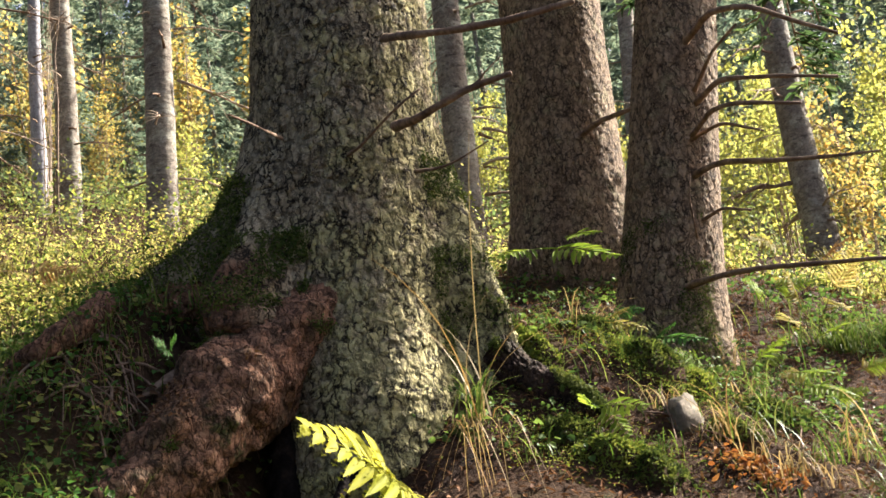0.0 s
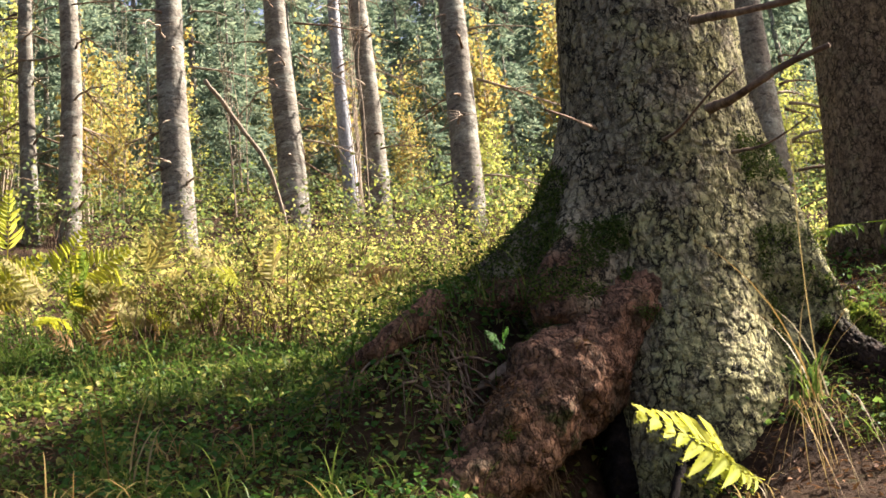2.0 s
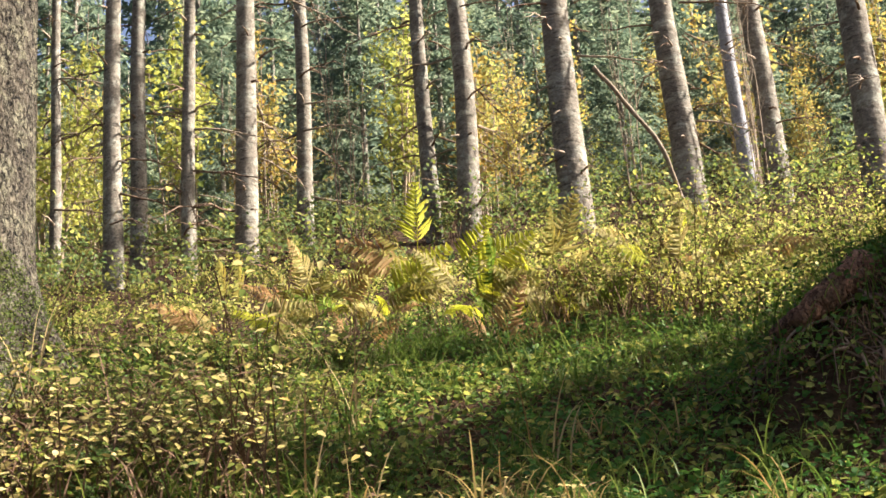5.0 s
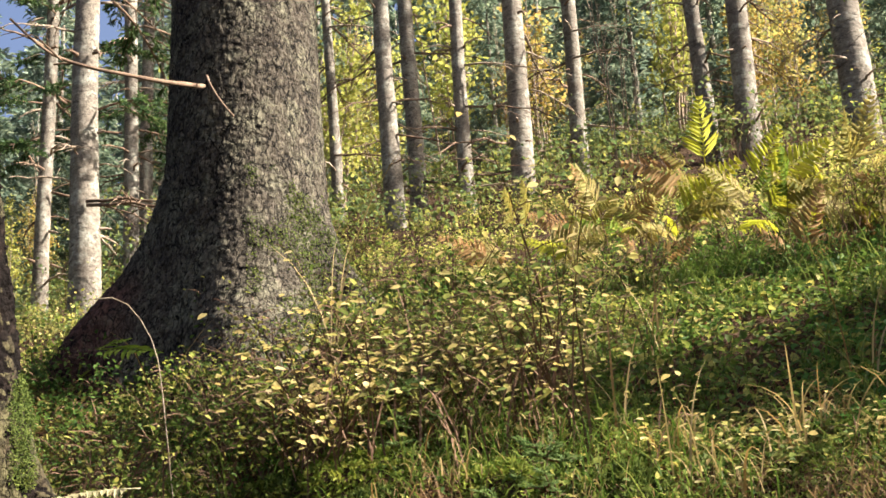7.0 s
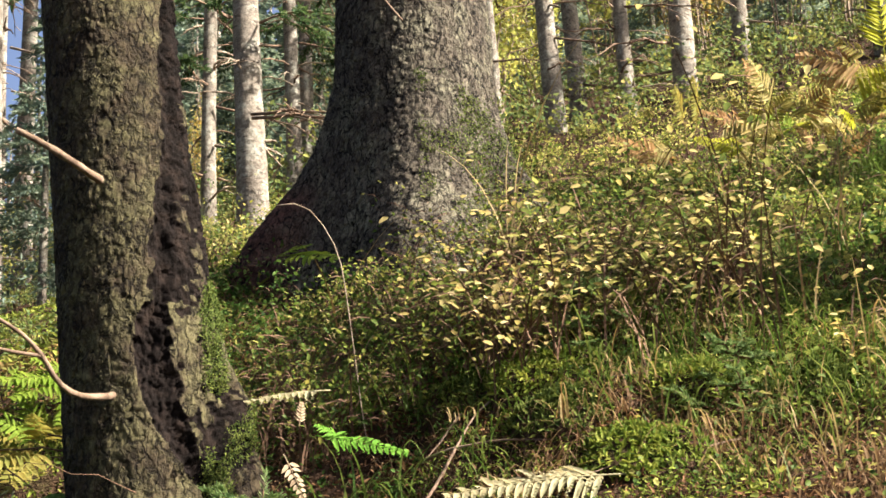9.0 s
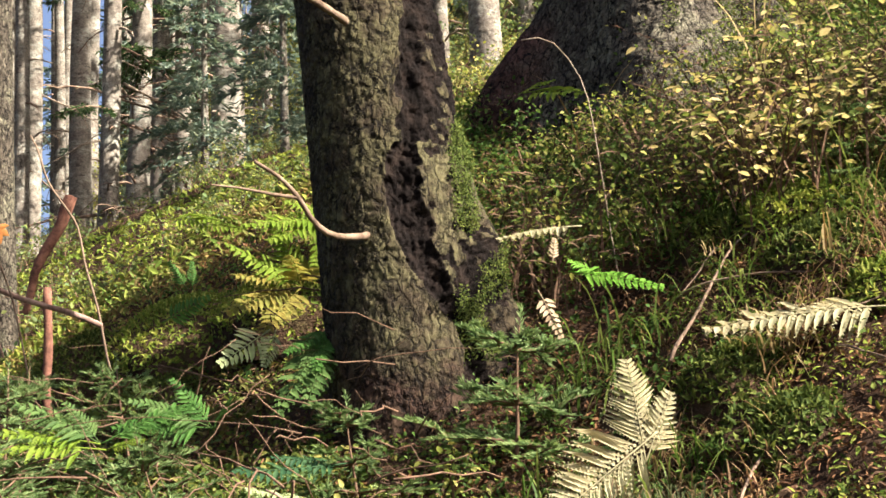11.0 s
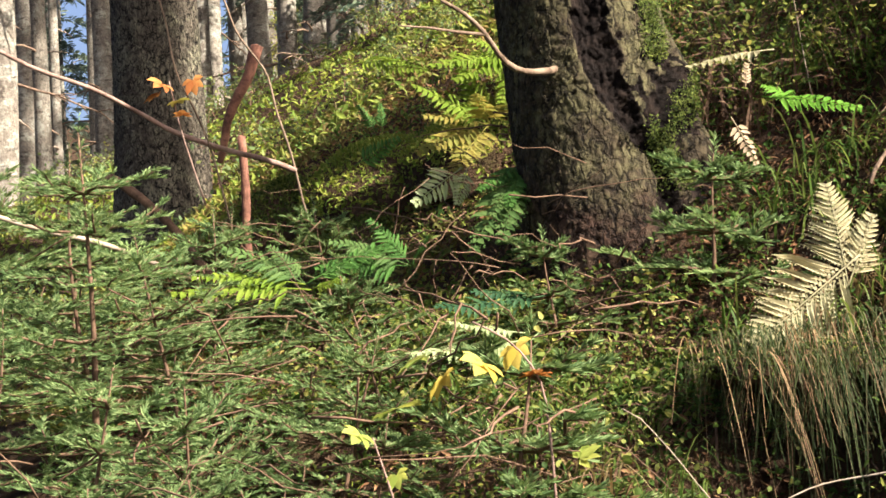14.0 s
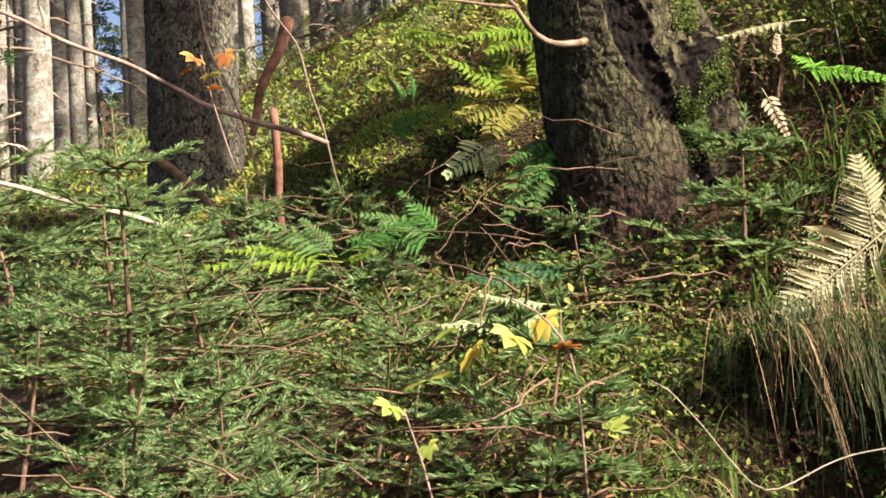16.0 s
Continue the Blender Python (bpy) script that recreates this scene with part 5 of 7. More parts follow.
fern_of("small bright fern beside a mossy stone", [((0.412, 5.705, 2.891), (0.605, 5.510, 2.852), FERN_LIME, 0.38, 8, 2), ((0.434, 5.706, 2.888), (0.525, 5.545, 2.749), FERN_LIME, 0.4, 7, 2), ((0.411, 5.709, 2.881), (0.371, 5.582, 2.936), FERN_LIME, 0.4, 7, 2)], face=(0.1, -0.7, 0.7))
fern_of("tiny bluish fern on the roots", [((-1.091, 4.962, 3.119), (-1.121, 4.892, 3.166), FERN_GREEN, 0.4, 7, 3), ((-1.094, 4.960, 3.125), (-1.037, 4.897, 3.155), FERN_GREEN, 0.4, 7, 3), ((-1.090, 4.960, 3.124), (-1.096, 4.857, 3.117), FERN_GREEN, 0.4, 7, 3)])
fern_of("yellow-green fern in the sun", [((1.582, 6.841, 3.331), (1.733, 6.621, 3.362), FERN_LIME, 0.36, 9, 2), ((1.371, 6.317, 3.005), (1.561, 6.142, 2.910), FERN_LIME, 0.34, 9, 2), ((1.349, 6.396, 3.080), (1.503, 6.203, 3.033), FERN_LIME, 0.34, 9, 2), ((1.807, 7.115, 3.765), (1.836, 6.994, 3.810), FERN_GOLD, 0.4, 8, 2)], face=(0.1, -0.6, 0.8))
fern_of("upright lime-green bracken frond, sunlight in its colour", [((-4.280, 6.923, 4.724), (-4.155, 6.763, 5.095), FERN_SUN, 0.46, 13, 2)], stalk=TWIG, arch=0.04)
fern_of("rust-orange bracken leaning over", [((-4.287, 6.822, 4.661), (-4.532, 6.489, 4.767), FERN_RUST, 0.4, 12, 2), ((-4.339, 6.808, 4.619), (-4.508, 6.570, 4.630), FERN_RUST, 0.4, 11, 2), ((-4.288, 6.799, 4.707), (-4.387, 6.613, 4.834), FERN_GOLD, 0.38, 10, 2)], stalk=TWIG)
fern_of("golden bracken clump on the rise", [((-3.962, 6.850, 4.496), (-3.733, 6.854, 4.792), FERN_SUN, 0.42, 12, 2), ((-3.936, 6.868, 4.494), (-3.557, 7.007, 4.704), FERN_SUN, 0.4, 12, 2), ((-3.891, 6.911, 4.461), (-3.534, 7.009, 4.461), FERN_GOLD, 0.36, 12, 2), ((-4.048, 6.806, 4.473), (-4.191, 6.613, 4.423), FERN_GOLD, 0.4, 10, 2), ((-3.907, 6.803, 4.401), (-3.811, 6.790, 4.556), FERN_LIME, 0.45, 8, 2)], stalk=TWIG)
fern_of("brown withered bracken on the rise", [((-3.610, 6.568, 3.946), (-3.399, 6.552, 4.262), FERN_RUST, 0.36, 12, 2), ((-3.610, 6.568, 3.946), (-3.297, 6.611, 4.004), FERN_RUST, 0.36, 11, 2), ((-3.634, 6.552, 3.948), (-3.689, 6.324, 4.088), FERN_RUST, 0.36, 11, 2), ((-4.192, 6.180, 3.990), (-3.967, 6.164, 4.054), FERN_RUST, 0.36, 10, 2), ((-4.258, 6.123, 4.023), (-4.240, 5.956, 4.130), FERN_RUST, 0.36, 10, 2)], stalk=TWIG)
fern_of("golden bracken beyond the shrubs", [((-4.880, 6.549, 4.446), (-4.929, 6.415, 4.664), FERN_GOLD, 0.4, 11, 2), ((-4.853, 6.567, 4.444), (-4.669, 6.603, 4.614), FERN_GOLD, 0.4, 11, 2), ((-4.826, 6.585, 4.442), (-4.806, 6.469, 4.716), FERN_GOLD, 0.4, 11, 2)], stalk=TWIG)
fern_of("small fern at the edge of the shade", [((-3.094, 6.136, 3.663), (-2.997, 6.147, 3.769), FERN_GREEN, 0.34, 9, 2), ((-3.116, 6.121, 3.665), (-3.176, 5.955, 3.667), FERN_GREEN, 0.34, 9, 2), ((-3.330, 5.783, 3.554), (-3.225, 5.819, 3.620), FERN_GREEN, 0.34, 9, 2)])
fern_of("lime fern at the foot of the grey spruce", [((-4.837, 3.280, 3.189), (-4.519, 3.320, 3.149), FERN_LIME, 0.34, 10, 2), ((-4.844, 3.273, 3.189), (-4.667, 3.289, 3.214), FERN_LIME, 0.36, 9, 2)], face=(0.2, -0.3, 0.9))
fern_of("large bleached bracken frond hanging over the bank", [((-3.132, 2.369, 1.794), (-3.129, 2.066, 1.611), FERN_PALE, 0.46, 19, 3), ((-3.168, 2.360, 1.726), (-3.188, 2.349, 1.971), FERN_PALE, 0.44, 18, 3), ((-3.168, 2.360, 1.726), (-3.152, 2.439, 1.894), FERN_PALE, 0.4, 12, 3)], arch=0.08)
fern_of("pale withered fern lying level", [((-2.920, 3.001, 2.088), (-3.145, 2.556, 2.089), FERN_PALE, 0.24, 18, 3)], face=(0.4, -0.5, 0.75))
fern_of("buff fern lying on the bank", [((-3.849, 2.747, 2.446), (-3.902, 2.482, 2.427), FERN_PALE, 0.2, 11, 3)], face=(0.3, -0.4, 0.85))
fern_of("pale green fern arching over spruce seedlings", [((-3.614, 1.768, 1.651), (-3.615, 1.443, 1.613), FERN_MILK, 0.3, 14, 3), ((-3.619, 1.756, 1.666), (-3.610, 1.544, 1.689), FERN_MILK, 0.26, 12, 3)], face=(0.3, -0.5, 0.8), arch=-0.06)
fern_of("dark bluish polypody fern", [((-3.886, 1.982, 1.769), (-3.894, 1.641, 1.732), FERN_DARK, 0.17, 15, 1), ((-3.889, 1.975, 1.769), (-3.937, 1.768, 1.778), FERN_DARK, 0.16, 12, 1)], face=(0.4, -0.5, 0.75), arch=-0.06)
fern_of("yellowing fern clump behind the leaning trunk", [((-5.126, 2.479, 2.450), (-5.024, 2.146, 2.369), FERN_GOLD, 0.3, 11, 3), ((-5.126, 2.479, 2.450), (-5.084, 2.218, 2.496), FERN_GOLD, 0.3, 11, 3), ((-5.126, 2.479, 2.450), (-5.083, 2.192, 2.604), FERN_LIME, 0.3, 12, 3), ((-5.126, 2.479, 2.450), (-5.098, 2.358, 2.710), FERN_LIME, 0.3, 11, 3), ((-5.126, 2.479, 2.450), (-5.022, 2.524, 2.646), FERN_GOLD, 0.32, 10, 3), ((-5.126, 2.479, 2.450), (-4.934, 2.233, 2.291), FERN_GOLD, 0.3, 10, 3), ((-5.126, 2.479, 2.450), (-4.907, 2.331, 2.545), FERN_GOLD, 0.3, 11, 3)], face=(0.6, -0.3, 0.7))
fern_of("lime fern hanging from the lit herbs", [((-5.094, 2.593, 2.695), (-5.024, 2.306, 2.617), FERN_LIME, 0.3, 12, 3), ((-5.094, 2.593, 2.695), (-5.052, 2.235, 2.679), FERN_LIME, 0.26, 12, 3), ((-5.094, 2.593, 2.695), (-5.069, 2.402, 2.762), FERN_LIME, 0.3, 10, 3), ((-5.094, 2.593, 2.695), (-4.965, 2.446, 2.521), FERN_LIME, 0.3, 10, 3)], face=(0.6, -0.3, 0.7))
fern_of("withered pale fern under green ones", [((-4.657, 2.127, 2.223), (-4.598, 1.938, 2.113), FERN_MILK, 0.34, 10, 2), ((-4.649, 2.143, 2.222), (-4.585, 2.075, 2.106), FERN_MILK, 0.34, 10, 2)])
fern_of("green fern hanging beside the trunk", [((-4.436, 2.234, 2.202), (-4.319, 1.969, 1.963), FERN_BLUE, 0.3, 12, 3), ((-4.436, 2.234, 2.202), (-4.324, 2.047, 2.057), FERN_BLUE, 0.28, 12, 3), ((-4.436, 2.234, 2.202), (-4.375, 2.037, 2.136), FERN_GREEN, 0.28, 12, 3), ((-4.436, 2.234, 2.202), (-4.278, 2.047, 1.977), FERN_BLUE, 0.26, 11, 3), ((-4.436, 2.234, 2.202), (-4.298, 2.092, 2.079), FERN_GREEN, 0.28, 10, 3)], face=(0.5, -0.4, 0.75))
fern_of("broad green ferns over the seedlings", [((-4.449, 1.841, 1.898), (-4.477, 1.555, 1.930), FERN_GREEN, 0.3, 14, 3), ((-4.449, 1.841, 1.898), (-4.493, 1.616, 2.004), FERN_BLUE, 0.3, 13, 3), ((-4.449, 1.841, 1.898), (-4.482, 1.737, 2.052), FERN_GREEN, 0.3, 12, 3), ((-4.449, 1.841, 1.898), (-4.331, 1.829, 1.985), FERN_GREEN, 0.3, 11, 3)], face=(0.5, -0.35, 0.8))
fern_of("yellow-green fern fan in the thicket", [((-4.448, 1.523, 1.839), (-4.473, 1.131, 1.881), FERN_LIME, 0.22, 14, 3), ((-4.453, 1.509, 1.855), (-4.491, 1.197, 1.920), FERN_LIME, 0.22, 13, 3), ((-4.453, 1.509, 1.855), (-4.489, 1.295, 1.990), FERN_BLUE, 0.3, 11, 3), ((-4.453, 1.509, 1.855), (-4.481, 1.423, 1.979), FERN_BLUE, 0.3, 11, 3), ((-4.448, 1.523, 1.839), (-4.354, 1.591, 1.870), FERN_LIME, 0.25, 12, 3), ((-4.453, 1.509, 1.855), (-4.374, 1.742, 1.990), FERN_GREEN, 0.26, 13, 3)], face=(0.45, -0.35, 0.8))
fern_of("curled dead fern frond", [((-3.696, 2.464, 2.217), (-3.637, 2.501, 2.086), FERN_BUFF, 0.2, 8, 2), ((-3.709, 2.528, 2.299), (-3.697, 2.535, 2.367), FERN_BUFF, 0.3, 7, 2)])
fern_of("bright green fern in a spot of sun", [((-3.692, 2.569, 2.274), (-3.496, 2.742, 2.235), FERN_BRIGHT, 0.2, 12, 3), ((-3.658, 2.638, 2.262), (-3.685, 2.572, 2.312), FERN_BRIGHT, 0.45, 8, 3)], face=(0.3, -0.5, 0.8))
fern_of("lime fern on the mossy crest", [((-5.634, 2.177, 2.770), (-5.454, 2.310, 2.770), FERN_LIME, 0.34, 10, 2), ((-5.597, 2.254, 2.754), (-5.420, 2.385, 2.734), FERN_LIME, 0.34, 10, 2), ((-5.557, 2.331, 2.760), (-5.500, 2.215, 2.786), FERN_LIME, 0.34, 9, 2)], face=(0.3, -0.4, 0.85))
fern_of("green fern on the mossy crest", [((-5.263, 2.100, 2.443), (-5.278, 2.046, 2.546), FERN_GREEN, 0.3, 10, 2), ((-5.255, 2.118, 2.442), (-5.242, 2.117, 2.541), FERN_GREEN, 0.3, 10, 2), ((-5.130, 1.954, 2.300), (-5.049, 2.091, 2.387), FERN_GREEN, 0.3, 10, 2)])
FERN_STRAW = leaf_material("straw_bracken", [(0.4, 0.32, 0.12), (0.46, 0.38, 0.17), (0.36, 0.33, 0.1)], 0.5, 0.5)


def bracken(x, y, count, tall, length, mix, label, seed):
    """A clump of fronds on upright stalks, arching outwards."""
    r = np.random.default_rng(seed)
    z = float(ground_z(x, y))
    plant = thing("fern", x, y, z, label, "fern", "ferns")
    for k in range(count):
        a = 6.283 * (k + r.random()) / count
        out, h, ln = 0.1 + 0.1 * r.random(), tall * (0.55 + 0.5 * r.random()), length * (0.7 + 0.5 * r.random())
        base = (x + out * math.cos(a), y + out * math.sin(a), z + h)
        tip = (base[0] + ln * 0.8 * math.cos(a), base[1] + ln * 0.8 * math.sin(a), base[2] + ln * r.uniform(-0.1, 0.65))
        limb(plant, "stalk", [(x, y, z - 0.03), (x + 0.5 * (base[0] - x), y + 0.5 * (base[1] - y), z + 0.6 * h), base], 0.0035, 0.002, TWIG, 5, 7, 0.1)
        frond_between(plant, base, tip, mix[r.integers(len(mix))], 0.34 + 0.1 * r.random(), 12, 3, 0.1, stalk=TWIG, seed=seed * 7 + k)


_r = np.random.default_rng(91)
for n in range(20):
    x, y = -5.3 + 2.3 * (n % 10) / 9 + _r.normal(0, 0.15), 6.35 + 0.75 * (n // 10) + _r.normal(0, 0.2) + 0.12 * (n % 10)
    mix = ((FERN_GOLD, FERN_STRAW, FERN_SUN), (FERN_STRAW, FERN_RUST, FERN_GOLD), (FERN_STRAW, FERN_SUN, FERN_LIME))[n % 3]
    bracken(x, y, 4, 0.42, 0.42, mix, ("golden bracken clump in the sun", "withered rust and straw bracken clump", "yellow-green bracken clump in the sun")[n % 3], 2000 + n)

for n, (x, y, c, tall, ln, mix) in enumerate(((1.35, 6.45, 4, 0.12, 0.26, (FERN_LIME, FERN_GREEN)), (1.62, 6.9, 4, 0.15, 0.28, (FERN_LIME, FERN_GOLD)), (1.2, 6.95, 3, 0.1, 0.24, (FERN_GREEN, FERN_LIME)), (1.75, 7.6, 4, 0.25, 0.32, (FERN_GOLD, FERN_STRAW)), (1.5, 7.9, 4, 0.2, 0.3, (FERN_GOLD, FERN_LIME)),
                                              (0.42, 6.55, 4, 0.12, 0.24, (FERN_LIME, FERN_GREEN)), (0.72, 6.75, 3, 0.1, 0.22, (FERN_GREEN, FERN_GREEN)), (2.0, 8.6, 4, 0.3, 0.35, (FERN_RUST, FERN_GOLD)), (2.15, 7.9, 4, 0.25, 0.35, (FERN_GOLD, FERN_RUST)))):
    bracken(x, y, c, tall, ln, mix, "small lime-green fern on the sunny bank" if FERN_LIME in mix else "small fern on the bank below the dark trunks", 2100 + n)

# spruce seedlings
def needles(p, d, n, spread, size, r):
    """Needles along a shoot from p in the direction d."""
    w = r.random(n)
    base = p[0] + (p[1] - p[0]) * w[:, None]
    a = r.normal(0, 1, (n, 3))
    a -= (a @ d)[:, None] * d
    a /= np.linalg.norm(a, axis=1)[:, None] + 1e-9
    a[:, 2] = np.abs(a[:, 2]) * 0.6 - 0.1
    h = a * spread + d * 0.75
    h /= np.linalg.norm(h, axis=1)[:, None]
    s = np.cross(h, r.normal(0, 1, (n, 3)))
    s /= np.linalg.norm(s, axis=1)[:, None] + 1e-9
    L = size * (0.7 + 0.5 * r.random(n))[:, None]
    v = np.stack([base, base + h * L * 0.5 + s * 0.0013, base + h * L, base + h * L * 0.5 - s * 0.0013], 1)
    return v.reshape(-1, 3), np.arange(4 * n).reshape(-1, 4)


def seedling_parts(seed, high, whorls, reach, dense=1.0):
    r = np.random.default_rng(seed)
    wood, green = [], []
    t = np.linspace(0, 1, 8)
    stem = np.stack([0.04 * high * np.sin(3 * t + seed), 0.03 * high * np.cos(2 * t), high * t], -1)
    wood.append(tube(stem, 0.006 * (high / 0.5) ** 0.6 * (1 - 0.8 * t), 6))
    green.append(needles((stem[6], stem[7] + [0, 0, 0.03]), np.array([0, 0, 1.0]), int(50 * dense), 0.6, 0.015, r))
    for k in range(whorls):
        q = 0.12 + 0.84 * (k + 0.5 * r.random()) / whorls
        o = np.array([np.interp(q, t, stem[:, i]) for i in range(3)])
        for j in range(5):
            a = 6.283 * (j + r.random()) / 5
            ln = reach * (1.08 - q) * (0.6 + 0.5 * r.random()) + 0.03
            w = np.linspace(0, 1, 6)
            e = 0.25 - 0.35 * (1 - q)
            br = o + np.stack([np.cos(a) * ln * w, np.sin(a) * ln * w, ln * (e * w + 0.12 * w * w)], -1)
            br[1:] += r.normal(0, 0.006, (5, 3))
            wood.append(tube(br, 0.0028 * (1 - 0.7 * w) + 0.0008, 4))
            for i in range(1, 6):
                d = br[i] - br[i - 1]
                green.append(needles((br[i - 1], br[i]), d / np.linalg.norm(d), int(34 * dense), 0.75, 0.017, r))
                if i > 1:
                    for side in (-1, 1):
                        dd = d / np.linalg.norm(d)
                        sd = dd * 0.65 + np.array([-dd[1], dd[0], 0.0]) * side * 0.75 + np.array([0, 0, r.normal(0, 0.1)])
                        sd /= np.linalg.norm(sd)
                        l2 = ln * (0.62 - 0.09 * i) * (0.7 + 0.6 * r.random())
                        tip = br[i] + sd * l2
                        green.append(needles((br[i], tip), sd, int(52 * dense * max(l2 / 0.08, 0.5)), 0.7, 0.016, r))
    return join(wood), join(green)


SEEDLINGS = []
for k, (h, w, rc) in enumerate(((0.5, 5, 0.3), (0.7, 6, 0.38), (0.4, 4, 0.28), (0.22, 3, 0.12))):
    a, b = seedling_parts(200 + k, h, w, rc)
    ma, mb = build_mesh("stem", *a), build_mesh("needles", *b)
    ma.materials.append(TWIG)
    mb.materials.append(SPRUCELING)
    SEEDLINGS.append((ma, mb))


def seedling(x, y, k, scale=1.0, turn=0.0, lift=-0.02, label="young spruce with fresh green needles among herbs"):
    s = thing("spruce_seedling", x, y, float(ground_z(x, y)) + lift, label, "sapling", "spruce seedlings", turn=turn)
    s.matrix_world = s.matrix_world @ pose(0, 0, 0, 11 * math.sin(3 * turn), 11 * math.cos(5 * turn), 0)
    s.scale = (1.35 * scale, 1.35 * scale, 1.2 * scale)
    part("stem", SEEDLINGS[k][0], None, s)
    part("needles", SEEDLINGS[k][1], None, s)


for n, (x, y, k, sc) in enumerate((
    (-4.5, 0.87, 1, 1.15), (-4.9, 0.7, 1, 1.2), (-4.3, 0.6, 0, 1.1), (-3.95, 0.75, 2, 1.1), (-3.75, 1.0, 2, 1.0), (-3.55, 0.72, 2, 0.9), 
    (-3.7, 1.3, 2, 0.9), (-4.4, 1.1, 0, 1.0), (-4.75, 1.3, 0, 0.95), (-3.95, 1.5, 2, 0.9), (-3.35, 1.2, 2, 0.75), (-3.5, 0.95, 2, 0.8), (-3.2, 1.5, 3, 1.5), (-5.1, 1.05, 1, 1.0),
    (-4.9, 1.75, 0, 0.8), (-5.3, 1.5, 0, 0.9), (-3.1, 0.95, 2, 0.75), (-5.2, 0.6, 1, 1.2), (-5.6, 1.1, 0, 1.2),
)):
    seedling(x, y, k, sc, 47.0 * n)
seedling(-3.72, 2.36, 3, 1.35, 20, 0.05, "small bright spruce seedling on the bank")
seedling(-3.88, 1.98, 3, 1.0, 60, 0.1, "tiny spruce seedling at the trunk's foot")
seedling(-3.5, 3.5, 3, 1.0, 80)
seedling(-2.9, 3.4, 3, 0.9, 10)


# dead twigs caught in the thicket
_bits = []
for k in range(260):
    r = np.random.default_rng(3000 + k)
    _az, _d = radians(61 + 20 * r.random()), 3.2 + 2.2 * r.random()
    o = np.array([-math.sin(_az) * _d, math.cos(_az) * _d, 0.0])
    o[2] = float(ground_z(o[0], o[1])) + 0.05 + 0.4 * r.random()
    d = r.normal(0, 1, 3) * np.array([1, 1, 0.45])
    d *= (0.12 + 0.3 * r.random()) / np.linalg.norm(d)
    t = np.linspace(0, 1, 6)[:, None]
    _bits.append(tube(o + d * t + np.array([0, 0, -0.12]) * t * t * np.linalg.norm(d) + r.normal(0, 0.006, (6, 3)), (0.0012 + 0.0022 * r.random()) * (1 - 0.6 * t[:, 0]), 5))
tagged(part("dead_twigs", (*join(_bits), True), TWIG), "bare brown twigs tangled among the seedlings", "dead wood", kind="stuff")


# grasses
def tuft(x, y, n, length, width, material, label, droop=0.75, spread=0.05, seed=1, lift=1.0, name="grass_tuft", toward=None, z=None, out=1.0):
    r = np.random.default_rng(seed)
    b = np.stack([r.normal(0, spread, n), r.normal(0, spread, n), np.zeros(n) - 0.01], -1)
    a = r.random(n) * 6.283 if toward is None else np.radians(toward + 90 + r.normal(0, 38, n))
    way = np.stack([np.cos(a), np.sin(a), 0 * a], -1)
    L = length * (0.45 + 0.65 * r.random(n))
    data = blades(b, way * (out * (0.35 + 0.5 * r.random(n)))[:, None], L, width * (0.7 + 0.6 * r.random(n)), lift * (0.7 + 0.4 * r.random(n)), droop * (0.6 + 0.8 * r.random(n)), 6)
    ob = part(name, data, material)
    ob.location = (x, y, float(ground_z(x, y)) if z is None else z)
    return tagged(ob, label, "grass", "grass tufts", "stuff")


tuft(-0.05, 5.12, 26, 0.34, 0.007, GRASS, "grass tuft with green and orange blades at the trunk", 0.55, 0.03, 1, 1.1, z=2.78)
tuft(-0.03, 5.1, 8, 0.85, 0.006, DRYGRASS, "tall dry grass stalks before the trunk", 0.25, 0.02, 2, 1.1, z=2.78)
tuft(-0.05, 5.1, 22, 0.4, 0.004, DRYGRASS, "hanging dry grass below the tuft", 1.6, 0.04, 3, 0.6, z=2.76)
for n, (x, y, cnt, ln, mat) in enumerate(((1.06, 5.9, 34, 0.4, GRASS), (1.3, 5.85, 30, 0.5, GRASS), (1.5, 6.2, 30, 0.5, DRYGRASS), (1.2, 5.7, 26, 0.3, DRYGRASS), (0.65, 6.1, 20, 0.25, GRASS), (0.1, 5.4, 18, 0.25, GRASS),
                                             (0.45, 5.5, 20, 0.22, GRASS), (1.45, 5.6, 60, 0.25, GRASS), (1.6, 5.8, 60, 0.3, GRASS), (1.9, 7.6, 160, 0.55, GRASS), (2.2, 7.8, 160, 0.55, GRASS), (-0.3, 5.15, 14, 0.2, DRYGRASS))):
    tuft(x, y, cnt, ln, 0.006, mat, "arching grass tuft on the sunny bank" if mat is GRASS else "dry straw-coloured grass tuft", 0.75, 0.05, 20 + n)
for n in range(46):
    r = np.random.default_rng(300 + n)
    a, d = radians(18 + 38 * r.random()), 4.1 + 1.6 * r.random()
    dry = r.random() < 0.4
    tuft(-math.sin(a) * d, math.cos(a) * d, 26, 0.3 + 0.2 * r.random(), 0.006, DRYGRASS if dry else GRASS, "dry straw grass among herbs" if dry else "green grass tuft among herbs", 0.7, 0.06, 400 + n)
for n in range(26):
    r = np.random.default_rng(500 + n)
    a, d = radians(12 + 36 * r.random()), 5.6 + 2.4 * r.random()
    tuft(-math.sin(a) * d, math.cos(a) * d, 60, 0.26 + 0.12 * r.random(), 0.005, GRASS, "fine green grass in the shade of the trunk", 0.7, 0.12, 600 + n)
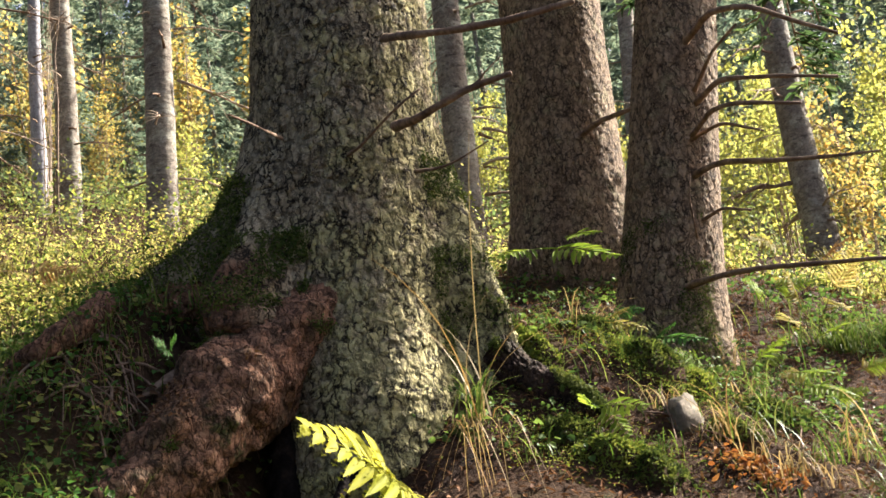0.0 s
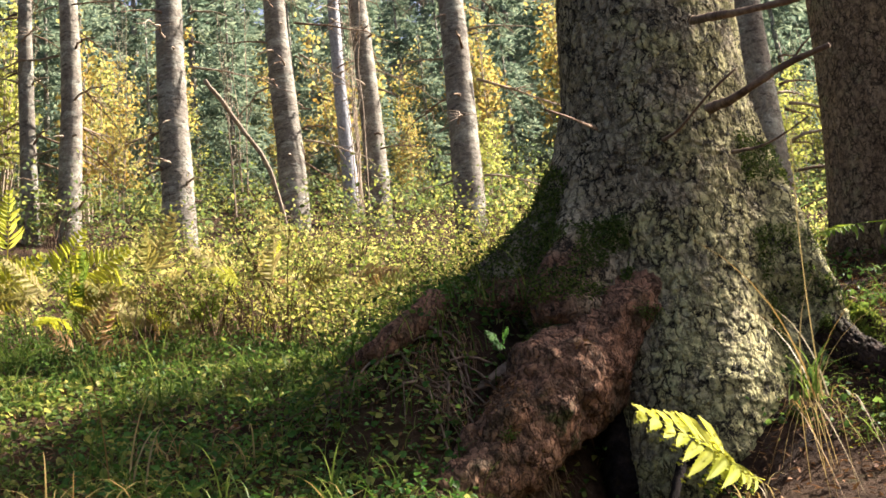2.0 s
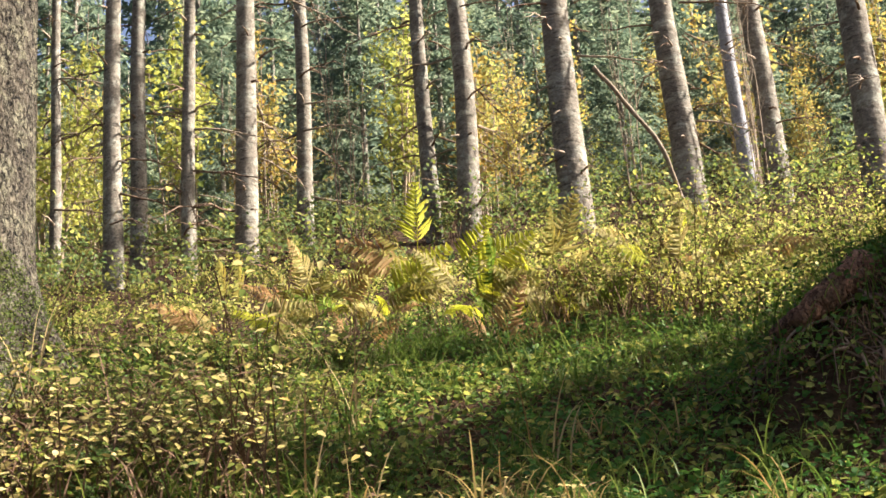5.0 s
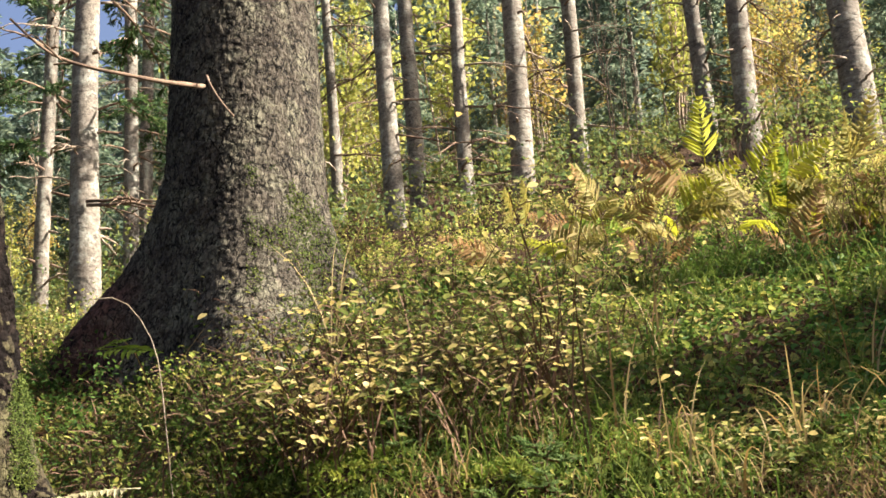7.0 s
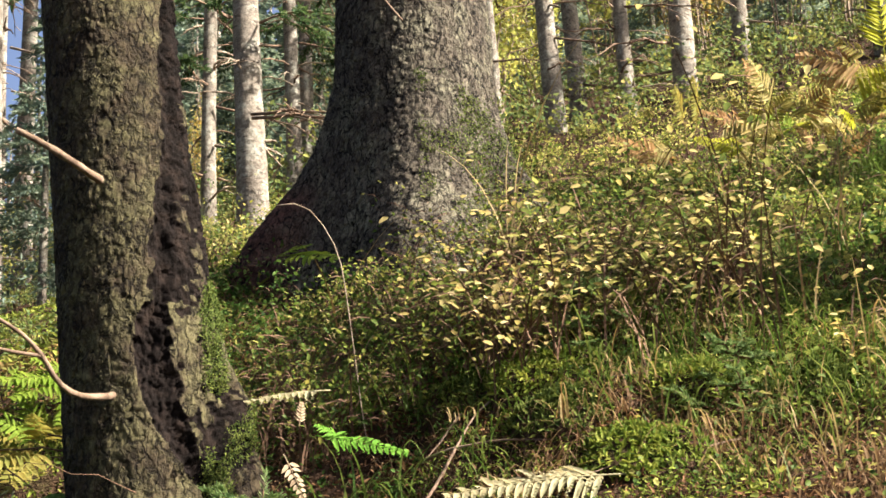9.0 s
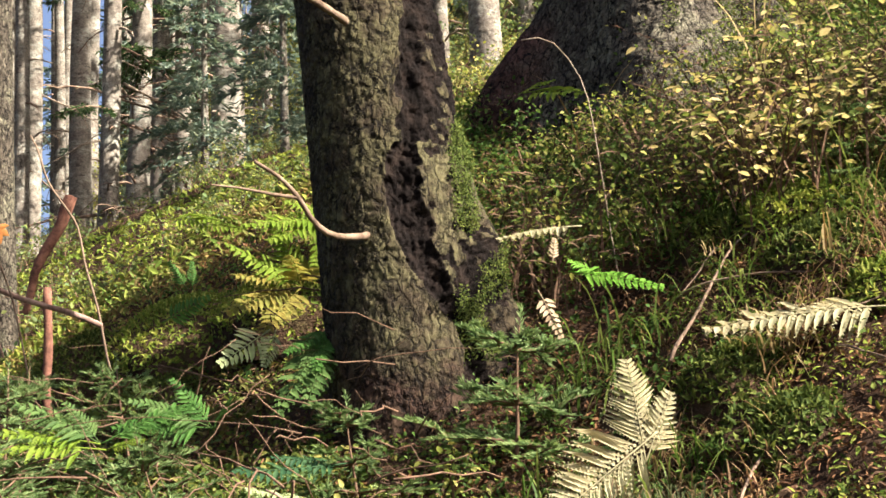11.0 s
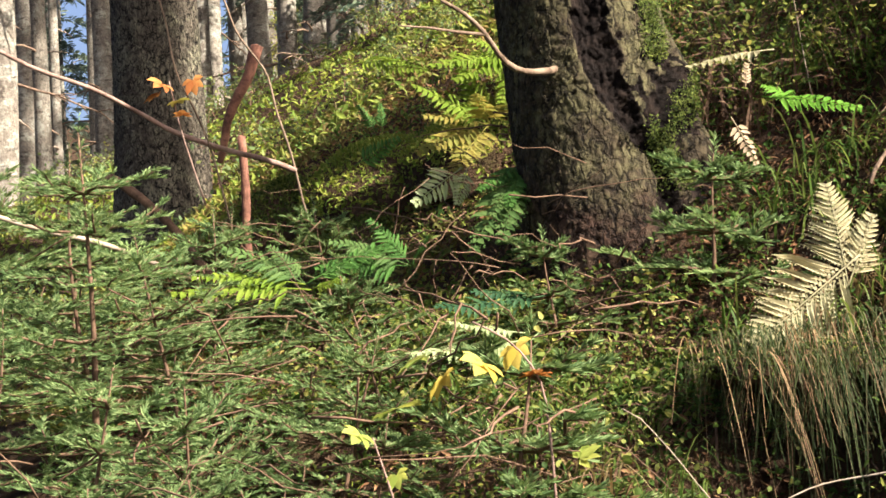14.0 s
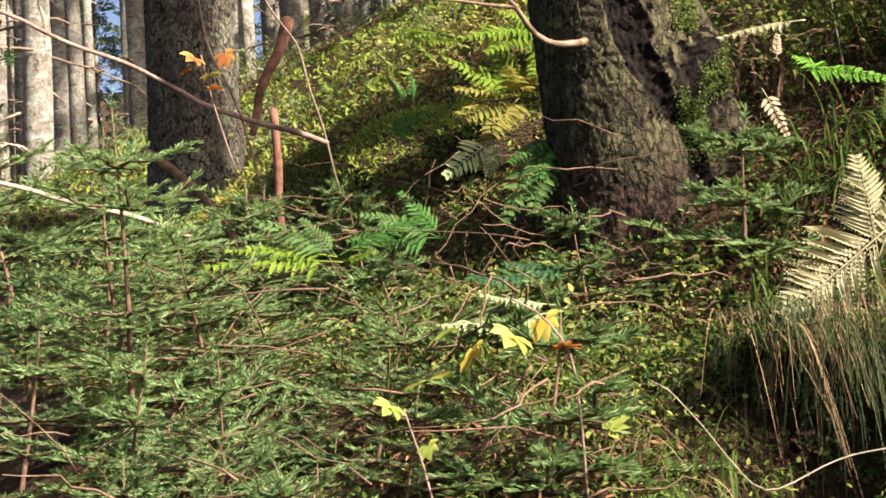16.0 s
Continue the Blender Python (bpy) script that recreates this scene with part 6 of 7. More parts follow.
for n, (x, y, ln) in enumerate(((-2.95, 3.9, 0.9), (-3.5, 4.5, 0.9), (-3.6, 4.55, 1.0), (-4.4, 4.1, 0.95), (-4.5, 4.15, 0.9), (-3.3, 4.7, 0.8), (-4.9, 3.6, 0.8), (-2.4, 4.6, 0.7), (-2.55, 3.7, 0.5))):
    tuft(x, y, 5, ln, 0.007, DRYGRASS, "tall yellow grass stalks", 0.3, 0.03, 700 + n, 1.15)
# turf over the hollow in the bank, with long grass hanging from its rim
_u, _v = np.meshgrid(np.linspace(0.02, np.pi - 0.02, 22), np.linspace(0, 2 * np.pi, 60, endpoint=False), indexing="ij")
_p = np.stack([np.sin(_u) * np.cos(_v), np.sin(_u) * np.sin(_v), np.cos(_u)], -1)
_p = _p * (1 + 0.2 * vnoise(_p, 2.2, 7) + 0.08 * vnoise(_p, 6.0, 8))[..., None] * np.array([0.24, 0.17, 0.06])
_i, _j = np.meshgrid(np.arange(21), np.arange(60), indexing="ij")
_f = np.stack([_i * 60 + _j, (_i + 1) * 60 + _j, (_i + 1) * 60 + (_j + 1) % 60, _i * 60 + (_j + 1) % 60], -1).reshape(-1, 4)
turf = thing("turf_overhang", -3.166, 2.219, 1.532, "overhanging lip of dark turf above a hollow in the bank", "turf", turn=66.0)
part("earth", (_p.reshape(-1, 3), _f, True), SOIL, turf)
_n = _p.reshape(-1, 3)[_p.reshape(-1, 3)[:, 2] > 0.0]
moss_on(turf, "moss", _n, np.tile([0, 0, 1.0], (len(_n), 1)), 1500, 0.022, MOSS, 77)
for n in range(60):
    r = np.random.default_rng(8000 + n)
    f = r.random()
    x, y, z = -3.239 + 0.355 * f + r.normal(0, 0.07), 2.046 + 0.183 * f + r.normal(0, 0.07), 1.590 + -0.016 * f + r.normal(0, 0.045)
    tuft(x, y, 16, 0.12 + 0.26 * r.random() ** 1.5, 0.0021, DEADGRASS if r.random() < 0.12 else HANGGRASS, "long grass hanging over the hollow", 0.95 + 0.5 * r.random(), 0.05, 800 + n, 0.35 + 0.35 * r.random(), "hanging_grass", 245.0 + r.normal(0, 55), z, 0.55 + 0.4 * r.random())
for n in range(20):
    r = np.random.default_rng(900 + n)
    x, y = -2.95 - 0.9 * r.random(), 1.6 + 1.3 * r.random()
    tuft(x, y, 22, 0.28, 0.005, GRASS if r.random() < 0.65 else DRYGRASS, "thin grass on the bank", 0.8, 0.05, 950 + n)

PINKWOOD = rough_material("pinkish_peeled_wood", [(0.12, 0.072, 0.054), (0.204, 0.132, 0.102), (0.27, 0.192, 0.15)], 14, 80, 0.8, 0.4, 0.003)
REDWOOD = rough_material("red_brown_dead_wood", [(0.05, 0.025, 0.018), (0.16, 0.075, 0.05), (0.24, 0.12, 0.08)], 16, 70, 0.85, 0.5, 0.004)


for n in range(34):
    r = np.random.default_rng(2600 + n)
    x = 0.35 + 1.5 * r.random()
    y = 5.5 + 2.3 * r.random()
    dry = r.random() < 0.45
    tuft(x, y, 20, 0.22 + 0.3 * r.random(), 0.005, DRYGRASS if dry else GRASS, "dry straw-coloured grass tuft" if dry else "arching grass tuft on the sunny bank", 0.8, 0.05, 2650 + n)
for n in range(16):
    r = np.random.default_rng(2700 + n)
    tuft(-2.1 + 1.1 * r.random(), 5.05 + 0.5 * r.random(), 26, 0.14 + 0.14 * r.random(), 0.003, DEADGRASS, "dead grass hanging between the roots", 1.2, 0.05, 2750 + n, 0.4, toward=200.0)


# stones, sticks, stumps
def boulder(x, y, z, sx, sy, sz, seed, label, name="stone"):
    u, v = np.meshgrid(np.linspace(0.02, np.pi - 0.02, 24), np.linspace(0, 2 * np.pi, 36, endpoint=False), indexing="ij")
    p = np.stack([np.sin(u) * np.cos(v), np.sin(u) * np.sin(v), np.cos(u)], -1)
    cut = np.random.default_rng(seed).normal(0, 1, (9, 3))
    for c in cut / np.linalg.norm(cut, axis=1)[:, None]:
        p = p - np.maximum(p @ c - 0.7, 0)[..., None] * c * 0.9
    p = p * (1 + 0.18 * vnoise(p, 1.7, seed) + 0.07 * vnoise(p, 4.5, seed + 1) + 0.03 * vnoise(p, 12, seed + 2))[..., None] * np.array([sx, sy, sz])
    i, j = np.meshgrid(np.arange(23), np.arange(36), indexing="ij")
    k = (j + 1) % 36
    f = np.stack([i * 36 + j, (i + 1) * 36 + j, (i + 1) * 36 + k, i * 36 + k], -1).reshape(-1, 4)
    ob = part(name, (p.reshape(-1, 3), f, True), STONE)
    ob.matrix_world = pose(x, y, z, 12, -14, 30 * seed)
    return tagged(ob, label, "stone")


boulder(0.765, 5.843, 2.817, 0.1, 0.09, 0.125, 2, "lichen-spotted grey stone in the bank")
boulder(0.3, 6.2, 3.1, 0.16, 0.14, 0.1, 3, "earthy mossy stone under the ferns")
rod("stump", [(-1.76, 5.02, 2.62), (-1.74, 4.98, 2.72), (-1.72, 4.95, 2.8)], 0.045, 0.035, PALEWOOD, "small pale broken stump in the grass", "stump", 12, 8)
rod("leaning_pole", [(-5.96, 16.5, 8.4), (-6.08, 16.15, 9.47), (-6.36, 15.81, 10.02), (-6.62, 15.51, 10.51)], 0.032, 0.028, PALEWOOD, "bent dead pole leaning between trunks", "dead wood")
rod("long_stick", [(-5.59, 0.5, 2.92), (-5.59, 0.76, 2.81), (-5.61, 0.98, 2.71), (-5.62, 1.22, 2.62), (-5.65, 1.42, 2.52), (-5.66, 1.65, 2.45), (-5.65, 1.93, 2.36)], 0.006, 0.011, PINKWOOD, "long peeled stick propped across the thicket", "dead wood")
rod("thin_stem", [(-5.85, 1.72, 3.1), (-5.80, 1.76, 2.93), (-5.76, 1.88, 2.76), (-5.71, 1.88, 2.59), (-5.65, 1.92, 2.40), (-5.64, 1.96, 2.2)], 0.004, 0.005, TANWOOD, "thin bare upright stem", "dead wood", 6)
rod("thin_stem", [(-5.62, 1.38, 3.2), (-5.55, 1.42, 2.95), (-5.42, 1.42, 2.67), (-5.40, 1.48, 2.53), (-5.39, 1.53, 2.39), (-5.37, 1.59, 2.1)], 0.003, 0.004, TANWOOD, "thin forked bare stem", "dead wood", 6)
rod("broken_branch", [(-6.9, 2.22, 3.13), (-6.93, 2.17, 2.97), (-6.98, 2.08, 2.78), (-7.0, 2.05, 2.6)], 0.03, 0.016, REDWOOD, "broken bark-covered branch stuck upright", "dead wood", 10, 10)
rod("wooden_peg", [(-6.01, 1.84, 2.55), (-6.02, 1.85, 2.35), (-6.03, 1.86, 2.05)], 0.016, 0.018, REDWOOD, "weathered upright peg in moss", "dead wood", 10, 8)
rod("fallen_branch", [(-5.95, 1.3, 2.38), (-5.87, 1.45, 2.25), (-5.85, 1.52, 2.17), (-5.81, 1.62, 2.0), (-5.75, 1.75, 1.85)], 0.018, 0.014, TWIG, "fallen brown branch among ferns", "dead wood", 8)
rod("fallen_branch", [(-4.7, 0.5, 2.14), (-4.76, 0.76, 2.08), (-4.80, 0.95, 2.03), (-4.83, 1.12, 1.98), (-4.79, 1.3, 1.9)], 0.007, 0.008, PALEWOOD, "pale dry stick in the thicket", "dead wood", 6)
rod("fallen_branch", [(-3.6, 4.3, 2.75), (-3.1, 4.0, 2.6), (-2.7, 3.85, 2.42)], 0.012, 0.008, DEADWOOD, "dark stick lying under the shrubs", "dead wood", 6)
rod("fallen_branch", [(-3.2, 7.9, 4.1), (-2.9, 8.1, 4.2), (-2.5, 8.2, 4.25)], 0.012, 0.008, DEADWOOD, "dead twig under bilberries", "dead wood", 6)
rod("grass_stalk", [(-2.62, 1.98, 1.36), (-2.7, 1.84, 1.33), (-2.76, 1.7, 1.28), (-2.8, 1.6, 1.42), (-2.83, 1.52, 1.5)], 0.0018, 0.0012, PALEWOOD, "thin bent straw stalk", "grass", 5)
rod("curled_stalk", [(-4.02, 3.1, 1.75), (-4.06, 2.95, 3.0), (-4.08, 2.86, 3.12), (-4.1, 2.8, 3.15), (-4.12, 2.76, 3.1)], 0.0025, 0.0018, PALEWOOD, "arched dry stalk with curled tip", "grass", 5)


def lobed_leaf(r, size):
    """A maple-like leaf lying in the x-y plane with its stalk at the origin."""
    ang = np.radians([0, 38, -38, 80, -80])
    h = np.stack([np.cos(ang), np.sin(ang), 0 * ang], -1)
    return leaves(np.zeros((5, 3)) + h * size * 0.05, np.tile([0, 0, 1.0], (5, 1)) + r.normal(0, 0.08, (5, 3)), h, size * np.array([1, 0.9, 0.9, 0.65, 0.65]), 0.55, 0.05)


def broadleaf_sapling(x, y, z, points, leafs, label):
    plant = thing("broadleaf_sapling", x, y, z, label, "sapling")
    limb(plant, "stem", points, 0.0035, 0.002, PINKWOOD, 6, 14, 0.15)
    for k, (lx, ly, lz, size, mat) in enumerate(leafs):
        r = np.random.default_rng(50 + k)
        lf = part("leaf", lobed_leaf(r, size), mat, plant)
        lf.matrix_basis = pose(lx - x, ly - y, lz - z, r.normal(0, 25), r.normal(20, 20), r.random() * 360)


LEAF_LIME = leaf_material("lime_maple_leaf", [(0.25, 0.32, 0.06), (0.34, 0.36, 0.08)], 0.5, 0.4)
LEAF_GOLD = leaf_material("gold_maple_leaf", [(0.5, 0.38, 0.06), (0.55, 0.42, 0.1)], 0.5, 0.4)
broadleaf_sapling(-3.06, 1.5, 1.26, [(-3.06, 1.5, 1.26), (-3.05, 1.49, 1.45), (-3.05, 1.48, 1.56), (-3.07, 1.43, 1.64), (-3.1, 1.36, 1.68)],
                  [(-3.1, 1.38, 1.6, 0.07, LEAF_GOLD), (-3.08, 1.44, 1.63, 0.06, LEAF_GOLD), (-3.18, 1.22, 1.52, 0.08, LEAF_LIME), (-3.2, 1.3, 1.62, 0.07, LEAF_LIME), (-3.06, 1.47, 1.57, 0.05, RUSTLEAF), (-3.12, 1.3, 1.58, 0.06, LEAF_GOLD), (-3.05, 1.55, 1.4, 0.05, LEAF_LIME)], "thin maple sapling with lime and gold leaves")
broadleaf_sapling(-3.1, 1.2, 1.2, [(-3.09, 1.2, 1.2), (-3.1, 1.17, 1.36), (-3.11, 1.14, 1.47)], [(-3.12, 1.12, 1.48, 0.05, LEAF_LIME), (-3.1, 1.18, 1.4, 0.04, LEAF_LIME)], "thin bare sapling stem with few leaves")
broadleaf_sapling(-5.34, 1.36, 2.2, [(-5.38, 1.5, 2.2), (-5.36, 1.42, 2.45), (-5.34, 1.38, 2.62)], [(-5.34, 1.36, 2.61, 0.07, RUSTLEAF), (-5.3, 1.45, 2.62, 0.06, RUSTLEAF), (-5.32, 1.4, 2.55, 0.06, FERN_GOLD), (-5.36, 1.35, 2.58, 0.06, RUSTLEAF), (-5.33, 1.42, 2.5, 0.05, RUSTLEAF)], "dry sapling with rust-orange leaves")
broadleaf_sapling(0.52, 5.95, 2.75, [(0.52, 5.95, 2.75), (0.54, 5.93, 2.9), (0.55, 5.92, 3.0)], [(0.53, 5.92, 2.96, 0.08, LEAF_LIME), (0.58, 5.9, 2.9, 0.08, LEAF_LIME), (0.56, 5.95, 3.02, 0.07, LEAF_LIME)], "small sapling with sunlit lobed leaves")


# litter and small mosses
def scatter(name, x, y, size, material, label, seed, flat=0.5, slim=0.5, lift=0.01):
    r = np.random.default_rng(seed)
    n = len(x)
    p = np.stack([x, y, ground_z(x, y) + lift + 0.02 * r.random(n)], -1)
    nm = r.normal(0, flat, (n, 3)) + np.array([0.15, -0.35, 1.0])
    tagged(part(name, leaves(p, nm, r.normal(0, 1, (n, 3)), size * (0.5 + r.random(n)), slim, 0.2), material), label, "undergrowth", kind="stuff")


scatter("leaf_litter", *under(26000, 30, 78, 3.3, 7.5, 0, 31), 0.026, LITTER, "brown needles and dead leaves on the bank", 31, 0.6, 0.3)
scatter("leaf_litter", *under(16000, -18, 30, 4.6, 9.5, 0, 32), 0.035, LITTER, "brown litter under the spruces", 32, 0.6, 0.3)
scatter("rust_litter", rng.normal(1.0, 0.1, 260), rng.normal(5.58, 0.07, 260), 0.03, RUSTLEAF, "rust-red dead leaves in the sun", 33, 0.7, 0.5, 0.03)
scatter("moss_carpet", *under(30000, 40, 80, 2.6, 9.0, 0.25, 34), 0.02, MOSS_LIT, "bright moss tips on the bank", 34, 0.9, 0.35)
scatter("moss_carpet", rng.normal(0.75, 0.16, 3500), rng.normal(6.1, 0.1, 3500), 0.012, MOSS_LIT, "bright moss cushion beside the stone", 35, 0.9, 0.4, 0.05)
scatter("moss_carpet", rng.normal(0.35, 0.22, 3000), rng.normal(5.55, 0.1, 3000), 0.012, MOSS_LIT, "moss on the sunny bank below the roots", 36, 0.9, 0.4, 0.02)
scatter("sorrel_leaves", *under(5200, -18, 3, 5.4, 9.0, 0.1, 38), 0.03, DARKGREEN, "small round green leaves on the sunny bank", 38, 0.6, 0.8, 0.05)
scatter("sorrel_leaves", *under(1900, 12, 30, 4.7, 5.9, 0.0, 48), 0.026, FERN_GREEN, "bright sorrel leaves beside the roots", 48, 0.5, 0.85, 0.05)
scatter("needle_litter", *under(16000, -18, 6, 5.2, 9.6, 0, 39), 0.03, LITTER, "red-brown needles under the dark spruces", 39, 0.6, 0.16, 0.01)
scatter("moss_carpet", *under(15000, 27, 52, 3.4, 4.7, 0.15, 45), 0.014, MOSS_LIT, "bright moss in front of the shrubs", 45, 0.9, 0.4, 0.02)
scatter("sorrel_leaves", *under(2400, 26, 46, 3.5, 4.9, 0.1, 46), 0.016, MIDGREEN, "small bright leaves in front of the shrubs", 46, 0.6, 0.7, 0.05)
scatter("moss_carpet", *under(16000, 47, 62, 2.6, 3.6, -0.1, 47), 0.013, MOSS, "dark moss over the steep bank", 47, 0.9, 0.4, 0.015)
scatter("sorrel_leaves", *under(9000, 8, 40, 4.5, 7.0, 0.0, 37), 0.03, MIDGREEN, "small round green leaves in the shade", 37, 0.5, 0.8, 0.04)


def cushion(x, y, rx, ry, high, material, label, seed, count=2600):
    """A rounded cushion of moss: a low dome of earth bristling with moss tips."""
    r = np.random.default_rng(seed)
    u, v = np.meshgrid(np.linspace(0, np.pi / 2, 9), np.linspace(0, 2 * np.pi, 20, endpoint=False), indexing="ij")
    q = np.stack([np.sin(u) * np.cos(v), np.sin(u) * np.sin(v), np.cos(u)], -1)
    grow = 1 + 0.25 * vnoise(q, 1.6, seed) + 0.1 * vnoise(q, 4.0, seed + 1)
    p = q * grow[..., None] * np.array([rx, ry, high])
    p[-1, :, 2] -= 0.08
    i, j = np.meshgrid(np.arange(8), np.arange(20), indexing="ij")
    k = (j + 1) % 20
    f = np.stack([i * 20 + j, (i + 1) * 20 + j, (i + 1) * 20 + k, i * 20 + k], -1).reshape(-1, 4)
    p[..., 2] += -0.2 * p[..., 0] + 0.43 * p[..., 1]
    ob = thing("moss_cushion", x, y, float(ground_z(x, y)) - 0.02, label, "moss", "moss cushions")
    part("earth", (p.reshape(-1, 3), f, True), SOIL, ob)
    c = p.reshape(-1, 3)
    nm = q.reshape(-1, 3)
    a = r.integers(0, len(c), count)
    b = r.integers(0, 4, count)
    w = r.random((count, 1))
    e = f[r.integers(0, len(f), count)]
    pos = c[e[:, 0]] * (1 - w) + c[e[np.arange(count), b]] * w
    pos = pos + (c[e[:, 2]] - pos) * r.random((count, 1)) * 0.7
    n0 = nm[e[:, 0]]
    part("moss", leaves(pos, n0 + r.normal(0, 0.7, (count, 3)), n0 * 0.8 + r.normal(0, 0.5, (count, 3)), 0.02 * (0.5 + r.random(count)), 0.4, 0.2), material, ob)


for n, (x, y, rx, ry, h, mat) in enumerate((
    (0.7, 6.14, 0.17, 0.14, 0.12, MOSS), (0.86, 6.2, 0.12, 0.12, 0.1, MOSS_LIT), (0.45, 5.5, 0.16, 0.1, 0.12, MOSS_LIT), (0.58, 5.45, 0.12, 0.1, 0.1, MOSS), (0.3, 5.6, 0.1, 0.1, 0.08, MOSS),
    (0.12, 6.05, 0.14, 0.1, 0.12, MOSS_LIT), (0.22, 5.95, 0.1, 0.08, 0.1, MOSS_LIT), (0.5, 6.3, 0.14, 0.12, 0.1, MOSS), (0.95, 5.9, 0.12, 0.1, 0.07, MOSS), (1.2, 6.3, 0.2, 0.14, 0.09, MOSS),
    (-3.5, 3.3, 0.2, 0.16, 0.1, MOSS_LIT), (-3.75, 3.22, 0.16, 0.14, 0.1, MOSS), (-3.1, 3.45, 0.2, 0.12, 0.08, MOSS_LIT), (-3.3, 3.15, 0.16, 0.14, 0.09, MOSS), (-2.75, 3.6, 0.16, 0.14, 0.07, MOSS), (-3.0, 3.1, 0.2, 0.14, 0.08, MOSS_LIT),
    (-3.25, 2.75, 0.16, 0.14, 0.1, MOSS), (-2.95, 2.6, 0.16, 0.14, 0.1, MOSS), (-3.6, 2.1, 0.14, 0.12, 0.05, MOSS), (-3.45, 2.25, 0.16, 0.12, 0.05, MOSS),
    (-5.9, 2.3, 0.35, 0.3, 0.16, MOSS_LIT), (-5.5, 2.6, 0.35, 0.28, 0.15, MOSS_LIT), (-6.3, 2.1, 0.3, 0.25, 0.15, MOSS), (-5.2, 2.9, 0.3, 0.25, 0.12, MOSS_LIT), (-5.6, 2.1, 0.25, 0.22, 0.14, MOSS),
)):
    cushion(x, y, rx, ry, h, mat, "moss cushion on the soil, sunlight in its colour" if mat is MOSS_LIT else "dark green moss cushion on the soil", 1000 + n, int(2600 * rx / 0.16))
# matted grass and fallen stalks in front of the shrubs
for n in range(60):
    r = np.random.default_rng(1100 + n)
    x, y = -2.5 - 1.7 * r.random(), 3.1 + 1.1 * r.random()
    dry = r.random() < 0.55
    tuft(x, y, 26, 0.14 + 0.2 * r.random(), 0.0042, DRYGRASS if dry else GRASS, "matted dry grass in front of the shrubs" if dry else "arching green grass in front of the shrubs", 0.75, 0.07, 1150 + n)


def meadow(name, x, y, length, width, material, label, seed, droop=0.7):
    """Single blades of grass all over a stretch of ground."""
    r = np.random.default_rng(seed)
    n = len(x)
    a = r.random(n) * 6.283
    way = np.stack([np.cos(a), np.sin(a), 0 * a], -1) * (0.3 + 0.6 * r.random(n))[:, None]
    tall = length * (0.35 + 0.75 * r.random(n)) * np.clip(0.8 + 0.7 * vnoise(np.stack([x, y, 0 * x], -1), 2.0, seed), 0.3, 1.5)
    data = blades(np.stack([x, y, ground_z(x, y) - 0.01], -1), way, tall, width * (0.6 + 0.8 * r.random(n)), 0.7 + 0.5 * r.random(n), droop * (0.4 + r.random(n)), 4)
    tagged(part(name, data, material), label, "grass", kind="stuff")


meadow("fine_grass", *under(15000, 10, 46, 4.6, 8.6, -0.2, 61), 0.28, 0.0045, GRASS, "fine dark green grass in the shade", 61)
meadow("fine_grass", *under(2600, 26, 50, 4.0, 5.4, 0.1, 62), 0.24, 0.0045, GRASS, "green grass among the shrubs", 62)
meadow("dry_grass", *under(8000, 28, 53, 3.7, 5.0, -0.1, 63), 0.22, 0.004, DEADGRASS, "dry matted grass among the shrubs", 63, 0.9)
meadow("fine_grass", *under(3500, -18, 0, 5.4, 8.5, 0.15, 64), 0.22, 0.0045, GRASS, "sunlit grass on the bank", 64)
meadow("fine_grass", *under(1500, 48, 70, 2.6, 4.4, 0.1, 65), 0.1, 0.003, GRASS, "short grass on the near bank", 65)
meadow("dry_grass", *under(1600, 48, 66, 2.6, 4.4, 0.1, 66), 0.12, 0.003, DEADGRASS, "dry grass on the near bank", 66, 0.9)
# the crest's sunlight is included in this brown
LITTER_LIT = leaf_material("sunlit_brown_moss_and_needles", [(0.16, 0.11, 0.04), (0.2, 0.17, 0.05), (0.14, 0.17, 0.04)], 0.3, 0.7)
_r = np.random.default_rng(71)
scatter("moss_carpet", -4.9 - 3.6 * _r.random(26000), 0.9 + 2.9 * _r.random(26000), 0.03, LITTER_LIT, "brownish moss and needles over the crest", 71, 0.9, 0.4, 0.02)
scatter("moss_carpet", *under(14000, 56, 82, 7.0, 13.0, 0, 72), 0.05, MOSS_LIT, "sunlit moss beyond the crest", 72, 0.8, 0.4, 0.02)
scatter("leaf_litter", *under(12000, 28, 60, 3.3, 5.6, 0, 73), 0.02, LITTER, "brown dead leaves under the shrubs", 73, 0.6, 0.26, 0.01)
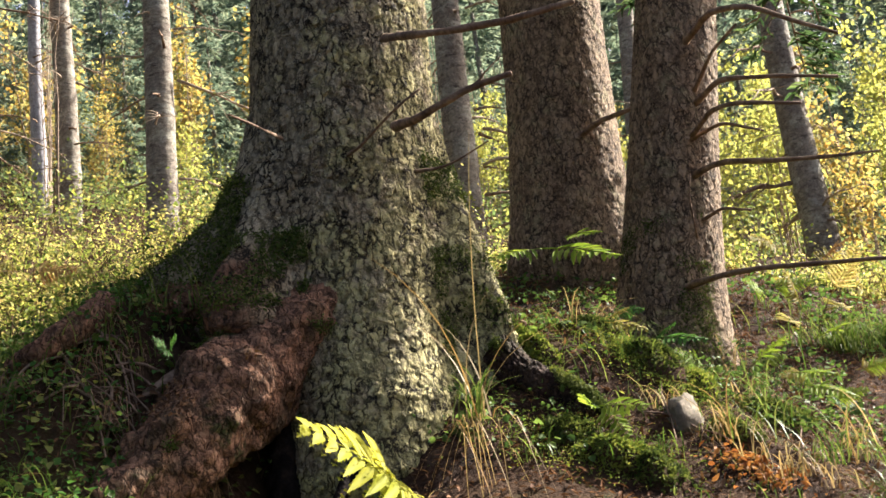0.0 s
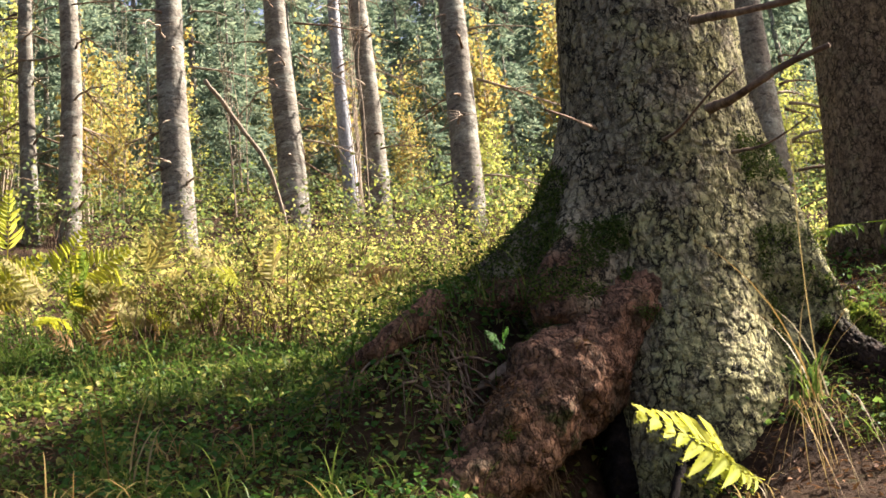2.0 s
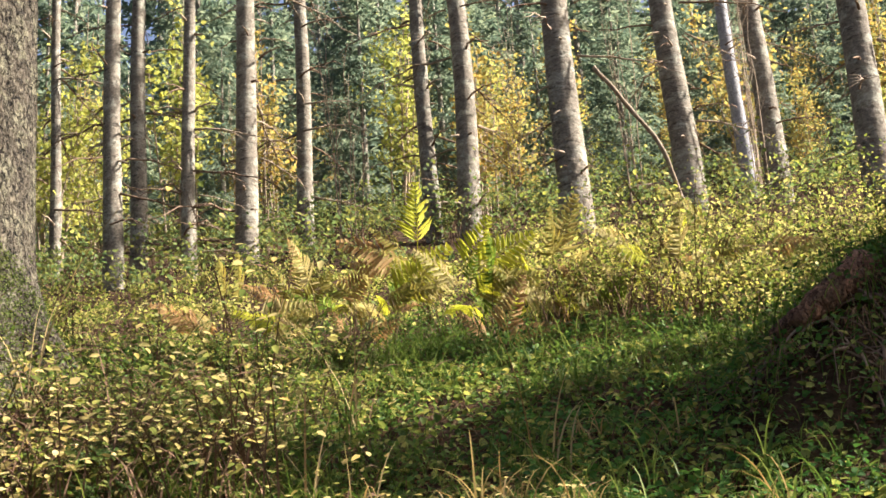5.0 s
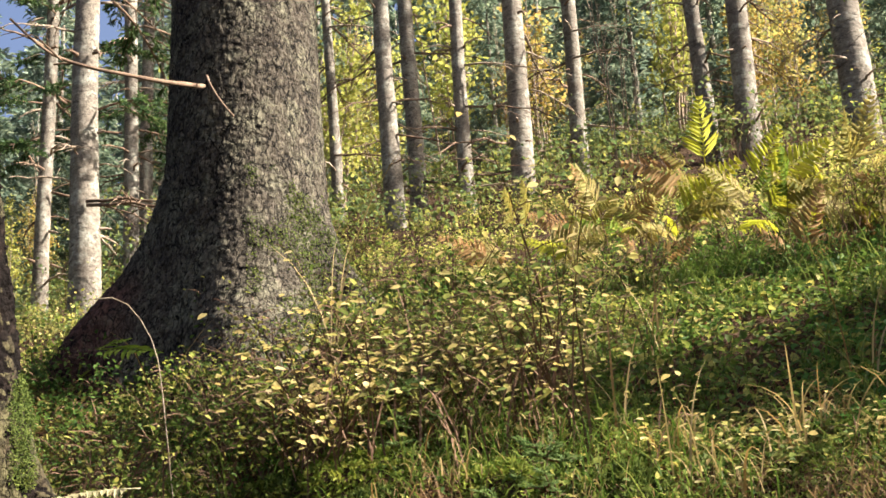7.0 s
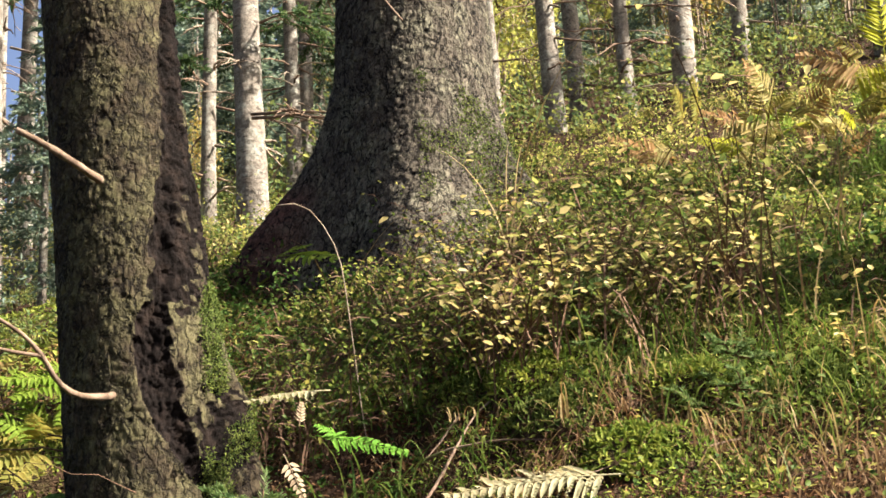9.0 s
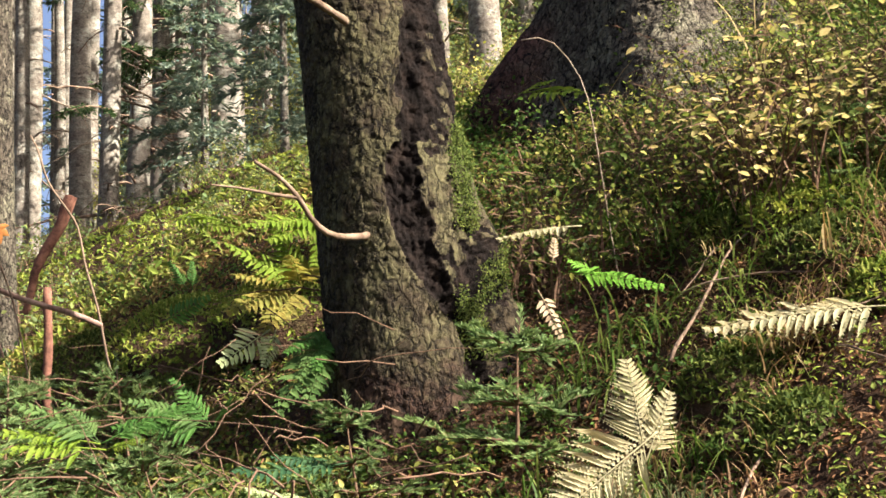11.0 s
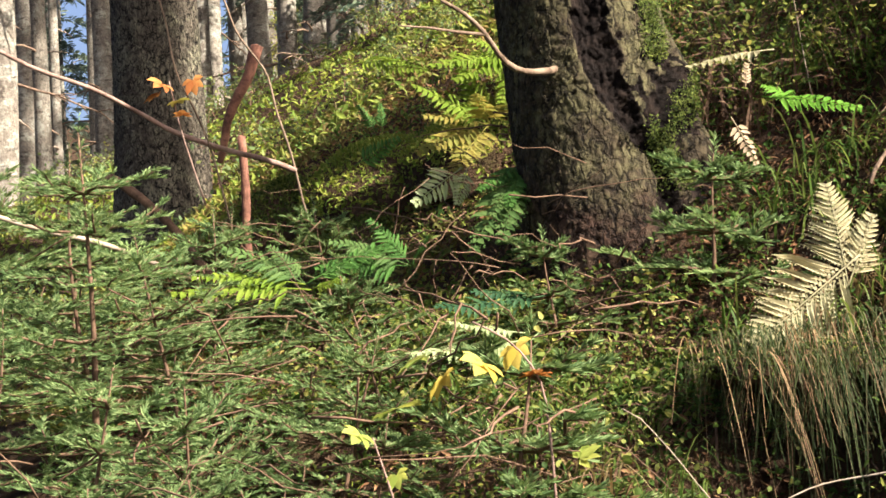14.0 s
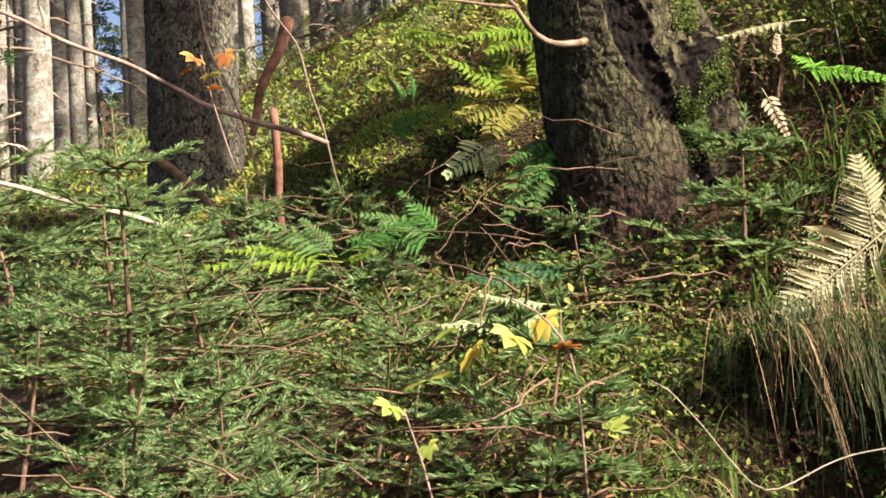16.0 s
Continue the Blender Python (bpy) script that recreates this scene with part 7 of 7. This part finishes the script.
# thin bared roots hanging in the soil between the old spruce's roots
_bits = []
for k in range(70):
    r = np.random.default_rng(1300 + k)
    o = np.array([-0.95 - 0.8 * r.random(), 5.35 - 0.25 * r.random(), 0.0])
    o[2] = float(ground_z(o[0], o[1])) + 0.03
    d = np.array([r.normal(-0.15, 0.2), -0.25 * r.random(), 0.0])
    t = np.linspace(0, 1, 7)[:, None]
    p = o + d * t
    p[:, 2] = ground_z(p[:, 0], p[:, 1]) + 0.025 * np.sin(5 * t[:, 0] + k) + 0.02
    _bits.append(tube(p, (0.003 + 0.005 * r.random()) * (1 - 0.6 * t[:, 0]), 5))
_v, _f = join(_bits)
tagged(part("root_tangle", (_v - np.array(big.location), _f, True), DEADWOOD, big), "thin bared roots over the soil")

for n in range(16):
    r = np.random.default_rng(1400 + n)
    x, y = (0.1 + 1.5 * r.random(), 5.45 + 1.3 * r.random()) if n < 9 else (-3.9 + 1.2 * r.random(), 2.3 + 1.2 * r.random())
    a, ln = r.random() * 6.283, 0.25 + 0.4 * r.random()
    px, py = x + np.cos(a) * ln * np.linspace(0, 1, 5) + r.normal(0, 0.02, 5), y + np.sin(a) * ln * np.linspace(0, 1, 5) + r.normal(0, 0.02, 5)
    pz = ground_z(px, py) + 0.025 + 0.03 * r.random(5)
    rod("fallen_twig", [(float(u), float(v), float(w)) for u, v, w in zip(px, py, pz)], 0.003 + 0.004 * r.random(), 0.002, DEADWOOD, "dead twig lying on the bank", "dead wood", 6, 14)
scatter("leaf_litter", *under(9000, 0, 360, 0.3, 4.5, 0, 74), 0.03, LITTER, "brown needles and dead leaves on the open slope", 74, 0.6, 0.3)
scatter("moss_carpet", *under(9000, 0, 360, 0.3, 4.5, 0.1, 75), 0.02, MOSS, "thin moss on the open slope", 75, 0.9, 0.4)
_r = np.random.default_rng(81)
bilberry("green_herbs", _r.normal(-4.3, 0.3, 420), _r.normal(1.85, 0.22, 420), 0.2, 0.022, 16, 82, MIDGREEN, "green herbs in the dip beside the leaning trunk", 1)
bilberry("green_herbs", _r.normal(-3.6, 0.25, 300), _r.normal(2.0, 0.2, 300), 0.14, 0.018, 14, 83, MIDGREEN, "low green herbs at the trunk's foot", 1)
